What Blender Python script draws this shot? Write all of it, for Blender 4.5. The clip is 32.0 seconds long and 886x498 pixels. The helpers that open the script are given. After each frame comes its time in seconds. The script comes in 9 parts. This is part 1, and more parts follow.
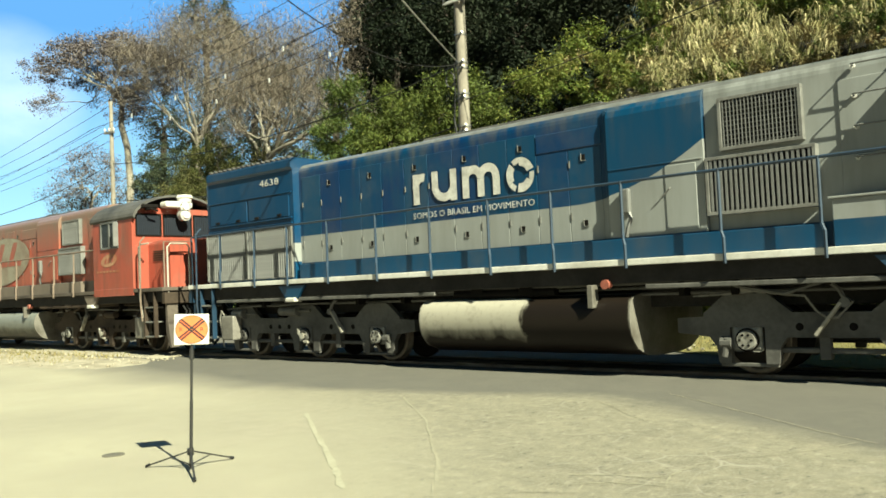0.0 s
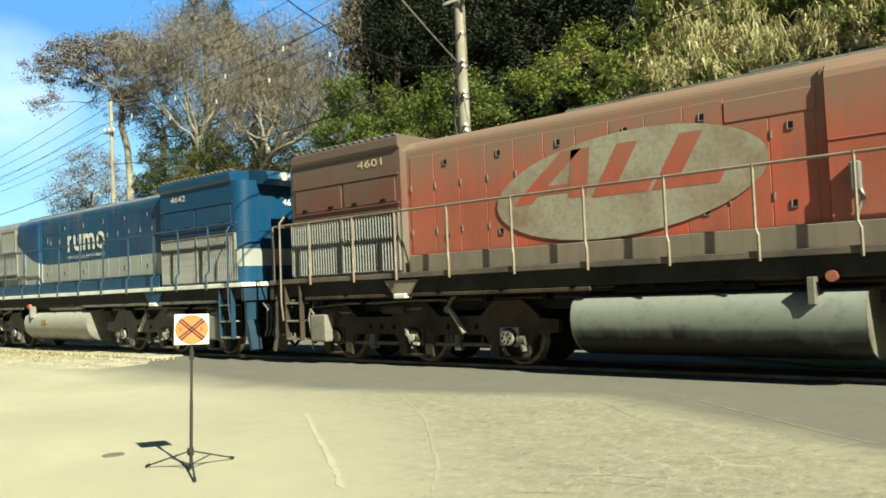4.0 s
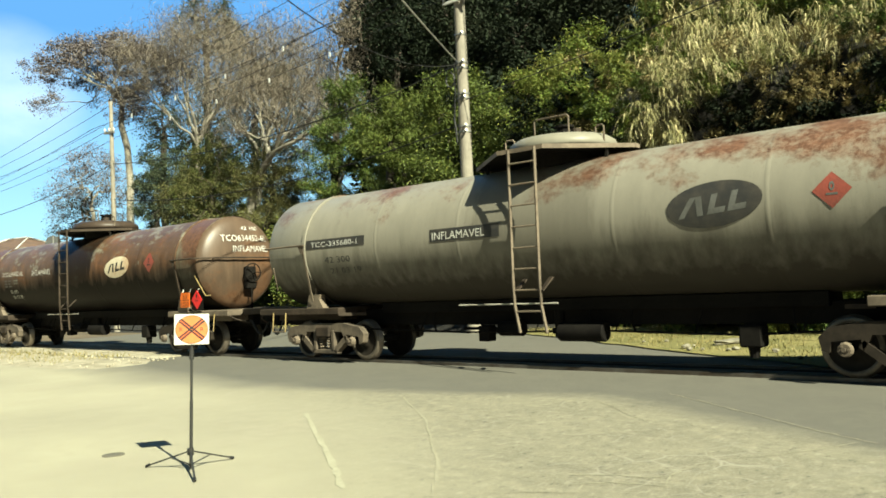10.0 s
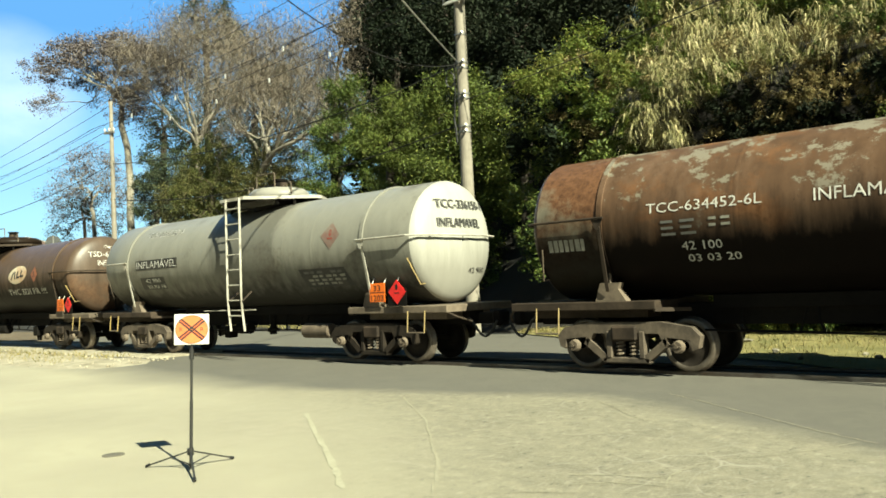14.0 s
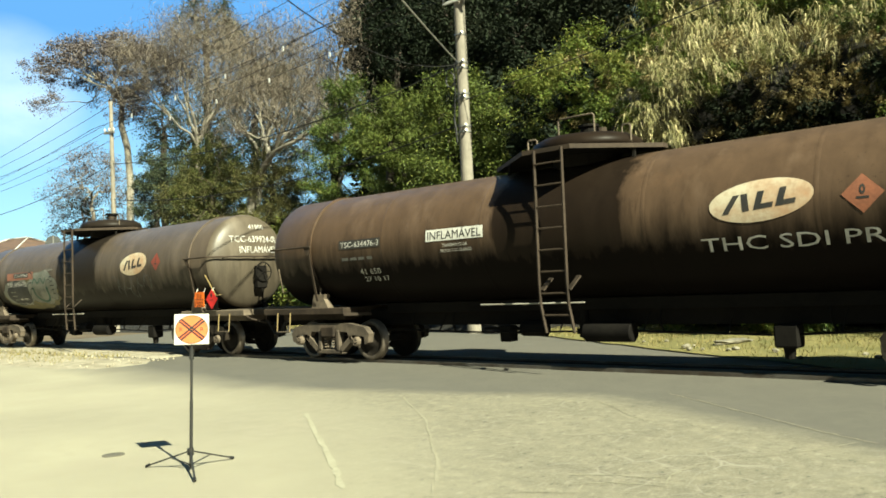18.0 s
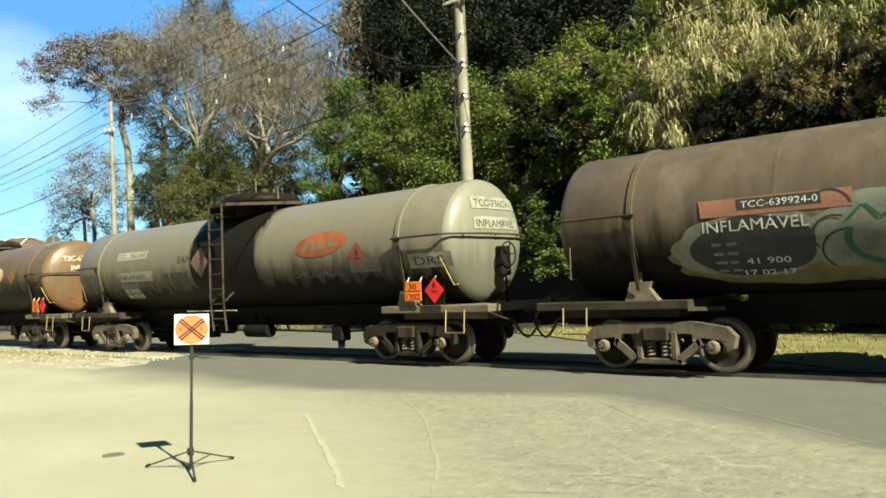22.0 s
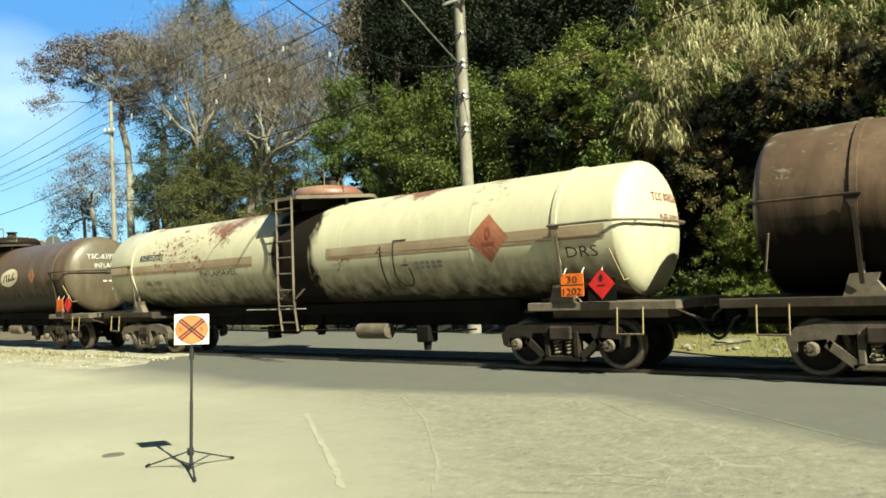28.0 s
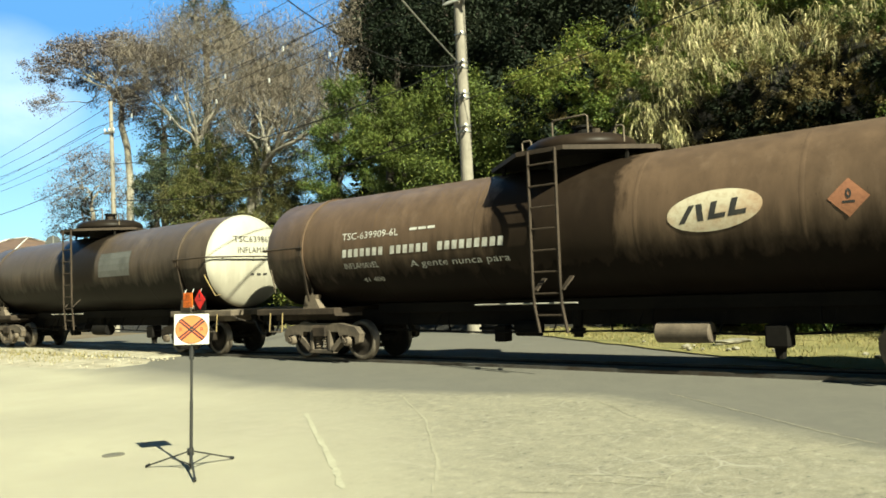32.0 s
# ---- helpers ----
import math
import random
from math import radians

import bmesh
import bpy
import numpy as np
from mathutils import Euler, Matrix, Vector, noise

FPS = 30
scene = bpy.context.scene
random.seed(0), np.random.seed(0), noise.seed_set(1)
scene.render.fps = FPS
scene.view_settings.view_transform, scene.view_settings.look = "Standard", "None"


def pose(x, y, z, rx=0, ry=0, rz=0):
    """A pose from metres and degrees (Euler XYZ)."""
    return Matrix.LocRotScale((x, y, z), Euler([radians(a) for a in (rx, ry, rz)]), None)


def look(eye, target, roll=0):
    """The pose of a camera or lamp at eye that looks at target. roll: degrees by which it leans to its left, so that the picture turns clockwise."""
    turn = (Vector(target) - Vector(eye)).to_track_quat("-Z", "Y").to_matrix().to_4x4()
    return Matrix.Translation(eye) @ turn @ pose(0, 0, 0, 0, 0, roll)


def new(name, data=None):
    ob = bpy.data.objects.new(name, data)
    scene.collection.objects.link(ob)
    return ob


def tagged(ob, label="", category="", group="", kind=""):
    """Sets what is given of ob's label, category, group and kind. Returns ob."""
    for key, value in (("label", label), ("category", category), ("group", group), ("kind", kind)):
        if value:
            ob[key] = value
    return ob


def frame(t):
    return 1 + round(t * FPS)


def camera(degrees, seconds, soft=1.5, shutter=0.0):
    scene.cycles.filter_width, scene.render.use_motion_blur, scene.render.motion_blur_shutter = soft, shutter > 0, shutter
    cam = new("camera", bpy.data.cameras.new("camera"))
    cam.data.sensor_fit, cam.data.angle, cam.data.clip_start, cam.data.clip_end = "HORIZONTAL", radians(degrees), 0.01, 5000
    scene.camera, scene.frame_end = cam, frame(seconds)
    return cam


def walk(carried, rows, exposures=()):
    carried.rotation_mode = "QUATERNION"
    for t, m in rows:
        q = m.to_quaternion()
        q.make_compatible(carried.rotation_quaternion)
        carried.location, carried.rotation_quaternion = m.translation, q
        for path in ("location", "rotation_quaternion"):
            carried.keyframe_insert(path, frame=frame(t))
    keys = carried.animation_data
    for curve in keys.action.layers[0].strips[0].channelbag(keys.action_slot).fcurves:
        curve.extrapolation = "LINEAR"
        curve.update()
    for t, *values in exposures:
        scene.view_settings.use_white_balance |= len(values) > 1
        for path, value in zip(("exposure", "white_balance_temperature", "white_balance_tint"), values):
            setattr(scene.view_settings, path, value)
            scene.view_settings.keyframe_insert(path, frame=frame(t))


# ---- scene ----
# camera: stands still beside the level crossing
cam = camera(57.45, 32.0, soft=1.7)
EYE = (0.0, 0.0, 1.6)
VIEW = look(EYE, (-6.5032, 7.5840, 1.6 + 0.4362), roll=-2.6)
walk(cam, [(0.0, VIEW), (32.0, VIEW)], exposures=[(0.0, 1.59, 6500, 4), (26.3, 1.59, 6500, 4), (27.8, 1.46, 6300, 4), (30.2, 1.47, 6350, 4), (31.2, 1.59, 6500, 4), (32.0, 1.59, 6500, 4)])

# daylight: the sun stands to the right along the line, a little on the viewer's side
SUN_DIR = Vector((1.55, -0.46, 1.27)).normalized()
world = bpy.data.worlds.new("sky")
scene.world = world
world.use_nodes = True
wn, wl = world.node_tree.nodes, world.node_tree.links
wn.clear()
w_out = wn.new("ShaderNodeOutputWorld")
w_bg = wn.new("ShaderNodeBackground")
w_sky = wn.new("ShaderNodeTexSky")
w_sky.sky_type = "NISHITA"
w_sky.sun_disc = False
w_sky.sun_elevation = math.asin(SUN_DIR.z)
w_sky.sun_rotation = math.atan2(SUN_DIR.x, SUN_DIR.y)
w_sky.air_density, w_sky.dust_density, w_sky.ozone_density = 1.4, 0.6, 2.0
w_bg.inputs["Strength"].default_value = 0.0143
# thin white cloud low over the trees
w_tc = wn.new("ShaderNodeTexCoord")
w_map = wn.new("ShaderNodeMapping")
w_map.inputs["Scale"].default_value = (1.6, 1.6, 3.2)
w_noise = wn.new("ShaderNodeTexNoise")
w_noise.inputs["Scale"].default_value = 2.2
w_noise.inputs["Detail"].default_value = 7
w_noise.inputs["Roughness"].default_value = 0.55
w_ramp = wn.new("ShaderNodeValToRGB")
w_ramp.color_ramp.elements[0].position, w_ramp.color_ramp.elements[1].position = 0.38, 0.70
w_mix = wn.new("ShaderNodeMix")
w_mix.data_type = "RGBA"
w_mix.inputs["B"].default_value = (31, 35, 38, 1)
wl.new(w_tc.outputs["Generated"], w_map.inputs["Vector"])
wl.new(w_map.outputs["Vector"], w_noise.inputs["Vector"])
wl.new(w_noise.outputs["Fac"], w_ramp.inputs["Fac"])
# the cloud keeps to the low sky up the line
w_dot = wn.new("ShaderNodeVectorMath")
w_dot.operation = "DOT_PRODUCT"
w_dot.inputs[1].default_value = Vector((-0.91, 0.352, 0.225)).normalized()
w_near = wn.new("ShaderNodeMapRange")
w_near.inputs["From Min"].default_value, w_near.inputs["From Max"].default_value = 0.9962, 1.0
w_near.inputs["To Max"].default_value = 0.6
w_fac = wn.new("ShaderNodeMath")
w_fac.operation = "MULTIPLY"
wl.new(w_tc.outputs["Generated"], w_dot.inputs[0])
wl.new(w_dot.outputs["Value"], w_near.inputs["Value"])
wl.new(w_near.outputs["Result"], w_fac.inputs[0])
wl.new(w_ramp.outputs["Color"], w_fac.inputs[1])
wl.new(w_fac.outputs[0], w_mix.inputs["Factor"])
w_sat = wn.new("ShaderNodeHueSaturation")
w_sat.inputs["Hue"].default_value, w_sat.inputs["Saturation"].default_value = 0.485, 1.4
wl.new(w_sky.outputs["Color"], w_sat.inputs["Color"])
# brighter azure in a wide cone of sky, placed to fit the camera's view
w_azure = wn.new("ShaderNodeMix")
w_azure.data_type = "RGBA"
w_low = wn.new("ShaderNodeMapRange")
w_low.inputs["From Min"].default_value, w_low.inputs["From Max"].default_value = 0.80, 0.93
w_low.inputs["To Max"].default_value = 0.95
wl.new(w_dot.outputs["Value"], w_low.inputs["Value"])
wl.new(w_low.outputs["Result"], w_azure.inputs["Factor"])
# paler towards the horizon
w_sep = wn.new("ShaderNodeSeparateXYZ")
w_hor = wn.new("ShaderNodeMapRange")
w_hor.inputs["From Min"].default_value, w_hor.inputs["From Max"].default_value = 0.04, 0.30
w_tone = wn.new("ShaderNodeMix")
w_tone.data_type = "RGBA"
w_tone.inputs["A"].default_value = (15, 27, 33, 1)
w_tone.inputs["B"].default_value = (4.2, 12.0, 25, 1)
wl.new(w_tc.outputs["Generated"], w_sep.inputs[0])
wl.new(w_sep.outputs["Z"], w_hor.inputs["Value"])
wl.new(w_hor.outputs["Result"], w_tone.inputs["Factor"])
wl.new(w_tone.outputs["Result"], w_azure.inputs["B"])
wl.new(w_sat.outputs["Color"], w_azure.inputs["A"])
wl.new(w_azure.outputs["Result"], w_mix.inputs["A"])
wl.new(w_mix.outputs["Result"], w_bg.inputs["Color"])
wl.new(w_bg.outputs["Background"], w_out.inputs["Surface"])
sun = new("sun", bpy.data.lights.new("sun", "SUN"))
sun.data.energy, sun.data.angle, sun.data.color = 5.0, radians(0.53), (0.985, 0.96, 0.72)
sun.matrix_world = look(SUN_DIR * 60, (0, 0, 0))

TRACK_Y, RAIL_Z = 12.7, 0.06


# ---- building helpers ----
def obj(name, mesh, material, parent=None, label="", smooth=False):
    ob = new(name, mesh)
    if material is not None and not mesh.materials:
        mesh.materials.append(material)
    if smooth:
        mesh.polygons.foreach_set("use_smooth", [True] * len(mesh.polygons))
    ob.parent = parent
    return tagged(ob, label)


def part(name, bm, material, parent=None, label="", smooth=False):
    mesh = bpy.data.meshes.new(name)
    bm.normal_update()
    bm.to_mesh(mesh)
    bm.free()
    return obj(name, mesh, material, parent, label, smooth)


def thing(name, label, category, group="", kind="", at=None):
    ob = new(name)
    ob.empty_display_size = 0.3
    if at is not None:
        ob.matrix_basis = at
    return tagged(ob, label, category, group, kind)


def box(bm, x0, x1, y0, y1, z0, z1, bevel=0.0, segs=1):
    m = Matrix.LocRotScale(((x0 + x1) / 2, (y0 + y1) / 2, (z0 + z1) / 2), None, (abs(x1 - x0), abs(y1 - y0), abs(z1 - z0)))
    made = bmesh.ops.create_cube(bm, size=1.0, matrix=m)["verts"]
    if bevel:
        edges = list({e for v in made for e in v.link_edges})
        bmesh.ops.bevel(bm, geom=edges, offset=bevel, segments=segs, affect="EDGES", profile=0.5)
    return bm


def rod(bm, a, b, r, r2=None, seg=8):
    a, b = Vector(a), Vector(b)
    d = b - a
    m = Matrix.Translation((a + b) / 2) @ d.to_track_quat("Z", "Y").to_matrix().to_4x4()
    bmesh.ops.create_cone(bm, cap_ends=True, segments=seg, radius1=r, radius2=r if r2 is None else r2, depth=d.length, matrix=m)
    return bm


def tube(bm, points, r, seg=6):
    """One round bar bent along the points."""
    pts = [Vector(p) for p in points]
    up, last = None, None
    for i, p in enumerate(pts):
        d = (pts[min(i + 1, len(pts) - 1)] - pts[max(i - 1, 0)]).normalized()
        if up is None:
            up = d.orthogonal().normalized()
        up = (up - d * up.dot(d)).normalized()
        sd = d.cross(up)
        ring = [bm.verts.new(p + (up * math.cos(a) + sd * math.sin(a)) * r) for a in (2 * math.pi * k / seg for k in range(seg))]
        if last:
            for k in range(seg):
                bm.faces.new((last[k], last[(k + 1) % seg], ring[(k + 1) % seg], ring[k]))
        else:
            bm.faces.new(ring[::-1])
        last = ring
    bm.faces.new(last)
    return bm


def bar(bm, a, b, w, h):
    """A flat bar from a to b, w wide sideways and h high."""
    a, b = Vector(a), Vector(b)
    d = b - a
    m = Matrix.Translation((a + b) / 2) @ d.to_track_quat("X", "Z").to_matrix().to_4x4() @ Matrix.Diagonal((d.length, w, h, 1))
    bmesh.ops.create_cube(bm, size=1.0, matrix=m)
    return bm


def extrude_xz(bm, outline, y0, y1):
    """A plate: an outline of (x, z) made thick from y0 to y1."""
    a = [bm.verts.new((x, y0, z)) for x, z in outline]
    b = [bm.verts.new((x, y1, z)) for x, z in outline]
    bm.faces.new(a)
    bm.faces.new(b[::-1])
    for i in range(len(a)):
        j = (i + 1) % len(a)
        bm.faces.new((a[i], b[i], b[j], a[j]))
    bmesh.ops.recalc_face_normals(bm, faces=bm.faces[:])
    return bm


def extrude_yz(bm, outline, x0, x1):
    """A body: an outline of (y, z) carried from x0 to x1."""
    a = [bm.verts.new((x0, y, z)) for y, z in outline]
    b = [bm.verts.new((x1, y, z)) for y, z in outline]
    bm.faces.new(a)
    bm.faces.new(b[::-1])
    for i in range(len(a)):
        j = (i + 1) % len(a)
        bm.faces.new((a[i], b[i], b[j], a[j]))
    bmesh.ops.recalc_face_normals(bm, faces=bm.faces[:])
    return bm


def extrude_xy(bm, outline, z0, z1):
    lo = [bm.verts.new((x, y, z0)) for x, y in outline]
    hi = [bm.verts.new((x, y, z1)) for x, y in outline]
    bm.faces.new(lo[::-1])
    bm.faces.new(hi)
    for i in range(len(outline)):
        j = (i + 1) % len(outline)
        bm.faces.new((lo[i], lo[j], hi[j], hi[i]))
    bmesh.ops.recalc_face_normals(bm, faces=bm.faces[:])


def raw_mesh(name, verts, faces):
    """A mesh from arrays; all faces have the same number of corners."""
    verts, faces = np.asarray(verts, dtype=np.float32), np.asarray(faces, dtype=np.int32)
    mesh = bpy.data.meshes.new(name)
    n = faces.shape[1]
    mesh.vertices.add(len(verts))
    mesh.vertices.foreach_set("co", verts.ravel())
    mesh.loops.add(faces.size)
    mesh.loops.foreach_set("vertex_index", faces.ravel())
    mesh.polygons.add(len(faces))
    mesh.polygons.foreach_set("loop_start", np.arange(len(faces), dtype=np.int32) * n)
    mesh.polygons.foreach_set("loop_total", np.full(len(faces), n, dtype=np.int32))
    mesh.update(calc_edges=True)
    return mesh


# ---- materials ----
def nodes_of(name):
    m = bpy.data.materials.new(name)
    m.use_nodes = True
    return m, m.node_tree.nodes, m.node_tree.links, m.node_tree.nodes["Principled BSDF"]


def noise_node(n, l, scale, detail=5, rough=0.6, stretch=None):
    tc = n.new("ShaderNodeTexCoord")
    t = n.new("ShaderNodeTexNoise")
    t.inputs["Scale"].default_value, t.inputs["Detail"].default_value, t.inputs["Roughness"].default_value = scale, detail, rough
    if stretch:
        mp = n.new("ShaderNodeMapping")
        mp.inputs["Scale"].default_value = stretch
        l.new(tc.outputs["Object"], mp.inputs["Vector"])
        l.new(mp.outputs["Vector"], t.inputs["Vector"])
    else:
        l.new(tc.outputs["Object"], t.inputs["Vector"])
    return t.outputs["Fac"]


def ramp(n, l, fac, lo, hi):
    r = n.new("ShaderNodeMapRange")
    r.inputs["From Min"].default_value, r.inputs["From Max"].default_value = lo, hi
    l.new(fac, r.inputs["Value"])
    return r.outputs["Result"]


def mix(n, l, fac, a, b):
    x = n.new("ShaderNodeMix")
    x.data_type = "RGBA"
    for key, v in (("Factor", fac), ("A", a), ("B", b)):
        if isinstance(v, (tuple, list)):
            x.inputs[key].default_value = (*v, 1) if len(v) == 3 else v
        elif isinstance(v, (int, float)):
            x.inputs[key].default_value = v
        else:
            l.new(v, x.inputs[key])
    return x.outputs["Result"]


def bump(n, l, bsdf, height, strength, dist=0.01):
    b = n.new("ShaderNodeBump")
    b.inputs["Strength"].default_value, b.inputs["Distance"].default_value = strength, dist
    l.new(height, b.inputs["Height"])
    l.new(b.outputs["Normal"], bsdf.inputs["Normal"])


def surface(name, base, dark=None, rough=0.6, metal=0.0, big=1.2, small=14.0, relief=0.25, dist=0.006, stretch=None, gloss=0.5):
    """A plain weathered surface: base colour, a darker stain at large and small scale, fine relief."""
    m, n, l, b = nodes_of(name)
    dark = dark or tuple(c * 0.55 for c in base)
    f1 = ramp(n, l, noise_node(n, l, big, 6, 0.65, stretch), 0.42, 0.68)
    f2 = ramp(n, l, noise_node(n, l, small, 4, 0.7, stretch), 0.45, 0.75)
    c = mix(n, l, f1, base, dark)
    half = n.new("ShaderNodeMath")
    half.operation = "MULTIPLY"
    half.inputs[1].default_value = 0.45
    l.new(f2, half.inputs[0])
    c = mix(n, l, half.outputs[0], c, tuple(x * 0.6 for x in dark))
    l.new(c, b.inputs["Base Color"])
    b.inputs["Roughness"].default_value, b.inputs["Metallic"].default_value = rough, metal
    b.inputs["Specular IOR Level"].default_value = gloss
    if relief:
        bump(n, l, b, noise_node(n, l, small * 2.5, 5, 0.7), relief, dist)
    return m


def tank_paint(name, base, rust, rust_lo, rust_hi, soot_shade, soot_shade_amount=0.6, rough=0.42, chip=9.0, seed=0.0, spill_shade_to=1.25, spill_shade_amount=0.9, peel=None, belly=2.1, fade=0.7, back=0.0):
    """Old tank paint: rust in patches, streaks that run down, a belly darkened for oily film and for shade, and spills
    below the dome.
    """
    m, n, l, b = nodes_of(name)
    tc = n.new("ShaderNodeTexCoord")
    off = n.new("ShaderNodeVectorMath")
    off.inputs[1].default_value = (seed, seed * 0.7, 0)
    l.new(tc.outputs["Object"], off.inputs[0])

    def noise_at(scale, detail, rgh, stretch):
        mp = n.new("ShaderNodeMapping")
        mp.inputs["Scale"].default_value = stretch
        l.new(off.outputs["Vector"], mp.inputs["Vector"])
        t = n.new("ShaderNodeTexNoise")
        t.inputs["Scale"].default_value, t.inputs["Detail"].default_value, t.inputs["Roughness"].default_value = scale, detail, rgh
        l.new(mp.outputs["Vector"], t.inputs["Vector"])
        return t.outputs["Fac"]

    big = noise_at(0.55, 7, 0.62, (1, 1, 1.3))
    fine = noise_at(chip, 6, 0.75, (1, 1, 1))
    streak = noise_at(1.5, 6, 0.62, (2.6, 2.6, 0.35))
    add = n.new("ShaderNodeMath")
    add.operation = "MULTIPLY_ADD"
    add.inputs[1].default_value = 0.30
    l.new(fine, add.inputs[0])
    l.new(big, add.inputs[2])
    # rust and flakes gather on the back, where rain stands
    zed = n.new("ShaderNodeSeparateXYZ")
    l.new(tc.outputs["Object"], zed.inputs[0])

    def weighted(fac):
        up = n.new("ShaderNodeMath")
        up.operation = "MULTIPLY_ADD"
        up.inputs[1].default_value, up.inputs[2].default_value = back, -2.85 * back
        l.new(zed.outputs["Z"], up.inputs[0])
        both = n.new("ShaderNodeMath")
        both.operation = "ADD"
        l.new(up.outputs[0], both.inputs[0])
        l.new(fac, both.inputs[1])
        return both.outputs[0]
    rust_mask = ramp(n, l, weighted(add.outputs[0]), rust_lo, rust_hi)
    tone = mix(n, l, ramp(n, l, streak, 0.34, 0.72), base, tuple(c * (0.66 if max(base) < 0.155 else 0.86) for c in base))
    dust = noise_at(0.9, 7, 0.68, (1.6, 1.6, 0.5))
    pale = tuple(min(0.8, c * (1.15 if max(base) < 0.155 else 1.06) + (0.010 if max(base) < 0.155 else 0.0)) for c in base)
    tone = mix(n, l, ramp(n, l, dust, 0.54, 0.70), tone, pale)
    speck = noise_at(26, 4, 0.7, (1, 1, 0.7))
    tone = mix(n, l, ramp(n, l, speck, 0.62, 0.74), tone, tuple(c * (0.4 if max(base) < 0.155 else 0.72) for c in base))
    rusty = mix(n, l, ramp(n, l, fine, 0.4, 0.65), rust, tuple(c * 0.45 for c in rust))
    c = mix(n, l, rust_mask, tone, rusty)
    if peel:
        flake = noise_at(1.9, 9, 0.75, (1, 1, 1.3))
        c = mix(n, l, ramp(n, l, weighted(flake), peel[1], peel[1] + 0.04), c, peel[0])
    # lower half darkened with a ragged edge: oily film plus painted shade
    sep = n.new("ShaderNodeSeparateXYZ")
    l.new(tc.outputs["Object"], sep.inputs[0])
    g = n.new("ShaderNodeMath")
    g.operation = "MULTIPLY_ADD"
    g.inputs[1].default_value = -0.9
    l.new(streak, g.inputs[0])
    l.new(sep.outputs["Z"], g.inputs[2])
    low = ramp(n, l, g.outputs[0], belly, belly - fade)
    # spill below the dome, with the walkway's cast shadow painted in
    ax = n.new("ShaderNodeMath")
    ax.operation = "ABSOLUTE"
    l.new(sep.outputs["X"], ax.inputs[0])
    wob = n.new("ShaderNodeMath")
    wob.operation = "MULTIPLY_ADD"
    wob.inputs[1].default_value = 0.9
    l.new(streak, wob.inputs[0])
    l.new(ax.outputs[0], wob.inputs[2])
    spill = ramp(n, l, wob.outputs[0], spill_shade_to + 0.62, spill_shade_to + 0.40)
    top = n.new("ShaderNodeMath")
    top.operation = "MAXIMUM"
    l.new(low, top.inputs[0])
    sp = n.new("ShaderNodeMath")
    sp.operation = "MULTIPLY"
    sp.inputs[1].default_value = spill_shade_amount
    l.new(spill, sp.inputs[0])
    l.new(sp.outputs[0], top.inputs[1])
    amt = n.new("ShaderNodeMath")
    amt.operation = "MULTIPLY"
    amt.inputs[1].default_value = soot_shade_amount
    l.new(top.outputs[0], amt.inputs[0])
    c = mix(n, l, amt.outputs[0], c, soot_shade)
    l.new(c, b.inputs["Base Color"])
    b.inputs["Roughness"].default_value = rough
    dull = n.new("ShaderNodeMapRange")
    dull.inputs["To Min"].default_value, dull.inputs["To Max"].default_value = 0.34, 0.03
    l.new(amt.outputs[0], dull.inputs["Value"])
    l.new(dull.outputs["Result"], b.inputs["Specular IOR Level"])
    bump(n, l, b, fine, 0.25, 0.006)
    return m


steel_dark = surface("dark_grimy_steel", (0.00992, 0.00868, 0.00744), (0.00372, 0.0031, 0.0031), 0.8, gloss=0.1)
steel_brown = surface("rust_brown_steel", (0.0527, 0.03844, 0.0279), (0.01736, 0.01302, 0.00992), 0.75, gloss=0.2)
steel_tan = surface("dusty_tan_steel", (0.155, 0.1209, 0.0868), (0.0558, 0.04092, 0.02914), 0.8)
# shaded and sunlit copies of the bogie casting, one oily, one dusty
steel_grime_shaded = surface("oily_brown_casting", (0.0279, 0.02108, 0.0155), (0.0093, 0.00744, 0.00558), 0.75, big=3, gloss=0.2)
steel_dust_lit = surface("dusty_brown_casting", (0.1085, 0.0837, 0.06014), (0.0372, 0.02852, 0.02108), 0.8, big=3)
wheel_rim = surface("worn_wheel_steel", (0.2108, 0.1798, 0.1488), (0.0744, 0.0589, 0.0434), 0.42, 0.6)
wheel_dark = surface("greasy_wheel_face", (0.0248, 0.01922, 0.01488), (0.00806, 0.00682, 0.00558), 0.65, gloss=0.2)
white_paint = surface("old_white_paint", (0.624, 0.616, 0.576), (0.44, 0.424, 0.376), 0.5)
slat_white = surface("dusty_white_rail", (0.4, 0.384, 0.336), (0.224, 0.2, 0.16), 0.6)
yellow_paint = surface("dusty_yellow_paint", (0.3224, 0.2356, 0.0868), (0.1612, 0.1178, 0.062), 0.5)
orange_plate = surface("orange_plate_paint", (0.76, 0.16, 0.012), (0.6, 0.104, 0.008), 0.45, big=3)
red_plate = surface("red_plate_paint", (0.64, 0.016, 0.016), (0.4, 0.012, 0.012), 0.45, big=3)
black_paint = surface("black_paint", (0.00744, 0.00744, 0.00744), (0.0124, 0.0124, 0.0124), 0.5)
rubber = surface("black_rubber_hose", (0.0124, 0.0124, 0.0124), None, 0.6)
glass_dark = nodes_of("dark_window_glass")[0]
gb = glass_dark.node_tree.nodes["Principled BSDF"]
gb.inputs["Base Color"].default_value = (0.022, 0.027, 0.036, 1)
gb.inputs["Roughness"].default_value = 0.08


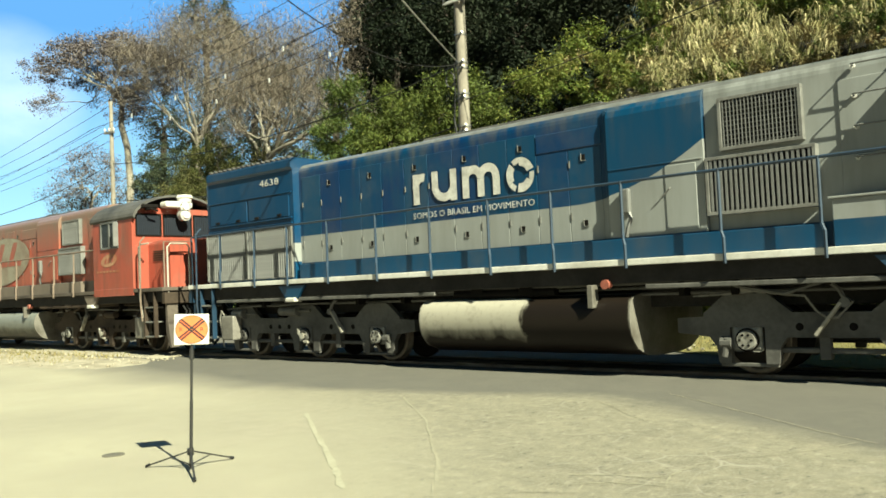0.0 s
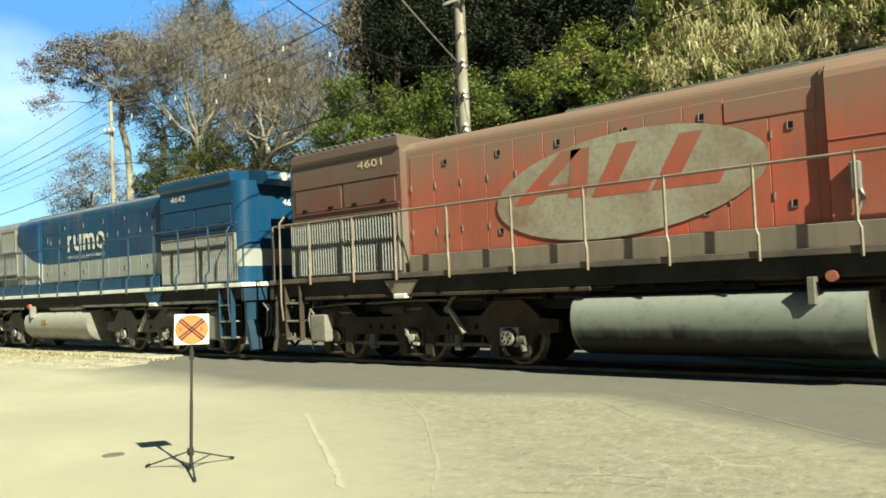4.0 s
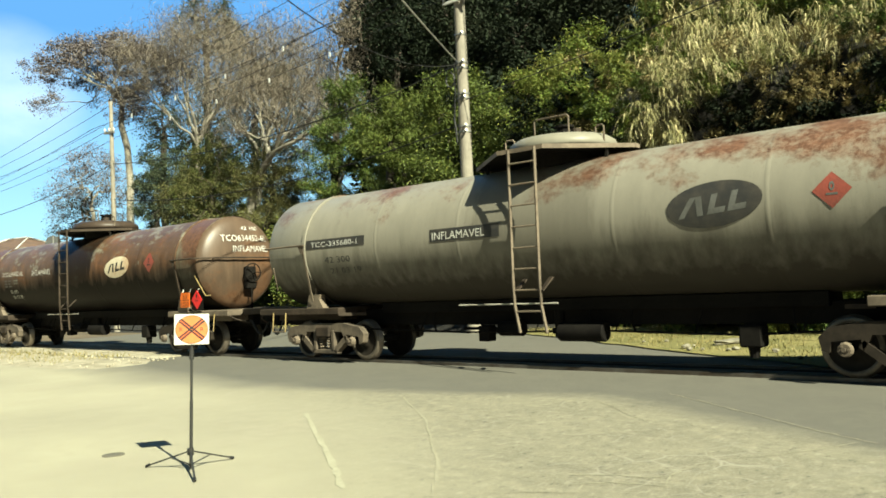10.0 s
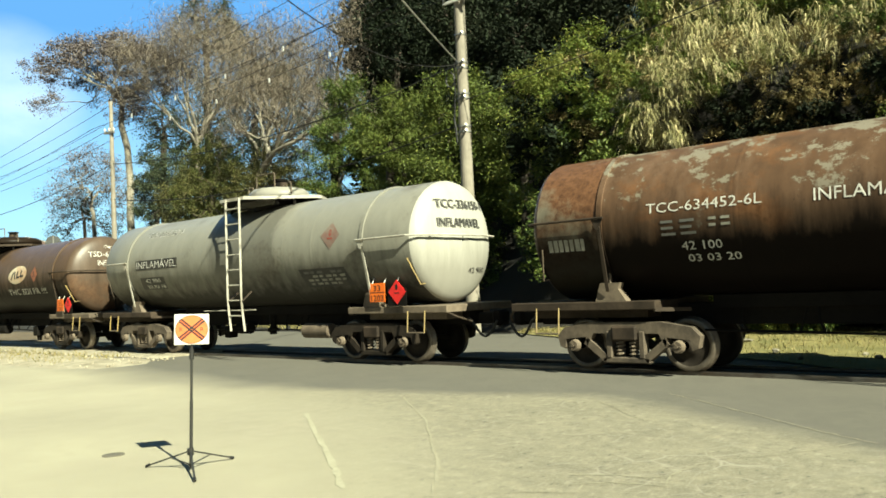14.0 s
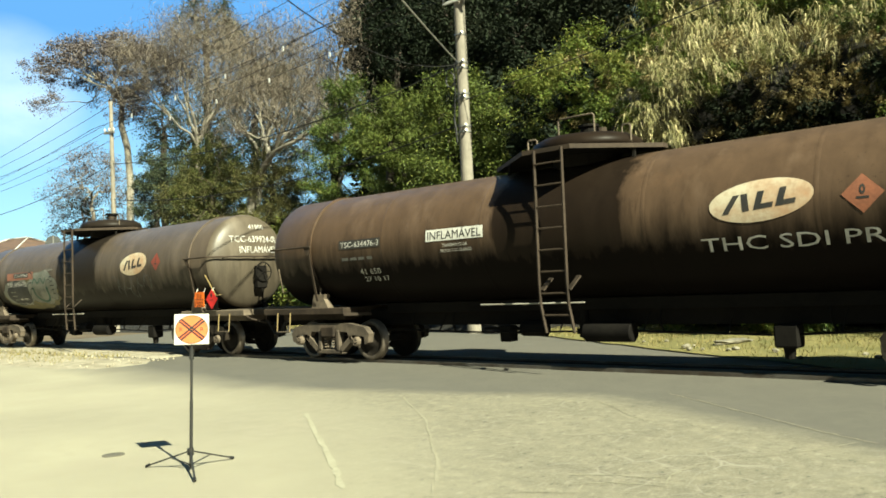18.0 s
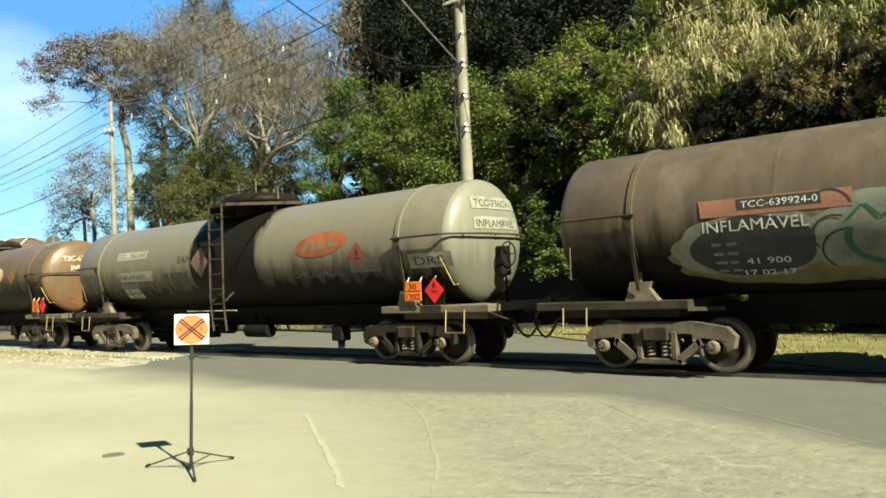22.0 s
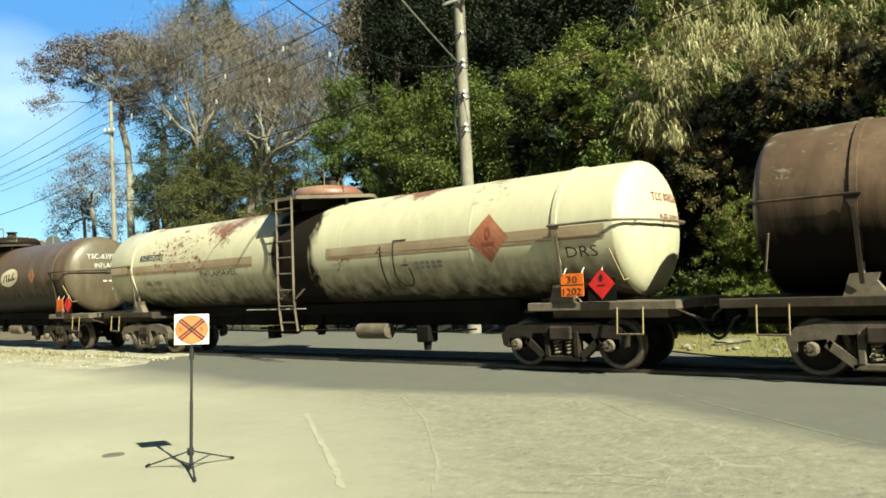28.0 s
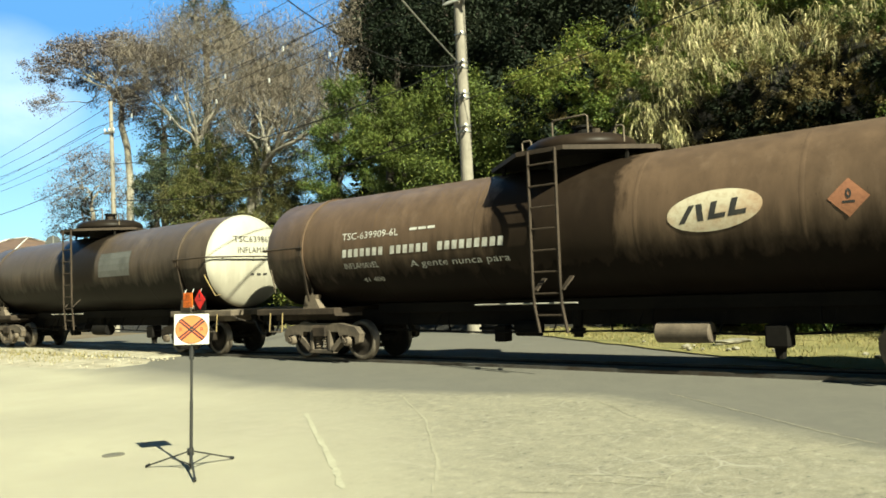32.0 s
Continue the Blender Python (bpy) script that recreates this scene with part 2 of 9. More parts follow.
# ---- ground, road and track ----
def road_material():
    m, n, l, b = nodes_of("old_road_surface")
    tc = n.new("ShaderNodeTexCoord")
    sep = n.new("ShaderNodeSeparateXYZ")
    l.new(tc.outputs["Object"], sep.inputs[0])
    warp = noise_node(n, l, 0.7, 6, 0.65)

    def plane(a, bb, c, wob):
        """Signed distance to a line a x + b y + c on the ground, with an uneven edge."""
        x = n.new("ShaderNodeMath"); x.operation = "MULTIPLY_ADD"; x.inputs[1].default_value = a; x.inputs[2].default_value = c
        l.new(sep.outputs["X"], x.inputs[0])
        y = n.new("ShaderNodeMath"); y.operation = "MULTIPLY_ADD"; y.inputs[1].default_value = bb
        l.new(sep.outputs["Y"], y.inputs[0]); l.new(x.outputs[0], y.inputs[2])
        z = n.new("ShaderNodeMath"); z.operation = "MULTIPLY_ADD"; z.inputs[1].default_value = wob
        l.new(warp, z.inputs[0]); l.new(y.outputs[0], z.inputs[2])
        return z.outputs[0]
    grain = noise_node(n, l, 34, 6, 0.8)
    worn = noise_node(n, l, 5.5, 6, 0.72)
    blotch = noise_node(n, l, 1.1, 7, 0.7)
    patch = noise_node(n, l, 0.28, 6, 0.6)
    old = mix(n, l, ramp(n, l, blotch, 0.35, 0.7), (0.1940, 0.1789, 0.1294), (0.1376, 0.1275, 0.0939))
    old = mix(n, l, ramp(n, l, worn, 0.50, 0.70), old, (0.2410, 0.2188, 0.1598))
    old = mix(n, l, ramp(n, l, worn, 0.44, 0.30), old, (0.1066, 0.0989, 0.0767))
    old = mix(n, l, ramp(n, l, grain, 0.52, 0.68), old, (0.2974, 0.2721, 0.2036))
    tcv = n.new("ShaderNodeTexCoord")
    bend = n.new("ShaderNodeMix"); bend.data_type = "RGBA"; bend.inputs["Factor"].default_value = 0.12
    wn_ = n.new("ShaderNodeTexNoise"); wn_.inputs["Scale"].default_value = 3.0; wn_.inputs["Detail"].default_value = 5
    l.new(tcv.outputs["Object"], wn_.inputs["Vector"])
    l.new(tcv.outputs["Object"], bend.inputs["A"]); l.new(wn_.outputs["Color"], bend.inputs["B"])
    cell = n.new("ShaderNodeTexVoronoi"); cell.feature = "DISTANCE_TO_EDGE"; cell.inputs["Scale"].default_value = 2.6
    l.new(bend.outputs["Result"], cell.inputs["Vector"])
    net = n.new("ShaderNodeMath"); net.operation = "MULTIPLY"
    l.new(ramp(n, l, cell.outputs["Distance"], 0.030, 0.008), net.inputs[0])
    l.new(ramp(n, l, noise_node(n, l, 0.55, 4, 0.6), 0.50, 0.62), net.inputs[1])
    fleck = noise_node(n, l, 13, 5, 0.7, (1.0, 0.55, 1.0))
    old = mix(n, l, ramp(n, l, fleck, 0.56, 0.66), old, (0.2577, 0.2411, 0.1851))
    old = mix(n, l, ramp(n, l, fleck, 0.42, 0.33), old, (0.0850, 0.0806, 0.0641))
    old = mix(n, l, net.outputs[0], old, (0.2577, 0.2411, 0.192))
    newer = mix(n, l, ramp(n, l, blotch, 0.3, 0.75), (0.1052, 0.09895, 0.08229), (0.08177, 0.0776, 0.06666))
    newer = mix(n, l, ramp(n, l, worn, 0.5, 0.8), newer, (0.1224, 0.1146, 0.09274))
    newer = mix(n, l, ramp(n, l, grain, 0.56, 0.75), newer, (0.1515, 0.1411, 0.1156))
    pale = mix(n, l, ramp(n, l, patch, 0.35, 0.7), (0.3169, 0.2945, 0.2156), (0.2332, 0.215, 0.1608))
    pale = mix(n, l, ramp(n, l, worn, 0.5, 0.75), pale, (0.2798, 0.2592, 0.1932))
    pale = mix(n, l, ramp(n, l, blotch, 0.5, 0.75), pale, (0.291, 0.2651, 0.1991))
    # strip of newer asphalt along the rails; its near edge runs at a slant
    both = n.new("ShaderNodeMath"); both.operation = "MAXIMUM"
    l.new(plane(0.453, 0.891, -6.5, 0.8), both.inputs[0])
    l.new(plane(-0.25, 1.0, -11.5, 0.8), both.inputs[1])
    along = ramp(n, l, both.outputs[0], -0.32, 0.32)
    c = mix(n, l, along, old, newer)
    # pale worn concrete in the yard
    yard = n.new("ShaderNodeMath"); yard.operation = "MULTIPLY"
    l.new(ramp(n, l, plane(-0.707, -0.707, 0.45, -1.2), -1.3, 0.9), yard.inputs[0])
    l.new(ramp(n, l, plane(0.127, 1.0, -7.0, 1.0), 1.1, -0.9), yard.inputs[1])
    c = mix(n, l, yard.outputs[0], c, pale)
    l.new(c, b.inputs["Base Color"])
    b.inputs["Roughness"].default_value = 0.88
    add = n.new("ShaderNodeMath"); add.operation = "ADD"
    l.new(grain, add.inputs[0]); l.new(blotch, add.inputs[1])
    bump(n, l, b, add.outputs[0], 0.5, 0.02)
    return m


def grid_sheet(name, x0, x1, y0, y1, nx, ny, height):
    xs, ys = np.meshgrid(np.linspace(x0, x1, nx + 1), np.linspace(y0, y1, ny + 1))
    z = np.vectorize(height)(xs, ys)
    v = np.stack([xs.ravel(), ys.ravel(), z.ravel()], 1)
    i = np.arange(nx * ny)
    a = (i // nx) * (nx + 1) + i % nx
    return raw_mesh(name, v, np.stack([a, a + 1, a + nx + 2, a + nx + 1], 1))


earth = surface("dry_earth", (0.124, 0.093, 0.0558), (0.062, 0.0465, 0.0279), 0.95, big=0.5, small=6, relief=0.6, dist=0.03)
verge_mat = surface("dry_verge_grass", (0.186, 0.1612, 0.0558), (0.1054, 0.1054, 0.031), 0.95, big=0.7, small=9, relief=0.7, dist=0.03)
road_mat = road_material()
rail_mat = surface("rail_steel", (0.2046, 0.1922, 0.1798), (0.0992, 0.0744, 0.0558), 0.35, 0.85)
gap_mat = surface("dark_flangeway", (0.0186, 0.01736, 0.0155), None, 0.9)
crack_mat = surface("pale_crack_filling", (0.265, 0.248, 0.182), (0.21, 0.195, 0.143), 0.9, big=3, small=40)
faint_mat = surface("worn_patch_edge", (0.315, 0.30, 0.222), (0.265, 0.25, 0.182), 0.9, big=3)
gravel_mat = surface("pale_gravel", (0.341, 0.31, 0.2356), (0.186, 0.1612, 0.1116), 0.95, big=2, small=10, relief=0.6, dist=0.02)


def foot(x):
    """Where the wooded bank begins behind the track."""
    return 20.0 + max(0.0, -14.0 - x) * 0.30


def bank_height(x, y):
    """A cut face under the reeds, easing into a wooded slope further up the line."""
    d = y - foot(x)
    if d <= 0:
        return -0.03
    cut = max(0.0, min(6.5, (d - 1.2) * 5.9)) + max(0.0, d - 2.3) * 0.85
    slope = min(8.0, d * 1.0) + max(0.0, d - 8.0) * 0.35
    wood = min(4.5, d * 0.45) + max(0.0, d - 10.0) * 0.1
    a = min(1.0, max(0.0, (x + 15.0) / 3.0))
    b = min(1.0, max(0.0, (-x - 24.0) / 10.0))
    h = cut * a + (slope * (1 - b) + wood * b) * (1 - a)
    return -0.03 + min(h, 17.0) + 0.5 * noise.noise((x * 0.4, y * 0.4, 1.7)) * min(1, d)


def bank_sheet():
    """The bank as one sheet: fine steps near its foot, and a brow that hangs out over the cut face."""
    xs = np.linspace(-140, 60, 301)
    ys = 19.6 + 100.0 * np.linspace(0, 1, 131) ** 2.4
    v = []
    for y in ys:
        for x in xs:
            z = bank_height(x, y)
            a = min(1.0, max(0.0, (x + 13.0) / 2.0))
            brow = math.exp(-((z - 7.0) / 1.1) ** 2) * a * (1.0 + 0.3 * noise.noise((x * 0.8, z * 0.5, 4)))
            v.append((x, y - 1.15 * brow, z))
    n = len(xs)
    i = np.arange((n - 1) * (len(ys) - 1))
    c = (i // (n - 1)) * n + i % (n - 1)
    return raw_mesh("bank", v, np.stack([c, c + 1, c + n + 1, c + n], 1))


# litter colour taken down to near-black, to hold the bank's shade
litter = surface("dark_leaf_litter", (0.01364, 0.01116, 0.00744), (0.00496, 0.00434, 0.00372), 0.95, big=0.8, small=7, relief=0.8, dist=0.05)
ground = tagged(obj("ground", grid_sheet("ground", -900, 900, -900, 900, 40, 40, lambda x, y: -0.035), earth), "dry brown earth that reaches the horizon", "ground", "", "structure")
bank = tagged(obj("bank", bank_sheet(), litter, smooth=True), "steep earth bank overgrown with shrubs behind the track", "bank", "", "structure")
road = tagged(obj("road", grid_sheet("road", -34, 24, -14, 20.4, 60, 40, lambda x, y: 0.0), road_mat, smooth=True), "patched grey asphalt and pale concrete at the level crossing", "road", "", "structure")

# verge of dry grass behind the track, with an uneven edge on the road
def verge():
    rnd = random.Random(5)
    near = []
    for k in range(61):
        x = 20.0 - k * 0.62
        y = 12.95 - 0.62 * (x + 2.85) if x < -2.85 else 13.6
        near.append((x, min(y, foot(x) + 0.6) + rnd.uniform(-0.12, 0.12)))
    v, f = [], []
    for x, y in near:
        far = max(foot(x) + 1.2, y + 0.2)
        for j in range(5):
            q = j / 4
            v.append((x, y + (far - y) * q, 0.03 + 0.10 * math.sin(q * 1.6) + (0 if j == 0 else rnd.uniform(-0.02, 0.04))))
    for k in range(len(near) - 1):
        for j in range(4):
            a = k * 5 + j
            f.append((a, a + 1, a + 6, a + 5))
    mesh = raw_mesh("verge", v, f)
    return tagged(obj("verge", mesh, verge_mat, smooth=True), "strip of dry trodden grass beyond the rails", "verge", "", "structure")


verge()

# rails sunk in the road, each with its dark groove
for k, s in enumerate((-0.5, 0.5)):
    y = TRACK_Y + s
    bm = bmesh.new()
    box(bm, -260, 120, y - 0.035, y + 0.035, -0.05, RAIL_Z, 0.01)
    rail = tagged(part("rail", bm, rail_mat), "worn steel rail sunk in the asphalt", "rail", "rails", "structure")
    bm = bmesh.new()
    g = y + (0.075 if s < 0 else -0.075)
    box(bm, -260, 120, g - 0.035, g + 0.035, 0.0, 0.028)
    part("groove", bm, gap_mat, rail)

# sleepers and ballast left of the crossing
bm = bmesh.new()
extrude_yz(bm, [(TRACK_Y - 1.75, -0.03), (TRACK_Y + 1.75, -0.03), (TRACK_Y + 1.3, 0.035), (TRACK_Y - 1.3, 0.035)], -260, -19.5)
tagged(part("ballast", bm, gravel_mat), "low bed of pale ballast under the rails", "ballast", "", "structure")

# cracks and seams in the road
def crack(points, width, seed, filling):
    rnd = random.Random(seed)
    fine = []
    for (x0, y0), (x1, y1) in zip(points, points[1:]):
        m = 6
        for k in range(m):
            q = k / m
            fine.append((x0 + (x1 - x0) * q + rnd.uniform(-0.014, 0.014), y0 + (y1 - y0) * q + rnd.uniform(-0.014, 0.014)))
    fine.append(points[-1])
    v, f = [], []
    for k, (x, y) in enumerate(fine):
        wd = width * rnd.uniform(0.4, 1.3)
        a = fine[min(k + 1, len(fine) - 1)]
        b = fine[max(k - 1, 0)]
        d = Vector((a[0] - b[0], a[1] - b[1])).normalized()
        z = 0.004
        v += [(x - d.y * wd, y + d.x * wd, z), (x + d.y * wd, y - d.x * wd, z)]
        if k:
            i = 2 * k
            f.append((i - 2, i - 1, i + 1, i))
    mesh = bpy.data.meshes.new("road_crack")
    mesh.from_pydata(v, [], f)
    return tagged(obj("road_crack", mesh, filling), "pale filled crack in the old asphalt", "crack", "cracks in the road", "structure")


crack([(-3.62, 5.67), (-3.38, 5.83), (-3.02, 5.91), (-2.93, 6.06), (-2.91, 6.46), (-2.82, 6.79), (-2.52, 7.10), (-2.25, 7.55), (-2.04, 7.98)], 0.011, 1, crack_mat)
crack([(-3.44, 5.44), (-3.25, 5.61), (-3.02, 5.69), (-2.82, 5.72), (-2.93, 6.06)], 0.009, 2, crack_mat)
crack([(-4.00, 4.76), (-3.63, 5.05), (-3.30, 5.21), (-3.36, 5.45)], 0.008, 3, crack_mat)
crack([(-4.86, 10.21), (-3.63, 9.29), (-2.69, 8.56), (-2.14, 8.18), (-1.87, 8.04)], 0.01, 4, crack_mat)
crack([(-5.43, 9.22), (-5.07, 9.00), (-4.64, 8.53), (-4.24, 8.23)], 0.008, 5, crack_mat)
crack([(-8.14, 8.46), (-6.52, 7.15), (-5.43, 6.03), (-4.99, 5.60), (-4.50, 5.04), (-4.16, 4.59)], 0.014, 6, crack_mat)
crack([(-8.32, 6.83), (-6.75, 5.71), (-5.65, 4.93), (-4.95, 4.41)], 0.034, 7, faint_mat)

# loose stones along the left edge of the crossing
rnd = random.Random(11)
sv, sf = [], []
for k in range(900):
    x, y = rnd.uniform(-40, -18.3), rnd.uniform(8.6, 11.2)
    if y < 8.4 + 0.16 * (x + 40) * rnd.random():
        continue
    s = rnd.uniform(0.02, 0.075)
    b0 = len(sv)
    for dx, dy, dz in ((1, 0, 0), (0, 1, 0), (-1, 0, 0), (0, -1, 0), (0, 0, 0.8), (0, 0, -0.5)):
        sv.append((x + dx * s * rnd.uniform(0.6, 1.2), y + dy * s * rnd.uniform(0.6, 1.2), 0.02 + dz * s))
    for a, b in ((0, 1), (1, 2), (2, 3), (3, 0)):
        sf += [(b0 + a, b0 + b, b0 + 4), (b0 + b, b0 + a, b0 + 5)]
tagged(obj("gravel", raw_mesh("gravel", sv, sf), gravel_mat), "loose pale stones beside the rails", "gravel", "", "stuff")
# pale heap of gravel and sand that edges the yard
tagged(obj("gravel_strip", grid_sheet("gravel_strip", -44, -17.4, 8.2, 11.4, 60, 16, lambda x, y: -0.03 + 0.075 * math.sin(math.pi * min(1, max(0, (y - 8.2) / 3.2))) * min(1, (-17.4 - x) / 2.5) + 0.02 * noise.noise((x, y * 2, 0))), gravel_mat, smooth=True), "pale strip of gravel and dust by the track", "gravel", "", "structure")

# broken slab and stones on the verge
def stone(x, y, z, sx, sy, sz, seed, label):
    rnd = random.Random(seed)
    bm = bmesh.new()
    bmesh.ops.create_icosphere(bm, subdivisions=2, radius=1.0)
    for q in bm.verts:
        q.co = Vector((q.co.x * sx, q.co.y * sy, q.co.z * sz)) * rnd.uniform(0.82, 1.12)
    ob = part("stone", bm, stone_mat)
    ob.matrix_basis = pose(x, y, z, 0, 0, rnd.uniform(0, 180))
    return tagged(ob, label, "stone", "stones on the verge")


stone_mat = surface("pale_rubble", (0.2232, 0.2046, 0.155), (0.124, 0.1116, 0.0806), 0.9, big=4)
stone(-6.6, 17.0, 0.12, 0.55, 0.28, 0.06, 60, "flat broken slab of pale concrete in the grass")
rnd = random.Random(61)
for k in range(14):
    x = rnd.uniform(-9.5, -2.6)
    y0 = max(12.95 - 0.62 * (x + 2.85), 13.8) + rnd.uniform(0.1, 1.4)
    a = rnd.uniform(0.04, 0.10)
    stone(x, y0, 0.08, a, a * 0.8, a * 0.6, 62 + k, "small pale stone in the dry grass")

# manhole lid in the yard
bm = bmesh.new()
rod(bm, (-8.1, 4.1, 0.0), (-8.1, 4.1, 0.008), 0.11, seg=24)
tagged(part("utility_cover", bm, surface("cover_iron", (0.13, 0.118, 0.088), None, 0.8)), "small round iron cover set in concrete", "utility cover", "", "")


# ---- plants ----
def leaf_material(name, light, dark, dry, dry_share=0.15, rough=0.55, glow=0.22):
    m, n, l, b = nodes_of(name)
    geo = n.new("ShaderNodeNewGeometry")
    ob = n.new("ShaderNodeObjectInfo")
    c = mix(n, l, geo.outputs["Random Per Island"], dark, light)
    r = n.new("ShaderNodeMath"); r.operation = "MULTIPLY_ADD"; r.inputs[1].default_value = 7.31
    l.new(geo.outputs["Random Per Island"], r.inputs[0]); l.new(ob.outputs["Random"], r.inputs[2])
    fr = n.new("ShaderNodeMath"); fr.operation = "FRACT"
    l.new(r.outputs[0], fr.inputs[0])
    c = mix(n, l, ramp(n, l, fr.outputs[0], 1.0 - dry_share, 1.0 - dry_share * 0.6), c, dry)
    c = mix(n, l, ramp(n, l, ob.outputs["Random"], 0.0, 3.0), c, dry)
    l.new(c, b.inputs["Base Color"])
    b.inputs["Roughness"].default_value = rough
    b.inputs["Specular IOR Level"].default_value = 0.22
    t = n.new("ShaderNodeBsdfTranslucent")
    l.new(c, t.inputs["Color"])
    mx = n.new("ShaderNodeMixShader")
    mx.inputs[0].default_value = glow
    l.new(b.outputs[0], mx.inputs[1]); l.new(t.outputs[0], mx.inputs[2])
    l.new(mx.outputs[0], n["Material Output"].inputs["Surface"])
    return m


leaf_green = leaf_material("broad_green_leaf", (0.100, 0.143, 0.030), (0.0205, 0.0435, 0.013), (0.1544, 0.1674, 0.03844), glow=0.15)
leaf_yellow = leaf_material("yellow_green_leaf", (0.170, 0.208, 0.040), (0.060, 0.097, 0.019), (0.1996, 0.1779, 0.05022), glow=0.18)
# near-black: serves evergreens, and stands in for shade between the plants
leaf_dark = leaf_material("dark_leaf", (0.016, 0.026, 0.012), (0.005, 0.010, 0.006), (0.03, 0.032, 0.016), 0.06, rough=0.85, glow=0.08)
# lighter, bluer leaf with the haze over the far evergreens painted in
leaf_fir = leaf_material("blue_green_fir_leaf", (0.06882, 0.093, 0.0527), (0.02852, 0.04464, 0.02914), (0.08866, 0.09672, 0.05642), 0.1, glow=0.12)
leaf_reed = leaf_material("dry_reed_blade", (0.275, 0.255, 0.112), (0.085, 0.098, 0.034), (0.50, 0.43, 0.25), 0.2, glow=0.16)
leaf_vine = leaf_material("dry_brown_vine_leaf", (0.1711, 0.1414, 0.05208), (0.05208, 0.05208, 0.01922), (0.2678, 0.2009, 0.09672), 0.25, glow=0.12)
leaf_dry = leaf_material("dry_grey_brown_leaf", (0.185, 0.157, 0.128), (0.084, 0.073, 0.062), (0.235, 0.198, 0.155), 0.3, glow=0.1)
leaf_olive = leaf_material("olive_green_leaf", (0.125, 0.135, 0.040), (0.030, 0.045, 0.014), (0.17, 0.145, 0.065), 0.2, glow=0.15)
leaf_red = leaf_material("reddish_brown_leaf", (0.165, 0.145, 0.150), (0.085, 0.077, 0.083), (0.195, 0.165, 0.155), 0.3, glow=0.1)
bark_pale = surface("pale_bark", (0.30, 0.275, 0.225), (0.16, 0.138, 0.105), 0.9, big=2, small=12, relief=0.6, dist=0.02)
bark_twig = surface("brown_twig_bark", (0.165, 0.138, 0.110), (0.085, 0.068, 0.052), 0.9, big=2, small=12, relief=0.3, dist=0.01)
bark_dark = surface("dark_bark", (0.062, 0.0496, 0.0372), (0.031, 0.0248, 0.0186), 0.9, big=2, small=12, relief=0.6, dist=0.02)


def leaves(points, size, rng, droop=0.15, slim=0.42, up=0.55):
    """One folded-out leaf at each point: a four-cornered blade."""
    n = len(points)
    d = rng.normal(size=(n, 3))
    d[:, 2] = d[:, 2] * 0.6 - droop
    d /= np.linalg.norm(d, axis=1, keepdims=True)
    nm = rng.normal(size=(n, 3)) * 0.8
    nm[:, 2] = np.abs(nm[:, 2]) + up
    w = np.cross(d, nm)
    w /= np.linalg.norm(w, axis=1, keepdims=True) + 1e-9
    L = size * rng.uniform(0.6, 1.25, (n, 1))
    v = np.stack([points - d * L * 0.5, points + w * L * slim * 0.5, points + d * L * 0.5, points - w * L * slim * 0.5], 1).reshape(-1, 3)
    return v, np.arange(4 * n).reshape(n, 4)


def clump_points(rng, n, clusters, radius, squash=0.8, spread=0.2, hollow=0.35):
    """Leaf places gathered in tufts over a lumpy crown."""
    c = rng.normal(size=(clusters, 3))
    c /= np.linalg.norm(c, axis=1, keepdims=True)
    c *= radius * rng.uniform(hollow, 1.0, (clusters, 1)) * rng.uniform(0.75, 1.15, (clusters, 1))
    c[:, 2] *= squash
    k = rng.integers(0, clusters, n)
    return c[k] + rng.normal(size=(n, 3)) * spread * radius * rng.uniform(0.5, 1.2, (clusters, 1))[k]


def reed_mesh(name, rng, heads, length):
    """Cane tops in a tuft: each head throws a fan of long blades that hang over."""
    v, f = [], []
    for h in range(heads):
        head = rng.normal(size=3) * np.array([0.55, 0.55, 0.38])
        main = rng.uniform(0, 2 * math.pi)
        for k in range(11):
            a = main + rng.normal() * 1.5
            out = np.array([math.cos(a), math.sin(a)])
            L = length * rng.uniform(0.3, 1.15)
            lift = rng.uniform(0.1, 1.5)
            reach = rng.uniform(0.4, 1.0)
            wd = 0.021 * rng.uniform(0.4, 1.3)
            rng_fall = rng.uniform(0.35, 0.9)
            side = np.array([-out[1], out[0], 0.0])
            root = head + rng.normal(size=3) * 0.05
            base = len(v)
            m = 4
            for j in range(m + 1):
                q = j / m
                p = root + np.array([out[0] * L * reach * q, out[1] * L * reach * q, lift * L * q * (1 - q) * 1.7 - L * rng_fall * q * q])
                ww = wd * (1 - q * 0.95) * (0.5 + 1.2 * min(q * 3, 1))
                v += [p - side * ww, p + side * ww]
                if j:
                    f.append((base + 2 * j - 2, base + 2 * j - 1, base + 2 * j + 1, base + 2 * j))
    return raw_mesh(name, v, f)


def cones(segments, sides=6):
    """Tapered sticks: rows of start, end, radius at each."""
    v, f = [], []
    ang = np.linspace(0, 2 * np.pi, sides, endpoint=False)
    for a, b, r0, r1 in segments:
        a, b = np.array(a), np.array(b)
        d = b - a
        d = d / (np.linalg.norm(d) + 1e-9)
        u = np.cross(d, (0.31, 0.95, 0.05))
        u /= np.linalg.norm(u) + 1e-9
        w = np.cross(d, u)
        base = len(v)
        for p, r in ((a, r0), (b, r1)):
            v += list(p + r * (np.cos(ang)[:, None] * u + np.sin(ang)[:, None] * w))
        for k in range(sides):
            j = (k + 1) % sides
            f.append((base + k, base + j, base + sides + j, base + sides + k))
    return v, f


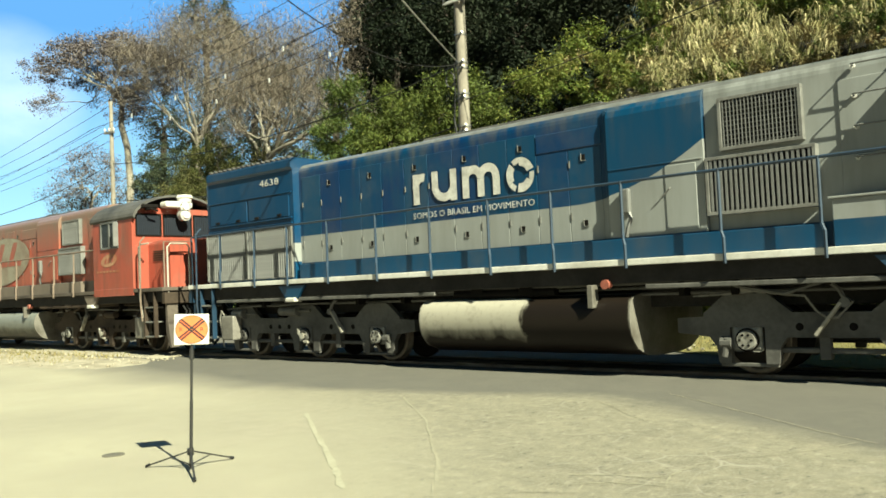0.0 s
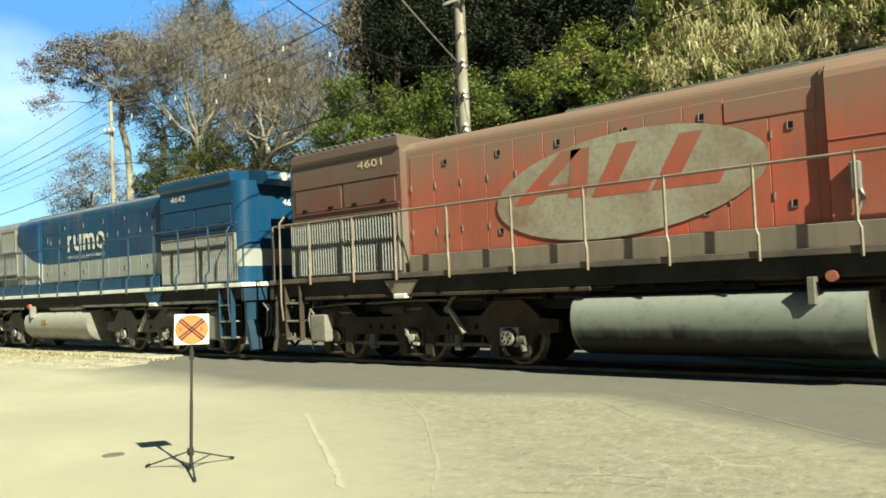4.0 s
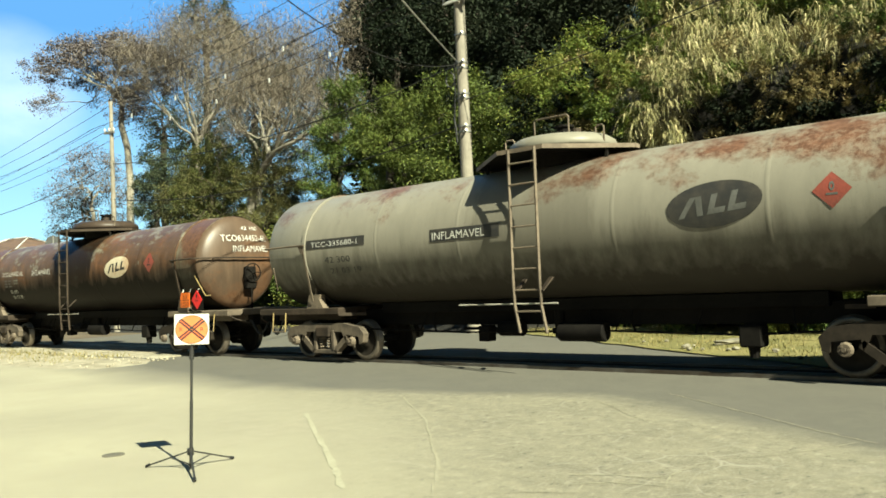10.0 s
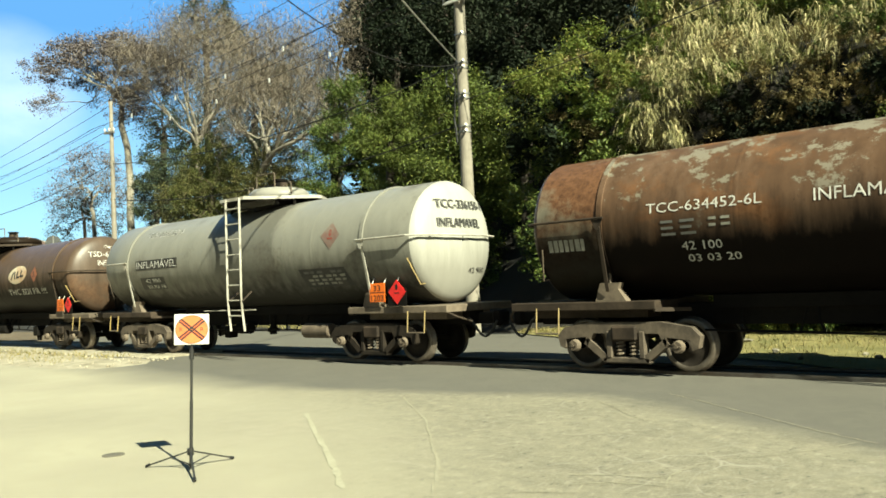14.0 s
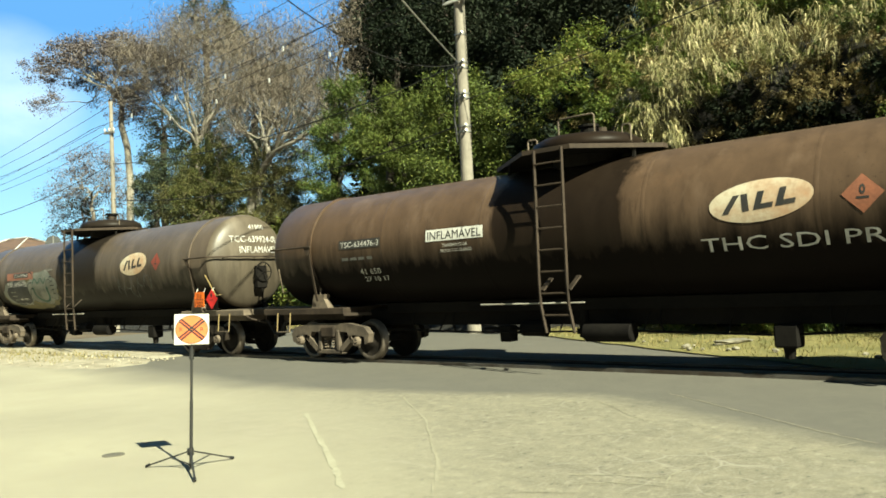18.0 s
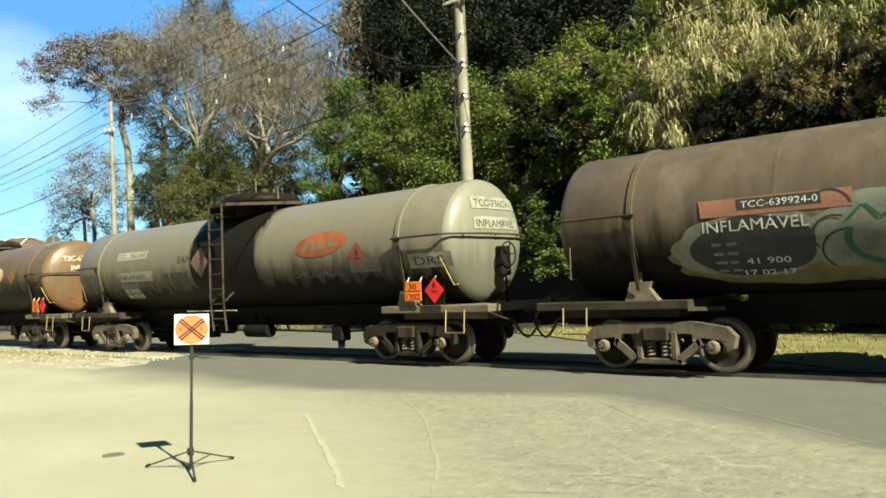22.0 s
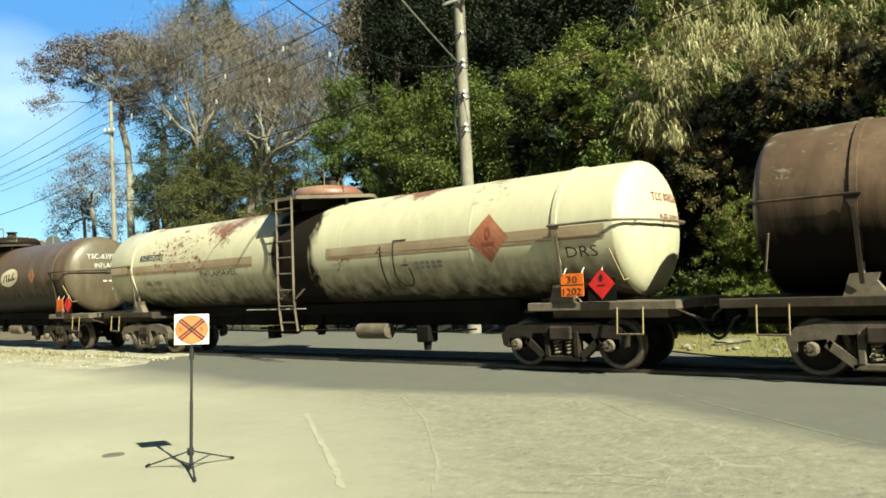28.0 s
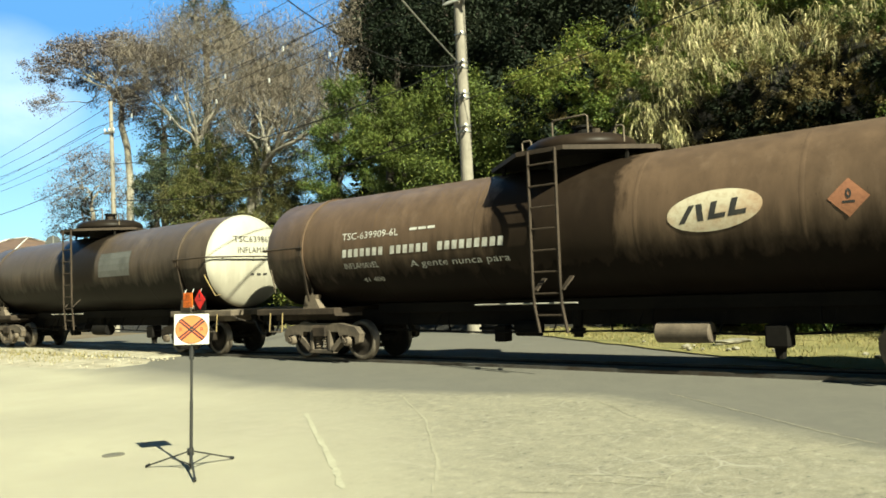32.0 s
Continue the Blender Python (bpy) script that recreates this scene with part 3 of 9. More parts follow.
def limbs(rng, p, d, targets, r_tip, segs, wob, early=(0.42, 0.62), bow_=0.22):
    """Fork from p towards all targets: each limb heads for the middle of its share of the crown."""
    n = len(targets)
    r = r_tip * n ** 0.47
    c = targets.mean(axis=0)
    q = c if n == 1 else p + (c - p) * rng.uniform(*early)
    m = 3
    far = np.linalg.norm(q - p)
    bend = d * far * bow_
    last = p
    for k in range(1, m + 1):
        t = k / m
        e = p + (q - p) * t + bend * math.sin(math.pi * t) + rng.normal(size=3) * far * wob * (1 if k < m else 0)
        segs.append((last, e, r * (1.0 - 0.12 * (k - 1)), r * (1.0 - 0.12 * k)))
        last = e
    if n == 1:
        return
    d2 = q - p
    d2 = d2 / (np.linalg.norm(d2) + 1e-9)
    ways = 2 if n < 12 else 3 if n < 200 else 6
    s = targets[rng.choice(n, min(ways, n), replace=False)]
    for _ in range(3):
        near = np.argmin(((targets[:, None] - s[None]) ** 2).sum(2), axis=1)
        s = np.array([targets[near == j].mean(axis=0) if (near == j).any() else s[j] for j in range(len(s))])
    for j in range(len(s)):
        share = targets[near == j]
        if len(share):
            limbs(rng, q, d2, share, r_tip, segs, wob, early, bow_)


def tree(label, x, y, fork, shells, seed, radius=0.3, tips=150, bark=None, leaf=None, count=20000, leaf_size=0.14, tuft=0.5, squash=1.0, droop=0.15, slim=0.45, wob=0.06, early=(0.42, 0.62), bow_=0.22):
    """A tree with its foot at x, y. It forks at fork (x, z); its crown fills domes of (x, y, top, edge height, width, depth, share)."""
    rng = np.random.default_rng(seed)
    z = bank_height(x, y) - 0.15
    t = thing("tree", label, "tree", "trees on the bank", at=Matrix.Translation((x, y, z)))
    total = sum(q[6] for q in shells)
    pts = []
    for cx, cy, top, edge, width, depth, share in shells:
        n = max(6, int(tips * share / total))
        a, rho = rng.uniform(0, 2 * math.pi, n), np.sqrt(rng.uniform(0, 1, n))
        lump = 1 + 0.12 * np.sin(a * 3 + seed) + 0.08 * np.sin(a * 7 + 2 * seed)
        rr = width / 2 * rho * lump * 0.95
        zz = top - tuft * squash * 0.7 - (top - edge) * rho ** 2.2 - depth * rng.uniform(0, 1, n) ** 1.3
        pts.append(np.stack([cx + rr * np.cos(a) - x, cy + rr * np.sin(a) - y, zz - z], 1))
    pts = np.concatenate(pts)
    top_of_stem = np.array([fork[0] - x, 0.0, max(fork[1] - z, 0.8)])
    segs = []
    last, m = np.zeros(3), 5
    for k in range(1, m + 1):
        e = top_of_stem * k / m + (rng.normal(size=3) * 0.12 if k < m else 0)
        segs.append((last, e, radius * (1.15 - 0.06 * k) * (1.25 if k == 1 else 1), radius * (1.09 - 0.06 * k)))
        last = e
    limbs(rng, last, np.array([0, 0, 1.0]), pts, radius * 0.85 / len(pts) ** 0.47, segs, wob, early, bow_)
    thick = [(a, b, r0, r1) for a, b, r0, r1 in segs if r0 > 0.045]
    thin = [(a, b, max(r0, 0.014), max(r1, 0.010)) for a, b, r0, r1 in segs if r0 <= 0.045]
    v, f = cones(thick, 7)
    obj("trunk", raw_mesh("trunk", v, f), bark or bark_pale, t, smooth=True)
    if thin:
        v, f = cones(thin, 3)
        tagged(obj("brushwood", raw_mesh("brushwood", v, f), bark or bark_twig, t), kind="stuff")
    k = rng.integers(0, len(pts), count)
    size = rng.uniform(0.6, 1.3, len(pts))[k][:, None]
    lp = pts[k] + rng.normal(size=(count, 3)) * tuft * size * np.array([1, 1, squash]) * 0.6
    v, f = leaves(lp, leaf_size, rng, droop, slim)
    obj("crown", raw_mesh("crown", v, f), leaf or leaf_dry, t)
    return t


# shrub shapes, shared by all shrubs of a kind
SHRUBS = {}
rng = np.random.default_rng(7)
for kind, mat_, n, size, slim, droop in (("green", leaf_green, 1900, 0.135, 0.36, 0.4), ("yellow", leaf_yellow, 1900, 0.13, 0.32, 0.45), ("dark", leaf_dark, 1400, 0.17, 0.40, 0.1), ("vine", leaf_vine, 1400, 0.14, 0.3, 0.5)):
    SHRUBS[kind] = []
    for k in range(4):
        v, f = leaves(clump_points(rng, n, 20, 1.0, 0.9, 0.11), size, rng, droop, slim)
        me = raw_mesh("shrub_" + kind, v, f)
        me.materials.append(mat_)
        SHRUBS[kind].append(me)
SHRUBS["reed"] = []
for k in range(4):
    me = reed_mesh("reed_tuft", rng, 18, 0.72)
    me.materials.append(leaf_reed)
    SHRUBS["reed"].append(me)

SHRUB_LABELS = {"green": "leafy green shrub growing on the steep bank", "yellow": "sunlit yellow-green shrub on the steep bank", "dark": "near-black foliage, for evergreens and for shade on the bank", "vine": "tangle of dry brown vines on the bank", "reed": "tuft of dry golden reeds hanging over the bank"}


def shrub(kind, x, y, z, s, rnd):
    ob = new("reed_tuft" if kind == "reed" else "shrub", SHRUBS[kind][rnd.randrange(4)])
    ob.matrix_basis = Matrix.LocRotScale((x, y, z), Euler((rnd.uniform(-0.25, 0.25), rnd.uniform(-0.25, 0.25), rnd.uniform(0, 6.28))), (s * rnd.uniform(0.85, 1.2), s * rnd.uniform(0.85, 1.2), s * rnd.uniform(0.8, 1.15)))
    return tagged(ob, SHRUB_LABELS[kind], "reeds" if kind == "reed" else "shrub", "shrubs on the bank", "")


def scatter_far(kind, count, x0, x1, lift0, lift1, d0, d1, s0, s1, seed, label):
    """Undergrowth too far off to count: all of it in one mesh."""
    rng = np.random.default_rng(seed)
    size, slim, droop = {"green": (0.25, 0.42, 0.2), "yellow": (0.24, 0.36, 0.25), "dark": (0.30, 0.4, 0.1)}[kind]
    pts = []
    for k in range(count):
        x, d, s = rng.uniform(x0, x1), rng.uniform(d0, d1), rng.uniform(s0, s1)
        y = foot(x) + d
        pts.append(np.array([x, y, bank_height(x, y) + rng.uniform(lift0, lift1)]) + clump_points(rng, int(420 * s * s), 34, s, 0.85, 0.17))
    v, f = leaves(np.concatenate(pts), size, rng, droop, slim)
    mat_ = {"green": leaf_green, "yellow": leaf_yellow, "dark": leaf_dark}[kind]
    return tagged(obj("undergrowth", raw_mesh("undergrowth", v, f), mat_), label, "undergrowth", "", "stuff")


def scatter(kind, count, x0, x1, lift0, lift1, d0, d1, s0, s1, seed):
    """Shrubs on the bank: along x, that far into it from its foot, that high over its surface."""
    rnd = random.Random(seed)
    for k in range(count):
        x, d = rnd.uniform(x0, x1), rnd.uniform(d0, d1)
        y = foot(x) + d
        shrub(kind, x, y, bank_height(x, y) + rnd.uniform(lift0, lift1), rnd.uniform(s0, s1), rnd)


def scatter_box(kind, count, x0, x1, y0, y1, z0, z1, s0, s1, seed):
    rnd = random.Random(seed)
    for k in range(count):
        shrub(kind, rnd.uniform(x0, x1), rnd.uniform(y0, y1), rnd.uniform(z0, z1), rnd.uniform(s0, s1), rnd)


rnd_c = random.Random(45)
# reeds hang over the cut face, shrubs stand below and further up the line
for k in range(13):
    cx_, cd_ = rnd_c.uniform(-10.6, -2.8), rnd_c.uniform(2.3, 6.2)
    scatter("reed", 2, cx_ - 0.6, cx_ + 0.6, 0.3, 1.0, cd_ - 0.4, cd_ + 0.4, 0.6, 1.1, 210 + k)
scatter("reed", 18, -14.0, -3.0, 0.3, 1.0, 6.0, 11.0, 1.2, 1.9, 38)
scatter_box("reed", 6, -10.2, -9.0, 19.9, 20.8, 5.2, 6.6, 0.5, 0.8, 39)
scatter("green", 60, -14.0, -2.5, 0.1, 0.9, 2.2, 9.0, 0.7, 1.2, 36)
scatter("yellow", 12, -14.0, -2.5, 0.0, 0.5, 2.4, 6.0, 0.7, 1.1, 35)
scatter_box("vine", 14, -12.6, -9.2, 20.2, 22.0, 3.2, 8.6, 0.6, 1.0, 41)
scatter("vine", 32, -12.0, -2.5, 0.1, 0.8, 2.0, 7.0, 0.6, 1.0, 42)
# cane and vines that lean out over the brow of the cut
rnd_b = random.Random(44)
for k in range(40):
    x, z = rnd_b.uniform(-10.0, -2.8), rnd_b.uniform(6.3, 8.2)
    y = 21.55 + max(0.0, z - 6.6) * 0.9 - 1.15 * math.exp(-((z - 7.0) / 1.1) ** 2) - rnd_b.uniform(0.0, 0.35)
    shrub(("reed", "vine", "reed", "green", "reed")[k % 5], x, y, z, rnd_b.uniform(0.45, 0.8), rnd_b)
# near-black shrubs stand in for the shade in the hollow below the brow
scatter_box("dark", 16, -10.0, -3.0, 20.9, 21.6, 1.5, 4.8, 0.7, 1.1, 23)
scatter_box("green", 14, -10.5, -2.0, 19.9, 20.8, 0.3, 1.9, 0.5, 0.9, 24)
scatter_box("green", 16, -9.6, -5.2, 19.1, 20.0, 0.4, 2.9, 0.5, 0.8, 46)
scatter_box("yellow", 10, -9.0, -3.2, 18.8, 19.6, 0.3, 2.8, 0.4, 0.7, 47)
scatter_box("green", 14, -8.4, -3.0, 18.9, 19.8, 0.4, 3.6, 0.5, 0.8, 48)
scatter_box("yellow", 17, -7.6, -4.4, 18.6, 19.3, 0.4, 2.9, 0.4, 0.7, 50)
scatter_box("vine", 9, -8.5, -3.4, 20.0, 20.8, 2.8, 6.2, 0.45, 0.8, 49)
scatter_box("yellow", 9, -4.7, -3.2, 19.8, 20.6, 0.6, 6.2, 0.6, 0.9, 25)
scatter_box("yellow", 7, -13.0, -10.4, 20.0, 21.8, 3.4, 8.0, 0.7, 1.1, 26)
scatter_box("green", 16, -14.5, -10.4, 19.8, 21.5, 0.6, 7.0, 0.7, 1.1, 27)
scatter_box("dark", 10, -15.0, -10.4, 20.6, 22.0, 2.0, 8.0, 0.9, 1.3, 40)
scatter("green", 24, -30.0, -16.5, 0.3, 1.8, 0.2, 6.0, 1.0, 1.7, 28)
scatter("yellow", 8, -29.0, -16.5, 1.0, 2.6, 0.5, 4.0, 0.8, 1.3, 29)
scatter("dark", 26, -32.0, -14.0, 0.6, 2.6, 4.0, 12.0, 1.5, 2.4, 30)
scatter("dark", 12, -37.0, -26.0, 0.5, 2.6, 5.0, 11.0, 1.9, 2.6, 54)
# more near-black foliage for the shade high in the hollow
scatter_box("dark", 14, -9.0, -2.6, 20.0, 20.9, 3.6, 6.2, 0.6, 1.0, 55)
scatter_box("vine", 12, -8.8, -2.8, 19.8, 20.6, 4.4, 6.4, 0.45, 0.75, 56)
scatter_far("green", 110, -66.0, -29.0, 0.4, 3.2, 0.5, 9.0, 1.2, 2.1, 31, "green undergrowth below the bare trees")
scatter_far("yellow", 36, -62.0, -30.0, 0.5, 3.6, 0.0, 6.0, 1.0, 1.8, 32, "yellow-green undergrowth below the bare trees")
scatter_far("dark", 50, -72.0, -28.0, 0.4, 2.6, 6.0, 16.0, 1.6, 2.6, 33, "dark evergreen undergrowth in the wood")
scatter_far("dark", 24, -120.0, -60.0, 0.3, 1.6, 2.0, 14.0, 1.4, 2.4, 34, "dark undergrowth up the line")

# trees
UMBRELLA = dict(leaf=leaf_red, leaf_size=0.2, tuft=0.62, squash=0.5)
TWIGGY = dict(leaf=leaf_dry, leaf_size=0.66, slim=0.04, tuft=0.95, droop=-0.9, wob=0.03, early=(0.26, 0.46), bow_=0.08)
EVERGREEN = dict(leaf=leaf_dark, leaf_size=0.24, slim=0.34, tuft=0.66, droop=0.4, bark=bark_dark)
FIR = dict(EVERGREEN, leaf=leaf_fir)
BROAD = dict(leaf=leaf_green, leaf_size=0.15, slim=0.30, droop=0.45, tuft=0.46, squash=0.7, bark=bark_dark)
DEEP_WOOD = dict(BROAD, leaf=leaf_fir)
OLIVE = dict(BROAD, leaf=leaf_olive)
SPRAY = dict(leaf=leaf_yellow, leaf_size=0.14, slim=0.3, tuft=0.5, squash=0.45, bark=bark_dark)
tree("tall spreading tree with a flat reddish-brown crown", -60.3, 33.0, (-61.5, 13.8), ((-63.1, 33.0, 23.6, 20.4, 12.4, 1.5, 10), (-75.4, 33.0, 21.0, 19.7, 3.1, 0.5, 0.35), (-61.7, 33.5, 19.7, 17.0, 3.2, 1.5, 1.2),), **dict(UMBRELLA, seed=101, radius=0.33, tips=520, count=40000))
tree("tall tree with a dome of fine grey-brown twigs", -56.0, 36.0, (-56.2, 10.5), ((-55.4, 36.0, 25.0, 20.5, 12.6, 4.2, 10),), **dict(TWIGGY, seed=102, radius=0.36, tips=420, count=27000))
tree("pale-limbed tree with a dome of fine brown twigs", -44.5, 32.0, (-43.2, 7.6), ((-40.6, 32.0, 19.6, 15.4, 9.6, 4.2, 8),), **dict(TWIGGY, seed=103, radius=0.36, tips=380, count=20000))
tree("leaning bare tree with pale forked limbs", -40.7, 29.0, (-39.6, 7.4), ((-37.8, 29.0, 15.6, 13.0, 5.6, 2.5, 3), (-34.2, 29.0, 15.4, 12.4, 4.6, 3.0, 3), (-31.4, 29.0, 13.0, 11.2, 2.6, 2.0, 1.4)), **dict(TWIGGY, seed=105, radius=0.30, tips=130, count=5000))
tree("bare twiggy tree against the sky", -33.9, 31.0, (-34.3, 12.3), ((-33.6, 31.0, 19.4, 15.2, 4.0, 6.0, 5),), **dict(TWIGGY, seed=106, radius=0.24, tips=150, count=5000, bark=bark_dark))
tree("small feathery tree with greyish pink leaves", -82.0, 40.0, (-81.9, 10.5), ((-81.8, 40.0, 18.1, 13.5, 9.1, 4.5, 5),), **dict(UMBRELLA, seed=109, radius=0.24, tips=160, count=11000, tuft=0.9))
tree("small dark tree with feathery twigs", -92.3, 44.0, (-92.3, 10.3), ((-92.4, 44.0, 14.9, 10.3, 8.9, 3.0, 5),), **dict(EVERGREEN, seed=110, radius=0.24, tips=110, count=7000))
tree("dark conifer that tops the wood", -69.9, 46.0, (-69.5, 27.2), ((-68.8, 46.0, 32.8, 28.9, 6.9, 5.0, 5),), **dict(FIR, seed=121, radius=0.40, tips=90, count=9000, leaf_size=0.3))
tree("dark evergreen behind the bare trees", -69.7, 41.0, (-69.5, 16.4), ((-69.5, 41.0, 20.9, 18.3, 4.6, 4.0, 5),), **dict(FIR, seed=115, radius=0.36, tips=60, count=5000, leaf_size=0.26))
tree("dark evergreen behind the bare trees", -56.9, 42.0, (-56.7, 16.1), ((-54.6, 42.0, 21.9, 17.2, 8.3, 7.0, 5),), **dict(FIR, seed=116, radius=0.36, tips=180, count=14000, leaf_size=0.26))
tree("dark evergreen behind the bare trees", -69.1, 44.0, (-69.0, 16.7), ((-66.6, 44.0, 23.4, 18.0, 7.1, 6.0, 5),), **dict(FIR, seed=125, radius=0.36, tips=140, count=10000, leaf_size=0.26))
tree("round green tree below the bare ones", -57.1, 33.0, (-57.1, 8.4), ((-56.4, 33.0, 13.8, 10.1, 4.9, 5.0, 5),), **dict(DEEP_WOOD, seed=117, radius=0.24, tips=120, count=20000, leaf_size=0.2))
tree("round green tree below the bare ones", -46.9, 31.0, (-46.8, 7.7), ((-46.5, 31.0, 12.6, 9.2, 4.9, 5.5, 5),), **dict(BROAD, seed=122, radius=0.26, tips=130, count=36000, leaf_size=0.15))
tree("round green tree below the bare ones", -39.4, 30.0, (-39.4, 6.6), ((-38.9, 30.0, 10.6, 8.3, 4.1, 4.5, 5),), **dict(OLIVE, seed=126, radius=0.24, tips=110, count=32000, leaf_size=0.15))
tree("olive-green leafy tree below the bare ones", -43.6, 28.8, (-43.5, 6.4), ((-43.4, 28.8, 11.4, 8.8, 4.6, 5.0, 5),), **dict(OLIVE, seed=133, radius=0.22, tips=120, count=34000, leaf_size=0.15))
tree("olive-green leafy tree below the bare ones", -50.0, 31.5, (-50.0, 7.4), ((-49.8, 31.5, 11.6, 8.8, 4.4, 5.0, 5),), **dict(OLIVE, seed=134, radius=0.22, tips=110, count=28000, leaf_size=0.16))
tree("round green tree deeper in the wood", -63.1, 38.0, (-63.0, 8.2), ((-62.6, 38.0, 14.5, 11.1, 8.3, 7.0, 5),), **dict(DEEP_WOOD, seed=131, radius=0.24, tips=120, count=14000, leaf_size=0.28))
tree("round green tree deeper in the wood", -48.4, 37.0, (-48.3, 6.9), ((-47.9, 37.0, 13.4, 10.2, 7.9, 7.0, 5),), **dict(DEEP_WOOD, seed=132, radius=0.24, tips=130, count=15000, leaf_size=0.27))
tree("tall dark evergreen tree on the bank", -31.4, 33.0, (-31.3, 13.4), ((-30.9, 33.0, 20.1, 15.9, 4.3, 6.0, 5),), **dict(EVERGREEN, seed=111, radius=0.34, tips=150, count=20000))
tree("tall dark evergreen tree on the bank", -25.2, 31.0, (-25.1, 11.8), ((-24.8, 31.0, 17.7, 14.1, 4.1, 6.0, 5),), **dict(EVERGREEN, seed=112, radius=0.34, tips=150, count=20000))
tree("tall dark evergreen tree on the bank", -20.7, 30.0, (-20.7, 10.7), ((-20.2, 30.0, 16.1, 12.5, 3.8, 6.0, 5),), **dict(EVERGREEN, seed=120, radius=0.34, tips=150, count=20000))
tree("tall dark evergreen tree on the bank", -17.4, 31.0, (-17.4, 12.7), ((-16.9, 31.0, 15.8, 13.6, 4.9, 4.0, 5),), **dict(EVERGREEN, seed=127, radius=0.34, tips=140, count=22000))
for x, seed in ((-34.6, 141), (-29.4, 142), (-24.6, 143)):
    tree("dark evergreen behind the others on the bank", x, 37.0, (x, 11.0), ((x + 0.4, 37.0, 24.0, 20.0, 6.4, 11.0, 5),), **dict(EVERGREEN, seed=seed, radius=0.34, tips=240, count=26000, leaf_size=0.55, slim=0.5, tuft=0.8))
tree("broad green tree on the bank", -30.2, 27.0, (-30.1, 8.1), ((-29.4, 27.0, 12.3, 8.9, 3.6, 4.5, 5),), **dict(BROAD, seed=113, radius=0.24, tips=64, count=38000))
tree("broad green tree on the bank", -24.8, 25.5, (-24.7, 7.0), ((-24.3, 25.5, 10.7, 7.7, 3.5, 4.5, 5),), **dict(BROAD, seed=114, radius=0.22, tips=60, count=38000))
tree("broad green tree on the bank", -20.0, 24.0, (-19.9, 6.5), ((-19.5, 24.0, 10.1, 7.3, 3.7, 4.0, 5),), **dict(BROAD, seed=128, radius=0.22, tips=60, count=38000))
tree("yellow-green tree with feathery sprays", -16.2, 23.5, (-16.1, 6.5), ((-15.7, 23.5, 9.3, 7.3, 2.7, 3.0, 5),), **dict(SPRAY, seed=129, radius=0.16, tips=46, count=15000))
tree("yellow-green tree with feathery sprays", -14.4, 24.5, (-14.3, 7.3), ((-14.0, 24.5, 10.5, 8.5, 2.9, 3.0, 5),), **dict(SPRAY, seed=130, radius=0.16, tips=46, count=15000))
# unseen evergreens, added past the edge of the view to shade the bank
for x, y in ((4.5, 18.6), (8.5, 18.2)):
    tree("added unseen evergreen that shades the bank", x, y, (x, 4.0), ((x, y, 12.0, 8.0, 5.5, 4.0, 5),), 123 + int(x), **dict(EVERGREEN, tips=120, count=12000))

# low grass on the verge and tufts at the yard's edge
grass_mat = leaf_material("verge_grass_blade", (0.2232, 0.186, 0.062), (0.0868, 0.0992, 0.0248), (0.2852, 0.2356, 0.1116), 0.4)


def grass(name, label, count, x0, x1, place, seed, h0=0.06, h1=0.22):
    rng = np.random.default_rng(seed)
    v, f = [], []
    for k in range(count):
        x = rng.uniform(x0, x1)
        y, z = place(x, rng)
        a, h = rng.uniform(0, 6.28), rng.uniform(h0, h1)
        lean = rng.normal(size=2) * 0.5 * h
        w = 0.012
        b = len(v)
        v += [(x - w * math.cos(a), y - w * math.sin(a), z), (x + w * math.cos(a), y + w * math.sin(a), z), (x + lean[0], y + lean[1], z + h)]
        f.append((b, b + 1, b + 2))
    return tagged(obj(name, raw_mesh(name, v, f), grass_mat), label, "grass", "", "stuff")


def on_verge(x, rng):
    y0 = max(12.95 - 0.62 * (x + 2.85), 13.8)
    q = rng.uniform(0, 1) ** 0.7
    return y0 + (foot(x) + 0.8 - y0) * q, 0.02 + 0.10 * math.sin(q * 1.6)


grass("verge_grass", "thin dry grass on the verge behind the rails", 16000, -14.5, 12.0, on_verge, 51, 0.03, 0.11)
grass("trackside_grass", "dry tufts between the rails and the yard", 2600, -44.0, -21.0, lambda x, rng: (rng.uniform(9.2, 11.3) + 0.1 * rng.normal(), 0.02), 52, 0.04, 0.15)
grass("far_trackside_grass", "dry grass beyond the rails", 3000, -60.0, -26.0, lambda x, rng: (foot(x) + rng.uniform(-2.2, 0.4), -0.03), 53, 0.1, 0.4)


# ---- lettering and flat marks ----
MESHES = {}


def cached(key, build, material, parent, name=None, label="", smooth=False):
    """One mesh made once and shared by all alike parts."""
    if key not in MESHES:
        bm = bmesh.new()
        build(bm)
        mesh = bpy.data.meshes.new(key)
        bm.normal_update()
        bm.to_mesh(mesh)
        bm.free()
        mesh.materials.append(material)
        if smooth:
            mesh.polygons.foreach_set("use_smooth", [True] * len(mesh.polygons))
        MESHES[key] = mesh
    ob = new(name or key, MESHES[key])
    ob.parent = parent
    return tagged(ob, label)


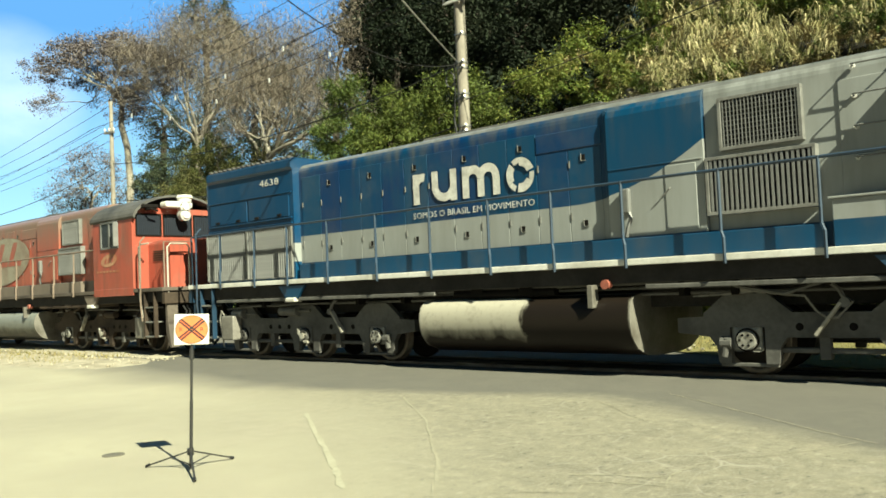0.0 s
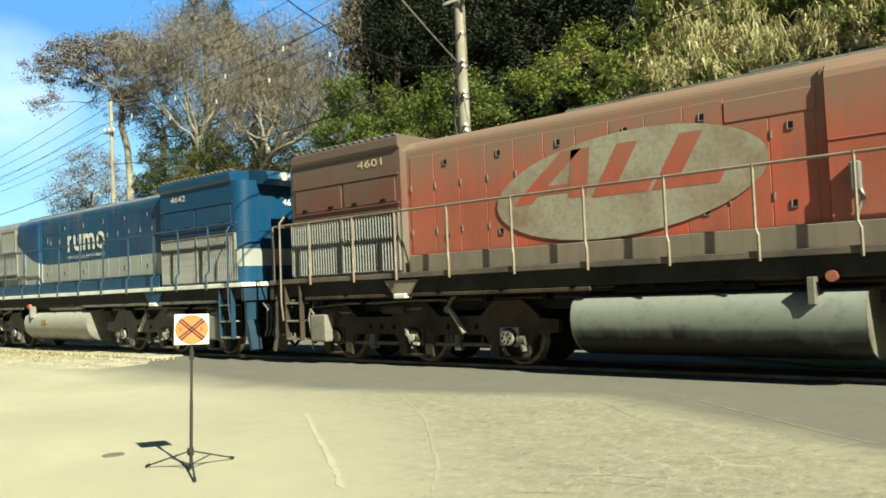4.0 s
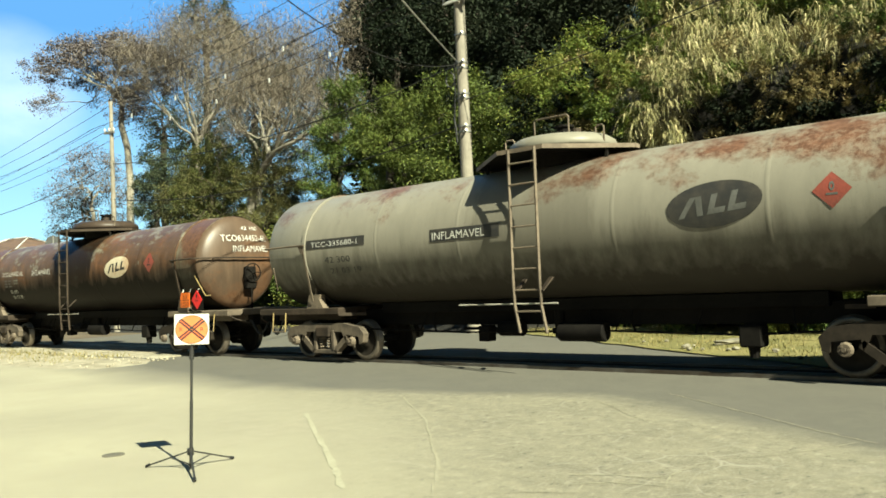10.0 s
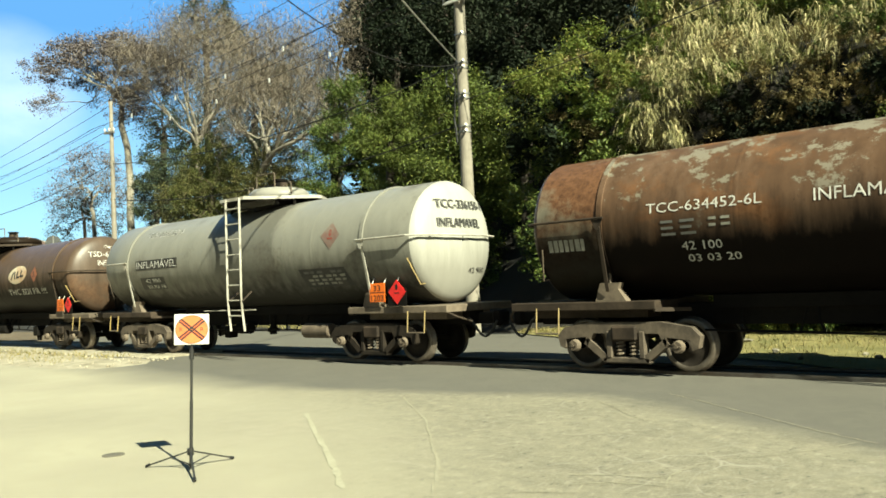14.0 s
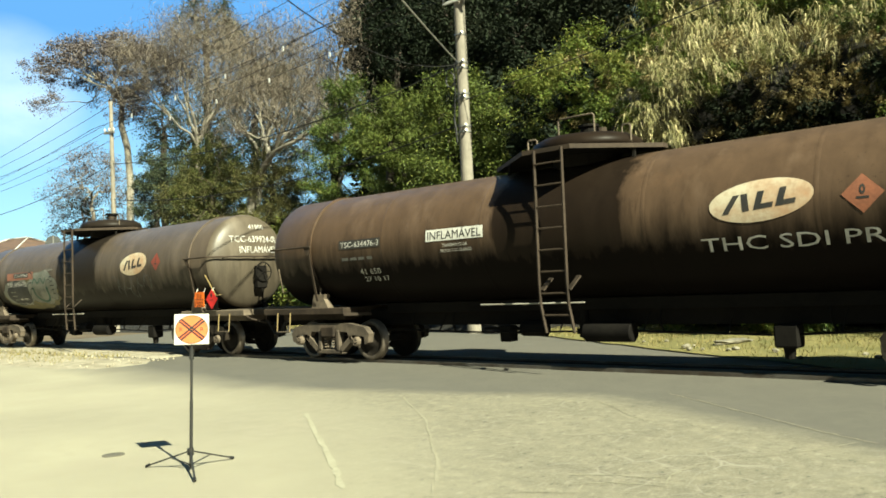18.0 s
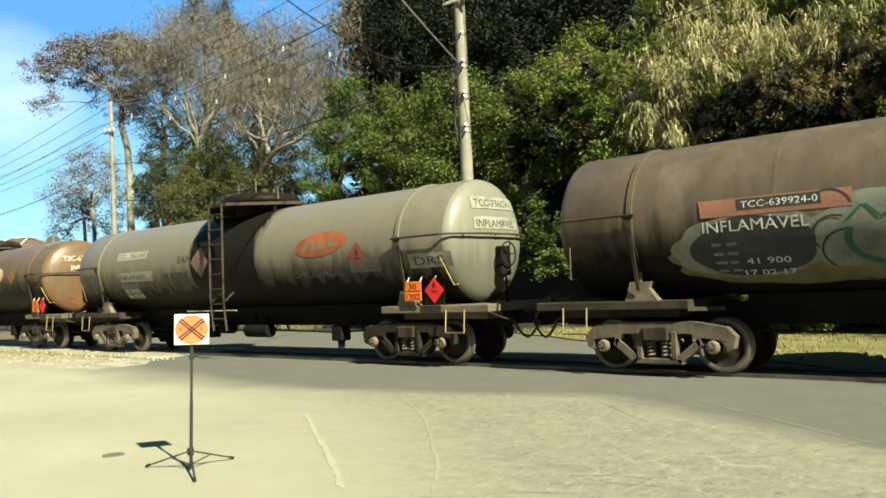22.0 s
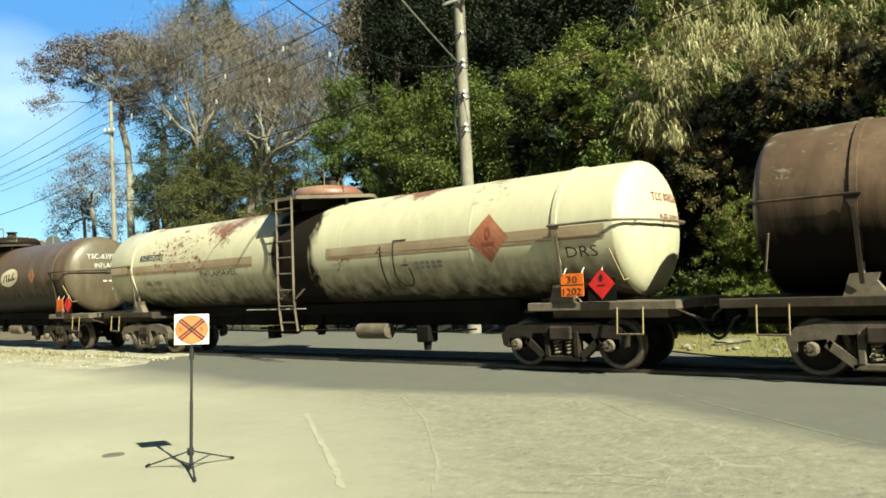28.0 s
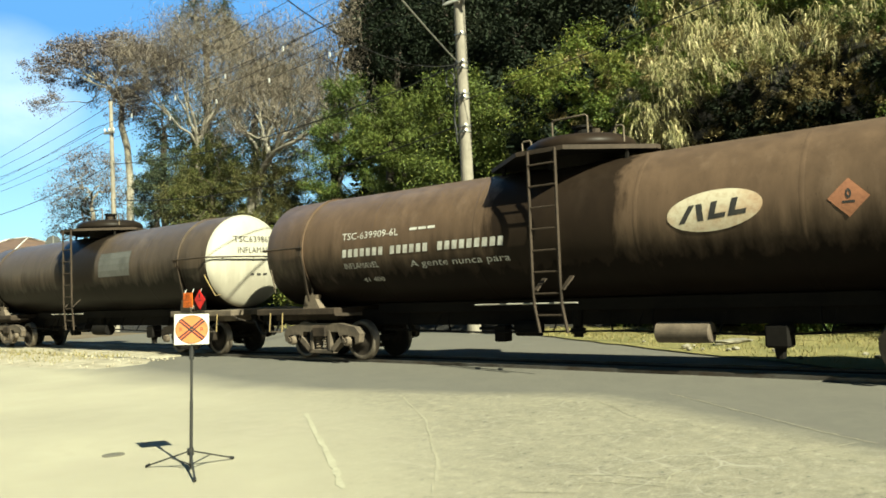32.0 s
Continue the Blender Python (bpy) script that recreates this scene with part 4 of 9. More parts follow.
def letters(text, height, width=None, lean=0.0):
    """Points and triangles of a line of lettering that starts at 0, 0; the capitals are that high."""
    cu = bpy.data.curves.new("lettering", "FONT")
    cu.body, cu.size, cu.resolution_u, cu.shear = text, 1.0, 2, lean
    ob = bpy.data.objects.new("lettering", cu)
    me = bpy.data.meshes.new_from_object(ob)
    bm = bmesh.new()
    bm.from_mesh(me)
    bmesh.ops.triangulate(bm, faces=bm.faces[:])
    v = np.array([tuple(q.co)[:2] for q in bm.verts]).reshape(-1, 2)
    f = [tuple(q.index for q in t.verts) for t in bm.faces]
    bm.free()
    bpy.data.objects.remove(ob)
    bpy.data.meshes.remove(me)
    bpy.data.curves.remove(cu)
    v[:, 0] -= v[:, 0].min()
    v *= height / 0.73
    if width:
        v[:, 0] *= width / v[:, 0].max()
    return v, f


def sheet(u0, v0, u1, v1, nu=8, nv=6, shear=0.0):
    """A flat rectangle in small squares, so that it can lie on a curved plate."""
    u, w = np.meshgrid(np.linspace(u0, u1, nu + 1), np.linspace(v0, v1, nv + 1))
    u = u + shear * (w - v0)
    v = np.stack([u.ravel(), w.ravel()], 1)
    f = []
    for j in range(nv):
        for i in range(nu):
            a = j * (nu + 1) + i
            f += [(a, a + 1, a + nu + 2), (a, a + nu + 2, a + nu + 1)]
    return v, f


def disc(cu, cv, ru, rv, r0=0.0, seg=28, rings=5, start=0.0, turn=2 * math.pi):
    v, f = [], []
    for k in range(rings + 1):
        q = r0 + (1 - r0) * k / rings
        for i in range(seg + 1):
            a = start + turn * i / seg
            v.append((cu + ru * q * math.cos(a), cv + rv * q * math.sin(a)))
    for k in range(rings):
        for i in range(seg):
            a = k * (seg + 1) + i
            f += [(a, a + seg + 1, a + seg + 2), (a, a + seg + 2, a + 1)]
    return np.array(v), f


def diamond(cu, cv, h, n=6):
    v, f = sheet(-h, -h, h, h, n, n)
    c = math.sqrt(0.5)
    return np.stack([cu + (v[:, 0] - v[:, 1]) * 0.5, cv + (v[:, 0] + v[:, 1]) * 0.5], 1), f


def joined(*shapes):
    vs, fs, n = [], [], 0
    for v, f in shapes:
        vs.append(v)
        fs += [tuple(i + n for i in t) for t in f]
        n += len(v)
    return np.concatenate(vs), fs


def moved(shape, du, dv):
    return shape[0] + np.array([du, dv]), shape[1]


def mark(name, shape, lay, material, parent, label=""):
    """A thin painted mark: a flat shape laid on a surface by lay(u, v)."""
    v, f = shape
    mesh = bpy.data.meshes.new(name)
    mesh.from_pydata([lay(*p) for p in v], [], f)
    return obj(name, mesh, material, parent, label)


# ---- tank wagons ----
def revolve(profile, seg=48):
    """A body of rings round the x axis: profile of (x, radius)."""
    v, f = [], []
    ang = [2 * math.pi * i / seg for i in range(seg)]
    for x, r in profile:
        v += [(x, r * math.sin(a), r * math.cos(a)) for a in ang]
    for k in range(len(profile) - 1):
        for i in range(seg):
            j = (i + 1) % seg
            f.append((k * seg + i, k * seg + j, (k + 1) * seg + j, (k + 1) * seg + i))
    return v, f


def wheel_mesh(r, half_gauge=0.5):
    """A wheelset round its own axle: two flanged wheels and the axle between; the rims are bright."""
    key = "wheelset_%d" % round(r * 1000)
    if key in MESHES:
        return MESHES[key]
    prof = [(0.10, 0.06), (0.10, 0.13), (0.04, 0.16), (0.015, r - 0.11), (0.055, r - 0.085), (0.062, r - 0.01), (0.05, r), (-0.055, r + 0.004), (-0.062, r + 0.028),
            (-0.085, r + 0.024), (-0.09, r - 0.085), (-0.04, r - 0.11), (-0.03, 0.16), (-0.09, 0.11), (-0.09, 0.06)]
    v, f, mats, seg = [], [], [], 32
    for side in (-1, 1):
        base = len(v)
        for o, q in prof:
            v += [(q * math.sin(2 * math.pi * i / seg), side * (half_gauge + 0.035 + o), q * math.cos(2 * math.pi * i / seg)) for i in range(seg)]
        for k in range(len(prof) - 1):
            for i in range(seg):
                j = (i + 1) % seg
                f.append((base + k * seg + i, base + k * seg + j, base + (k + 1) * seg + j, base + (k + 1) * seg + i))
                mats.append(1 if 4 <= k <= 8 else 0)
    base = len(v)
    for y in (-half_gauge - 0.25, half_gauge + 0.25):
        v += [(0.07 * math.sin(2 * math.pi * i / seg), y, 0.07 * math.cos(2 * math.pi * i / seg)) for i in range(seg)]
    for i in range(seg):
        f.append((base + i, base + (i + 1) % seg, base + seg + (i + 1) % seg, base + seg + i))
        mats.append(0)
    mesh = bpy.data.meshes.new(key)
    mesh.from_pydata(v, [], f)
    mesh.materials.append(wheel_dark)
    mesh.materials.append(wheel_rim)
    mesh.polygons.foreach_set("material_index", mats)
    mesh.polygons.foreach_set("use_smooth", [True] * len(mesh.polygons))
    MESHES[key] = mesh
    return mesh


SPINNING = []  # wheelset, its place in its bogie, radius, which way it rolls


def wagon_bogie(parent, x, tint=None):
    tint = tint or steel_brown

    def bolster(bm):
        box(bm, -0.22, 0.22, -1.0, 1.0, 0.50, 0.74, 0.03)

    def side_plate(s):
        def build(bm):
            y0, y1 = s * 0.80, s * 0.95
            extrude_xz(bm, [(-1.22, 0.40), (-1.26, 0.58), (-1.12, 0.72), (-0.62, 0.80), (0.62, 0.80), (1.12, 0.72), (1.26, 0.58), (1.22, 0.40), (1.12, 0.36), (1.10, 0.52),
                            (0.72, 0.56), (0.70, 0.40), (0.58, 0.62), (-0.58, 0.62), (-0.70, 0.40), (-0.72, 0.56), (-1.10, 0.52), (-1.12, 0.36)], y0, y1)
            bar(bm, (0.72, s * 0.875, 0.50), (0.34, s * 0.875, 0.20), 0.15, 0.12)
            bar(bm, (-0.72, s * 0.875, 0.50), (-0.34, s * 0.875, 0.20), 0.15, 0.12)
            box(bm, -0.42, 0.42, s * 0.80, s * 0.95, 0.14, 0.24, 0.02)
            box(bm, 0.24, 0.34, s * 0.79, s * 0.96, 0.22, 0.66, 0.015)
            box(bm, -0.34, -0.24, s * 0.79, s * 0.96, 0.22, 0.66, 0.015)
        return build
    bogie = cached("bogie_bolster", bolster, steel_brown, parent, "bogie", "rusty two-axle freight bogie")
    bogie.location.x = x
    for s in (-1, 1):
        cached("bogie_side_%s_%d" % (tint.name, s), side_plate(s), tint, bogie, "side_frame")

    def springs(bm):
        pts = [(0.066 * math.cos(i * 0.785), 0.066 * math.sin(i * 0.785), 0.245 + 0.27 * i / 36) for i in range(37)]
        tube(bm, pts, 0.019, 5)

    def cap(bm):
        rod(bm, (0, 0, 0), (0, -0.10, 0), 0.105, 0.085, seg=12)
        rod(bm, (0, -0.10, 0), (0, -0.125, 0), 0.03, seg=6)
        for k in range(3):
            a = k * 2.094
            rod(bm, (0.055 * math.cos(a), -0.10, 0.055 * math.sin(a)), (0.055 * math.cos(a), -0.115, 0.055 * math.sin(a)), 0.018, seg=6)
    for s in (-1, 1):
        for dx in (-0.12, 0.12):
            ob = cached("coil_spring", springs, steel_tan, bogie, "coil_spring")
            ob.location = (dx, s * 0.875, 0)
        for ax in (-0.915, 0.915):
            ob = cached("axle_box", cap, steel_tan, bogie, "axle_box")
            ob.matrix_basis = pose(ax, s * 0.95, 0.42, 0, 0, 0 if s < 0 else 180)
    for ax in (-0.915, 0.915):
        ob = new("wheelset", wheel_mesh(0.42))
        ob.parent = bogie
        ob.location = (ax, 0, 0.42)
        SPINNING.append((ob, (ax, 0, 0.42), 0.42, 1))
    return bogie


TRAIN = []  # vehicle, its place along the line at the start, turned round or not


def wagon(label, centre, front, rear, paint, front_paint, r=1.22, cz=2.38, ladder_x=0.33, dome_paint=None, dome_r=1.0, bulge=0.33, group="tank wagons of the train", dome_h=0.31, belt=True, underside=1, nose=0.0, ladder_paint=None, skirt=False):
    w = thing("tank_wagon", label, "tank wagon", group)
    f, q = front - centre, rear - centre
    lp = ladder_paint or steel_brown
    xf, xr = f - 1.1 + nose, q + 0.75
    n = 7
    prof = [(xr - bulge * math.cos(k / n * math.pi / 2), max(r * math.sin(k / n * math.pi / 2), 0.02)) for k in range(n + 1)]
    prof += [(xr + (xf - xr) * k / 12, r) for k in range(1, 13)]
    prof += [(xf + 0.04, r * 0.994)]
    v, fc = revolve(prof)
    mesh = bpy.data.meshes.new("barrel")
    mesh.from_pydata([(x, y, z + cz) for x, y, z in v], [], fc)
    obj("barrel", mesh, paint, w, smooth=True)
    prof = [(xf + 0.04 + bulge * math.sin(k / n * math.pi / 2), max(r * 0.994 * math.cos(k / n * math.pi / 2), 0.02)) for k in range(n + 1)]
    v, fc = revolve(prof)
    mesh = bpy.data.meshes.new("front_end_cap")
    mesh.from_pydata([(x, y, z + cz) for x, y, z in v], [], fc)
    obj("front_end_cap", mesh, front_paint, w, smooth=True)

    # weld bands round the barrel
    for k, bx in enumerate([xf - 2.9, 1.6, -1.6, xr + 3.4]):
        v, fc = revolve([(bx - 0.05, r - 0.002), (bx - 0.02, r + 0.003), (bx + 0.02, r + 0.003), (bx + 0.05, r - 0.002)], 48)
        mesh = bpy.data.meshes.new("weld_band")
        mesh.from_pydata([(x, y, z + cz) for x, y, z in v], [], fc)
        obj("weld_band", mesh, paint, w, smooth=True)

    # holding straps that come down to the deck, and the rail round each end
    for xs in (f - 2.05, q + 1.95):
        v, fc = revolve([(xs - 0.045, r + 0.002), (xs - 0.045, r + 0.03), (xs + 0.045, r + 0.03), (xs + 0.045, r + 0.002)], 48)
        mesh = bpy.data.meshes.new("strap")
        mesh.from_pydata([(x, y, z + cz) for x, y, z in v], [], fc)
        obj("strap", mesh, paint if belt else steel_brown, w)
        for s in (-1, 1):
            bm = bmesh.new()
            extrude_xz(bm, [(xs - 0.26, 1.14), (xs + 0.3, 1.14), (xs + 0.16, 1.34), (xs + 0.2, 1.44), (xs - 0.16, 1.44)], s * 0.86, s * 1.02)
            rod(bm, (xs, s * 0.95, 1.42), (xs, s * 0.95, 1.62), 0.025, seg=6)
            # tan on the near side, brown on the far side
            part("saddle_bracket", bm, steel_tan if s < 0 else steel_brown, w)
    for sx, xe, xb in ((1, xf + 0.04, f - 2.0), (-1, xr, q + 1.95)):
        bm = bmesh.new()
        pts = [(xb - sx * 0.12, -(r + 0.10), cz + 0.10), (xe, -(r + 0.10), cz + 0.10)]
        for i in range(9):
            a = math.pi * i / 8
            pts.append((xe + sx * (bulge + 0.10) * math.sin(a) * 1.0, -(r + 0.1) * math.cos(a), cz + 0.10))
        pts.append((xb, r + 0.1, cz + 0.10))
        tube(bm, pts, 0.022)
        for i in (2, 4, 6):
            a = math.pi * i / 8
            rod(bm, (xe + sx * (bulge + 0.10) * math.sin(a), -(r + 0.1) * math.cos(a), cz + 0.10), (xe + sx * bulge * 0.8 * math.sin(a), -r * 0.9 * math.cos(a), cz + 0.08), 0.014, seg=5)
        rail = part("end_rail", bm, lp, w)
        bm = bmesh.new()
        bar(bm, (xb, -(r + 0.08), cz + 0.12), (xb, -1.06, 1.30), 0.06, 0.018)
        extrude_xz(bm, [(xb - 0.10, cz + 0.08), (xb + 0.10, cz + 0.08), (xb + 0.02, cz - 0.08), (xb - 0.02, cz - 0.08)], -(r + 0.095), -(r + 0.08))
        part("rail_post", bm, lp, rail)
        bm = bmesh.new()
        xg = xe - sx * 0.06
        tube(bm, [(xg, -r * 0.86, cz - 0.12 - 0.2), (xg - sx * 0.02, -(r * 0.86 + 0.16), cz - 0.12 - 0.22), (xg + sx * 0.12, -(r * 0.62 + 0.24), cz - 0.86), (xg + sx * 0.1, -r * 0.62, cz - 0.84)], 0.016)
        part("grab_iron", bm, yellow_paint if sx > 0 else steel_tan, w)

    # dome, its cover, platform and ladder
    dp = dome_paint or paint
    bm = bmesh.new()
    rod(bm, (0, 0, cz + r - 0.12), (0, 0, cz + r + 0.18), 0.62, seg=24)
    part("dome_neck", bm, steel_dark, w)
    v, fc = revolve([(0.0, 0.60), (0.02, dome_r * 0.98), (0.07, dome_r), (dome_h * 0.55, dome_r * 0.965), (dome_h * 0.82, dome_r * 0.83), (dome_h * 0.95, dome_r * 0.53), (dome_h, 0.02)], 36)
    mesh = bpy.data.meshes.new("dome_cover")
    z0 = cz + r + 0.16
    mesh.from_pydata([(-y, z, z0 + x) for x, y, z in v], [], fc)
    obj("dome_cover", mesh, dp, w, smooth=True)
    bm = bmesh.new()
    rod(bm, (0.05, 0, z0 + dome_h - 0.02), (0.05, 0, z0 + dome_h + 0.16), 0.17, 0.14, seg=14)
    rod(bm, (0.05, 0, z0 + dome_h + 0.16), (0.05, 0, z0 + dome_h + 0.20), 0.19, seg=14)
    part("valve_cap", bm, steel_dark, w)
    for vx, vy in ((0.42, -0.2), (-0.42, 0.15)):
        bm = bmesh.new()
        rod(bm, (vx, vy, z0 + dome_h * 0.7), (vx, vy, z0 + dome_h + 0.07), 0.09, seg=12)
        part("vent_cap", bm, steel_brown, w)
    for x0, x1, yy, up in ((-dome_r - 0.07, 0.13 - dome_r, -0.30, 0.05), (-0.30, 0.42, -0.45, 0.30), (dome_r - 0.19, dome_r - 0.03, -0.2, 0.06)):
        bm = bmesh.new()
        tube(bm, [(x0, yy, z0 + 0.08), (x0, yy, z0 + dome_h + up - 0.03), (x0 + 0.03, yy, z0 + dome_h + up), (x1 - 0.03, yy, z0 + dome_h + up), (x1, yy, z0 + dome_h + up - 0.03), (x1, yy, z0 + 0.08)], 0.017)
        part("dome_rail", bm, steel_tan, w)
    lx = ladder_x
    bm = bmesh.new()
    yo = -(r + 0.16)
    pz = cz + r + 0.09
    # six-sided walkway round the dome, its rim turned down
    hexa = [(lx - 0.80, yo), (lx + 0.14, yo), (lx + 1.16, -0.08), (lx + 1.16, 0.08), (lx + 0.14, -yo), (lx - 0.80, -yo), (lx - 2.30, 0.08), (lx - 2.30, -0.08)]
    lo_ring = [bm.verts.new((x, y, pz)) for x, y in hexa]
    hi_ring = [bm.verts.new((x, y, pz + 0.04)) for x, y in hexa]
    bm.faces.new(lo_ring[::-1])
    bm.faces.new(hi_ring)
    for i in range(8):
        bm.faces.new((lo_ring[i], lo_ring[(i + 1) % 8], hi_ring[(i + 1) % 8], hi_ring[i]))
    # near-black all over, so that its colour carries the shade underneath
    walkway = part("platform", bm, steel_dark, w, "six-sided walkway round the dome, blackened for its shaded underside")
    bm = bmesh.new()
    for (x0, y0), (x1, y1) in zip(hexa, hexa[1:] + hexa[:1]):
        bar(bm, (x0, y0, pz + 0.01), (x1, y1, pz + 0.01), 0.012, 0.075)
    part("rim", bm, lp, walkway)
    if skirt:
        # guard plate between the walkway and the tank, its piercings laid on as pale discs
        bm = bmesh.new()
        extrude_xz(bm, [(-0.86, cz + r - 0.10), (1.02, cz + r - 0.06), (0.80, pz), (-0.70, pz)], -0.80, -0.785)
        guard = part("guard_plate", bm, steel_dark, w, "dark guard plate with pale dots below the dome")
        holes = [disc(x + (0.04 if j % 2 else 0.0), cz + r - 0.04 + j * 0.036, 0.017, 0.013, seg=8, rings=1) for j in range(4) for x in np.linspace(-0.70, 0.78, 19)]
        mark("piercing", joined(*holes), lambda u, v: (u, -0.804, v), slat_white, guard)
    for xx in (lx - 1.75, lx + 0.80):
        for s in (-1, 1):
            bm = bmesh.new()
            bar(bm, (xx, s * 0.42, pz + 0.01), (xx, s * 0.44, cz + r * 0.92), 0.05, 0.05)
            part("bracket", bm, steel_dark, walkway)
    lad = bmesh.new()
    for xx in (lx - 0.54, lx):
        tube(lad, [(xx, yo - 0.03, pz + 0.02), (xx, yo - 0.06, 1.45), (xx, yo - 0.04, 1.12), (xx + 0.10, yo - 0.06, 0.66)], 0.028)
    ladder = part("ladder", lad, lp, w, "thin steel access ladder")
    k = 0
    z = pz - 0.22
    while z > 0.72:
        ob = cached("rung_" + lp.name, lambda b: rod(b, (-0.27, 0, 0), (0.27, 0, 0), 0.016, seg=6), lp, ladder, "rung")
        ob.location = (lx - 0.27 + (0.10 * (1.12 - z) / 0.46 if z < 1.12 else 0), yo - 0.05, z)
        z -= 0.36
    bm = bmesh.new()
    bar(bm, (lx + 0.02, yo - 0.05, 1.36), (lx + 0.10, yo + 0.16, 1.58), 0.10, 0.03)
    bar(bm, (lx - 0.50, yo - 0.05, 1.36), (lx - 0.44, yo + 0.16, 1.56), 0.10, 0.03)
    part("ladder_stay", bm, steel_brown, w)
    bm = bmesh.new()
    rod(bm, (lx - 2.0, -1.18, 1.14), (lx + 0.15, -1.18, 1.14), 0.013, seg=6)
    part("step_rail", bm, slat_white, w)

    # underframe: centre sill, end decks, draw gear
    bm = bmesh.new()
    box(bm, q + 0.1, f - 0.1, -0.22, 0.22, 0.72, 1.06, 0.01)
    box(bm, q + 3.4, f - 3.4, -0.36, 0.36, 0.98, cz - r + 0.03, 0.01)
    part("centre_sill", bm, steel_dark, w)
    for s, e in ((1, f), (-1, q)):
        bm = bmesh.new()
        i0, i1 = sorted((e - s * 2.75, e))
        box(bm, i0, i1, -1.04, 1.04, 1.0, 1.14, 0.012)
        box(bm, i0 + 0.3, i1 - 0.3, -0.7, 0.7, 0.86, 1.0, 0.01)
        # front deck tan, rear deck brown
        part("end_deck", bm, steel_tan if s > 0 else steel_brown, w, "flat steel end deck")
        bm = bmesh.new()
        bar(bm, (e - s * 2.7, -0.99, 1.0), (e - s * 3.1, -0.55, 0.98), 0.10, 0.06)
        part("deck_brace", bm, steel_brown, w)
        bm = bmesh.new()
        bar(bm, (e - s * 2.7, 0.99, 1.0), (e - s * 3.1, 0.55, 0.98), 0.10, 0.06)
        part("deck_brace", bm, steel_brown, w)
        # coupler and hoses
        bm = bmesh.new()
        box(bm, min(e, e + s * 0.42), max(e, e + s * 0.42), -0.11, 0.11, 0.74, 0.96, 0.03)
        box(bm, min(e + s * 0.38, e + s * 0.62), max(e + s * 0.38, e + s * 0.62), -0.17, 0.15, 0.70, 1.0, 0.05)
        part("coupler", bm, steel_dark, w)
        bm = bmesh.new()
        pts = [(e - s * 0.05, -0.35, 0.86)]
        for i in range(7):
            a = math.pi * i / 6
            pts.append((e + s * (0.05 + 0.55 * i / 6), -0.34 + 0.06 * i / 6, 0.80 - 0.30 * math.sin(a)))
        tube(bm, pts, 0.025)
        part("brake_hose", bm, rubber, w)
        for dx in (0.55, 1.0):
            bm = bmesh.new()
            xx = e - s * dx
            tube(bm, [(xx, -1.06, 1.05), (xx, -1.10, 0.62)], 0.014)
            part("step_iron", bm, yellow_paint, w)
        bm = bmesh.new()
        tube(bm, [(e - s * 0.55, -1.10, 0.62), (e - s * 1.0, -1.10, 0.62)], 0.016)
        part("foot_step", bm, steel_tan, w)
        bm = bmesh.new()
        tube(bm, [(e - s * 0.05, -1.0, 1.02), (e + s * 0.12, -0.9, 0.92), (e + s * 0.3, -0.6, 0.8)], 0.018)
        part("uncoupling_lever", bm, steel_brown, w)
        # the front bogie takes the shaded casting colour, the rear one the sunlit
        wagon_bogie(w, e - s * 2.15, steel_grime_shaded if s > 0 else steel_dust_lit)
    # brake gear under the middle
    bm = bmesh.new()
    rod(bm, (-0.3 * underside - 0.45, -0.62, 0.62), (-0.3 * underside + 0.45, -0.62, 0.62), 0.17, seg=14)
    bmesh.ops.bevel(bm, geom=[e for e in bm.edges], offset=0.02, segments=1, affect="EDGES")
    tank_ob = part("air_reservoir", bm, steel_dark if underside > 0 else steel_tan, w)
    tank_ob.location.x = 0.9 if underside > 0 else 1.75
    bm = bmesh.new()
    rod(bm, (-1.3, -0.4, 0.66), (-0.8, -0.4, 0.66), 0.14, seg=12)
    rod(bm, (-2.2, -0.4, 0.66), (-1.3, -0.4, 0.66), 0.03, seg=6)
    part("brake_cylinder", bm, steel_dark, w)
    bm = bmesh.new()
    box(bm, -1.75, -1.5, -0.55, -0.3, 0.42, 0.72, 0.02)
    part("lever_bracket", bm, steel_dark, w)
    bm = bmesh.new()
    box(bm, 3.3, 3.65, -0.7, -0.4, 0.4, 0.74, 0.03)
    valve = part("control_valve", bm, steel_dark, w)
    bm = bmesh.new()
    rod(bm, (3.475, -0.55, 0.24), (3.475, -0.55, 0.42), 0.07, 0.09, seg=10)
    part("valve_foot", bm, steel_dark, valve)
    # drain pipe, hangers and stays that stick out below the sill
    for xx in (-4.1, -3.0, -0.9, 0.6, 1.4, 4.0):
        bm = bmesh.new()
        tube(bm, [(xx, -0.34, 0.99), (xx + 0.02, -0.42, 0.78), (xx + 0.10, -0.44, 0.60)], 0.02, 5)
        part("hanger", bm, steel_dark, w)
    bm = bmesh.new()
    rod(bm, (-0.1, -0.25, 1.2), (-0.1, -0.25, 0.5), 0.09, seg=10)
    rod(bm, (-0.1, -0.25, 0.66), (-0.1, -0.25, 0.56), 0.14, seg=10)
    part("outlet_valve", bm, steel_dark, w)
    bm = bmesh.new()
    tube(bm, [(-4.6, -0.62, 0.66), (-2.0, -0.60, 0.60), (1.0, -0.62, 0.64), (3.4, -0.60, 0.58), (4.8, -0.62, 0.66)], 0.018)
    for xx in (-3.2, -0.4, 1.2, 2.6, 4.2):
        rod(bm, (xx, -0.6, 0.62), (xx + 0.05, -0.4, 0.95), 0.014, seg=5)
    part("brake_rod", bm, steel_dark, w)
    TRAIN.append((w, centre, False))
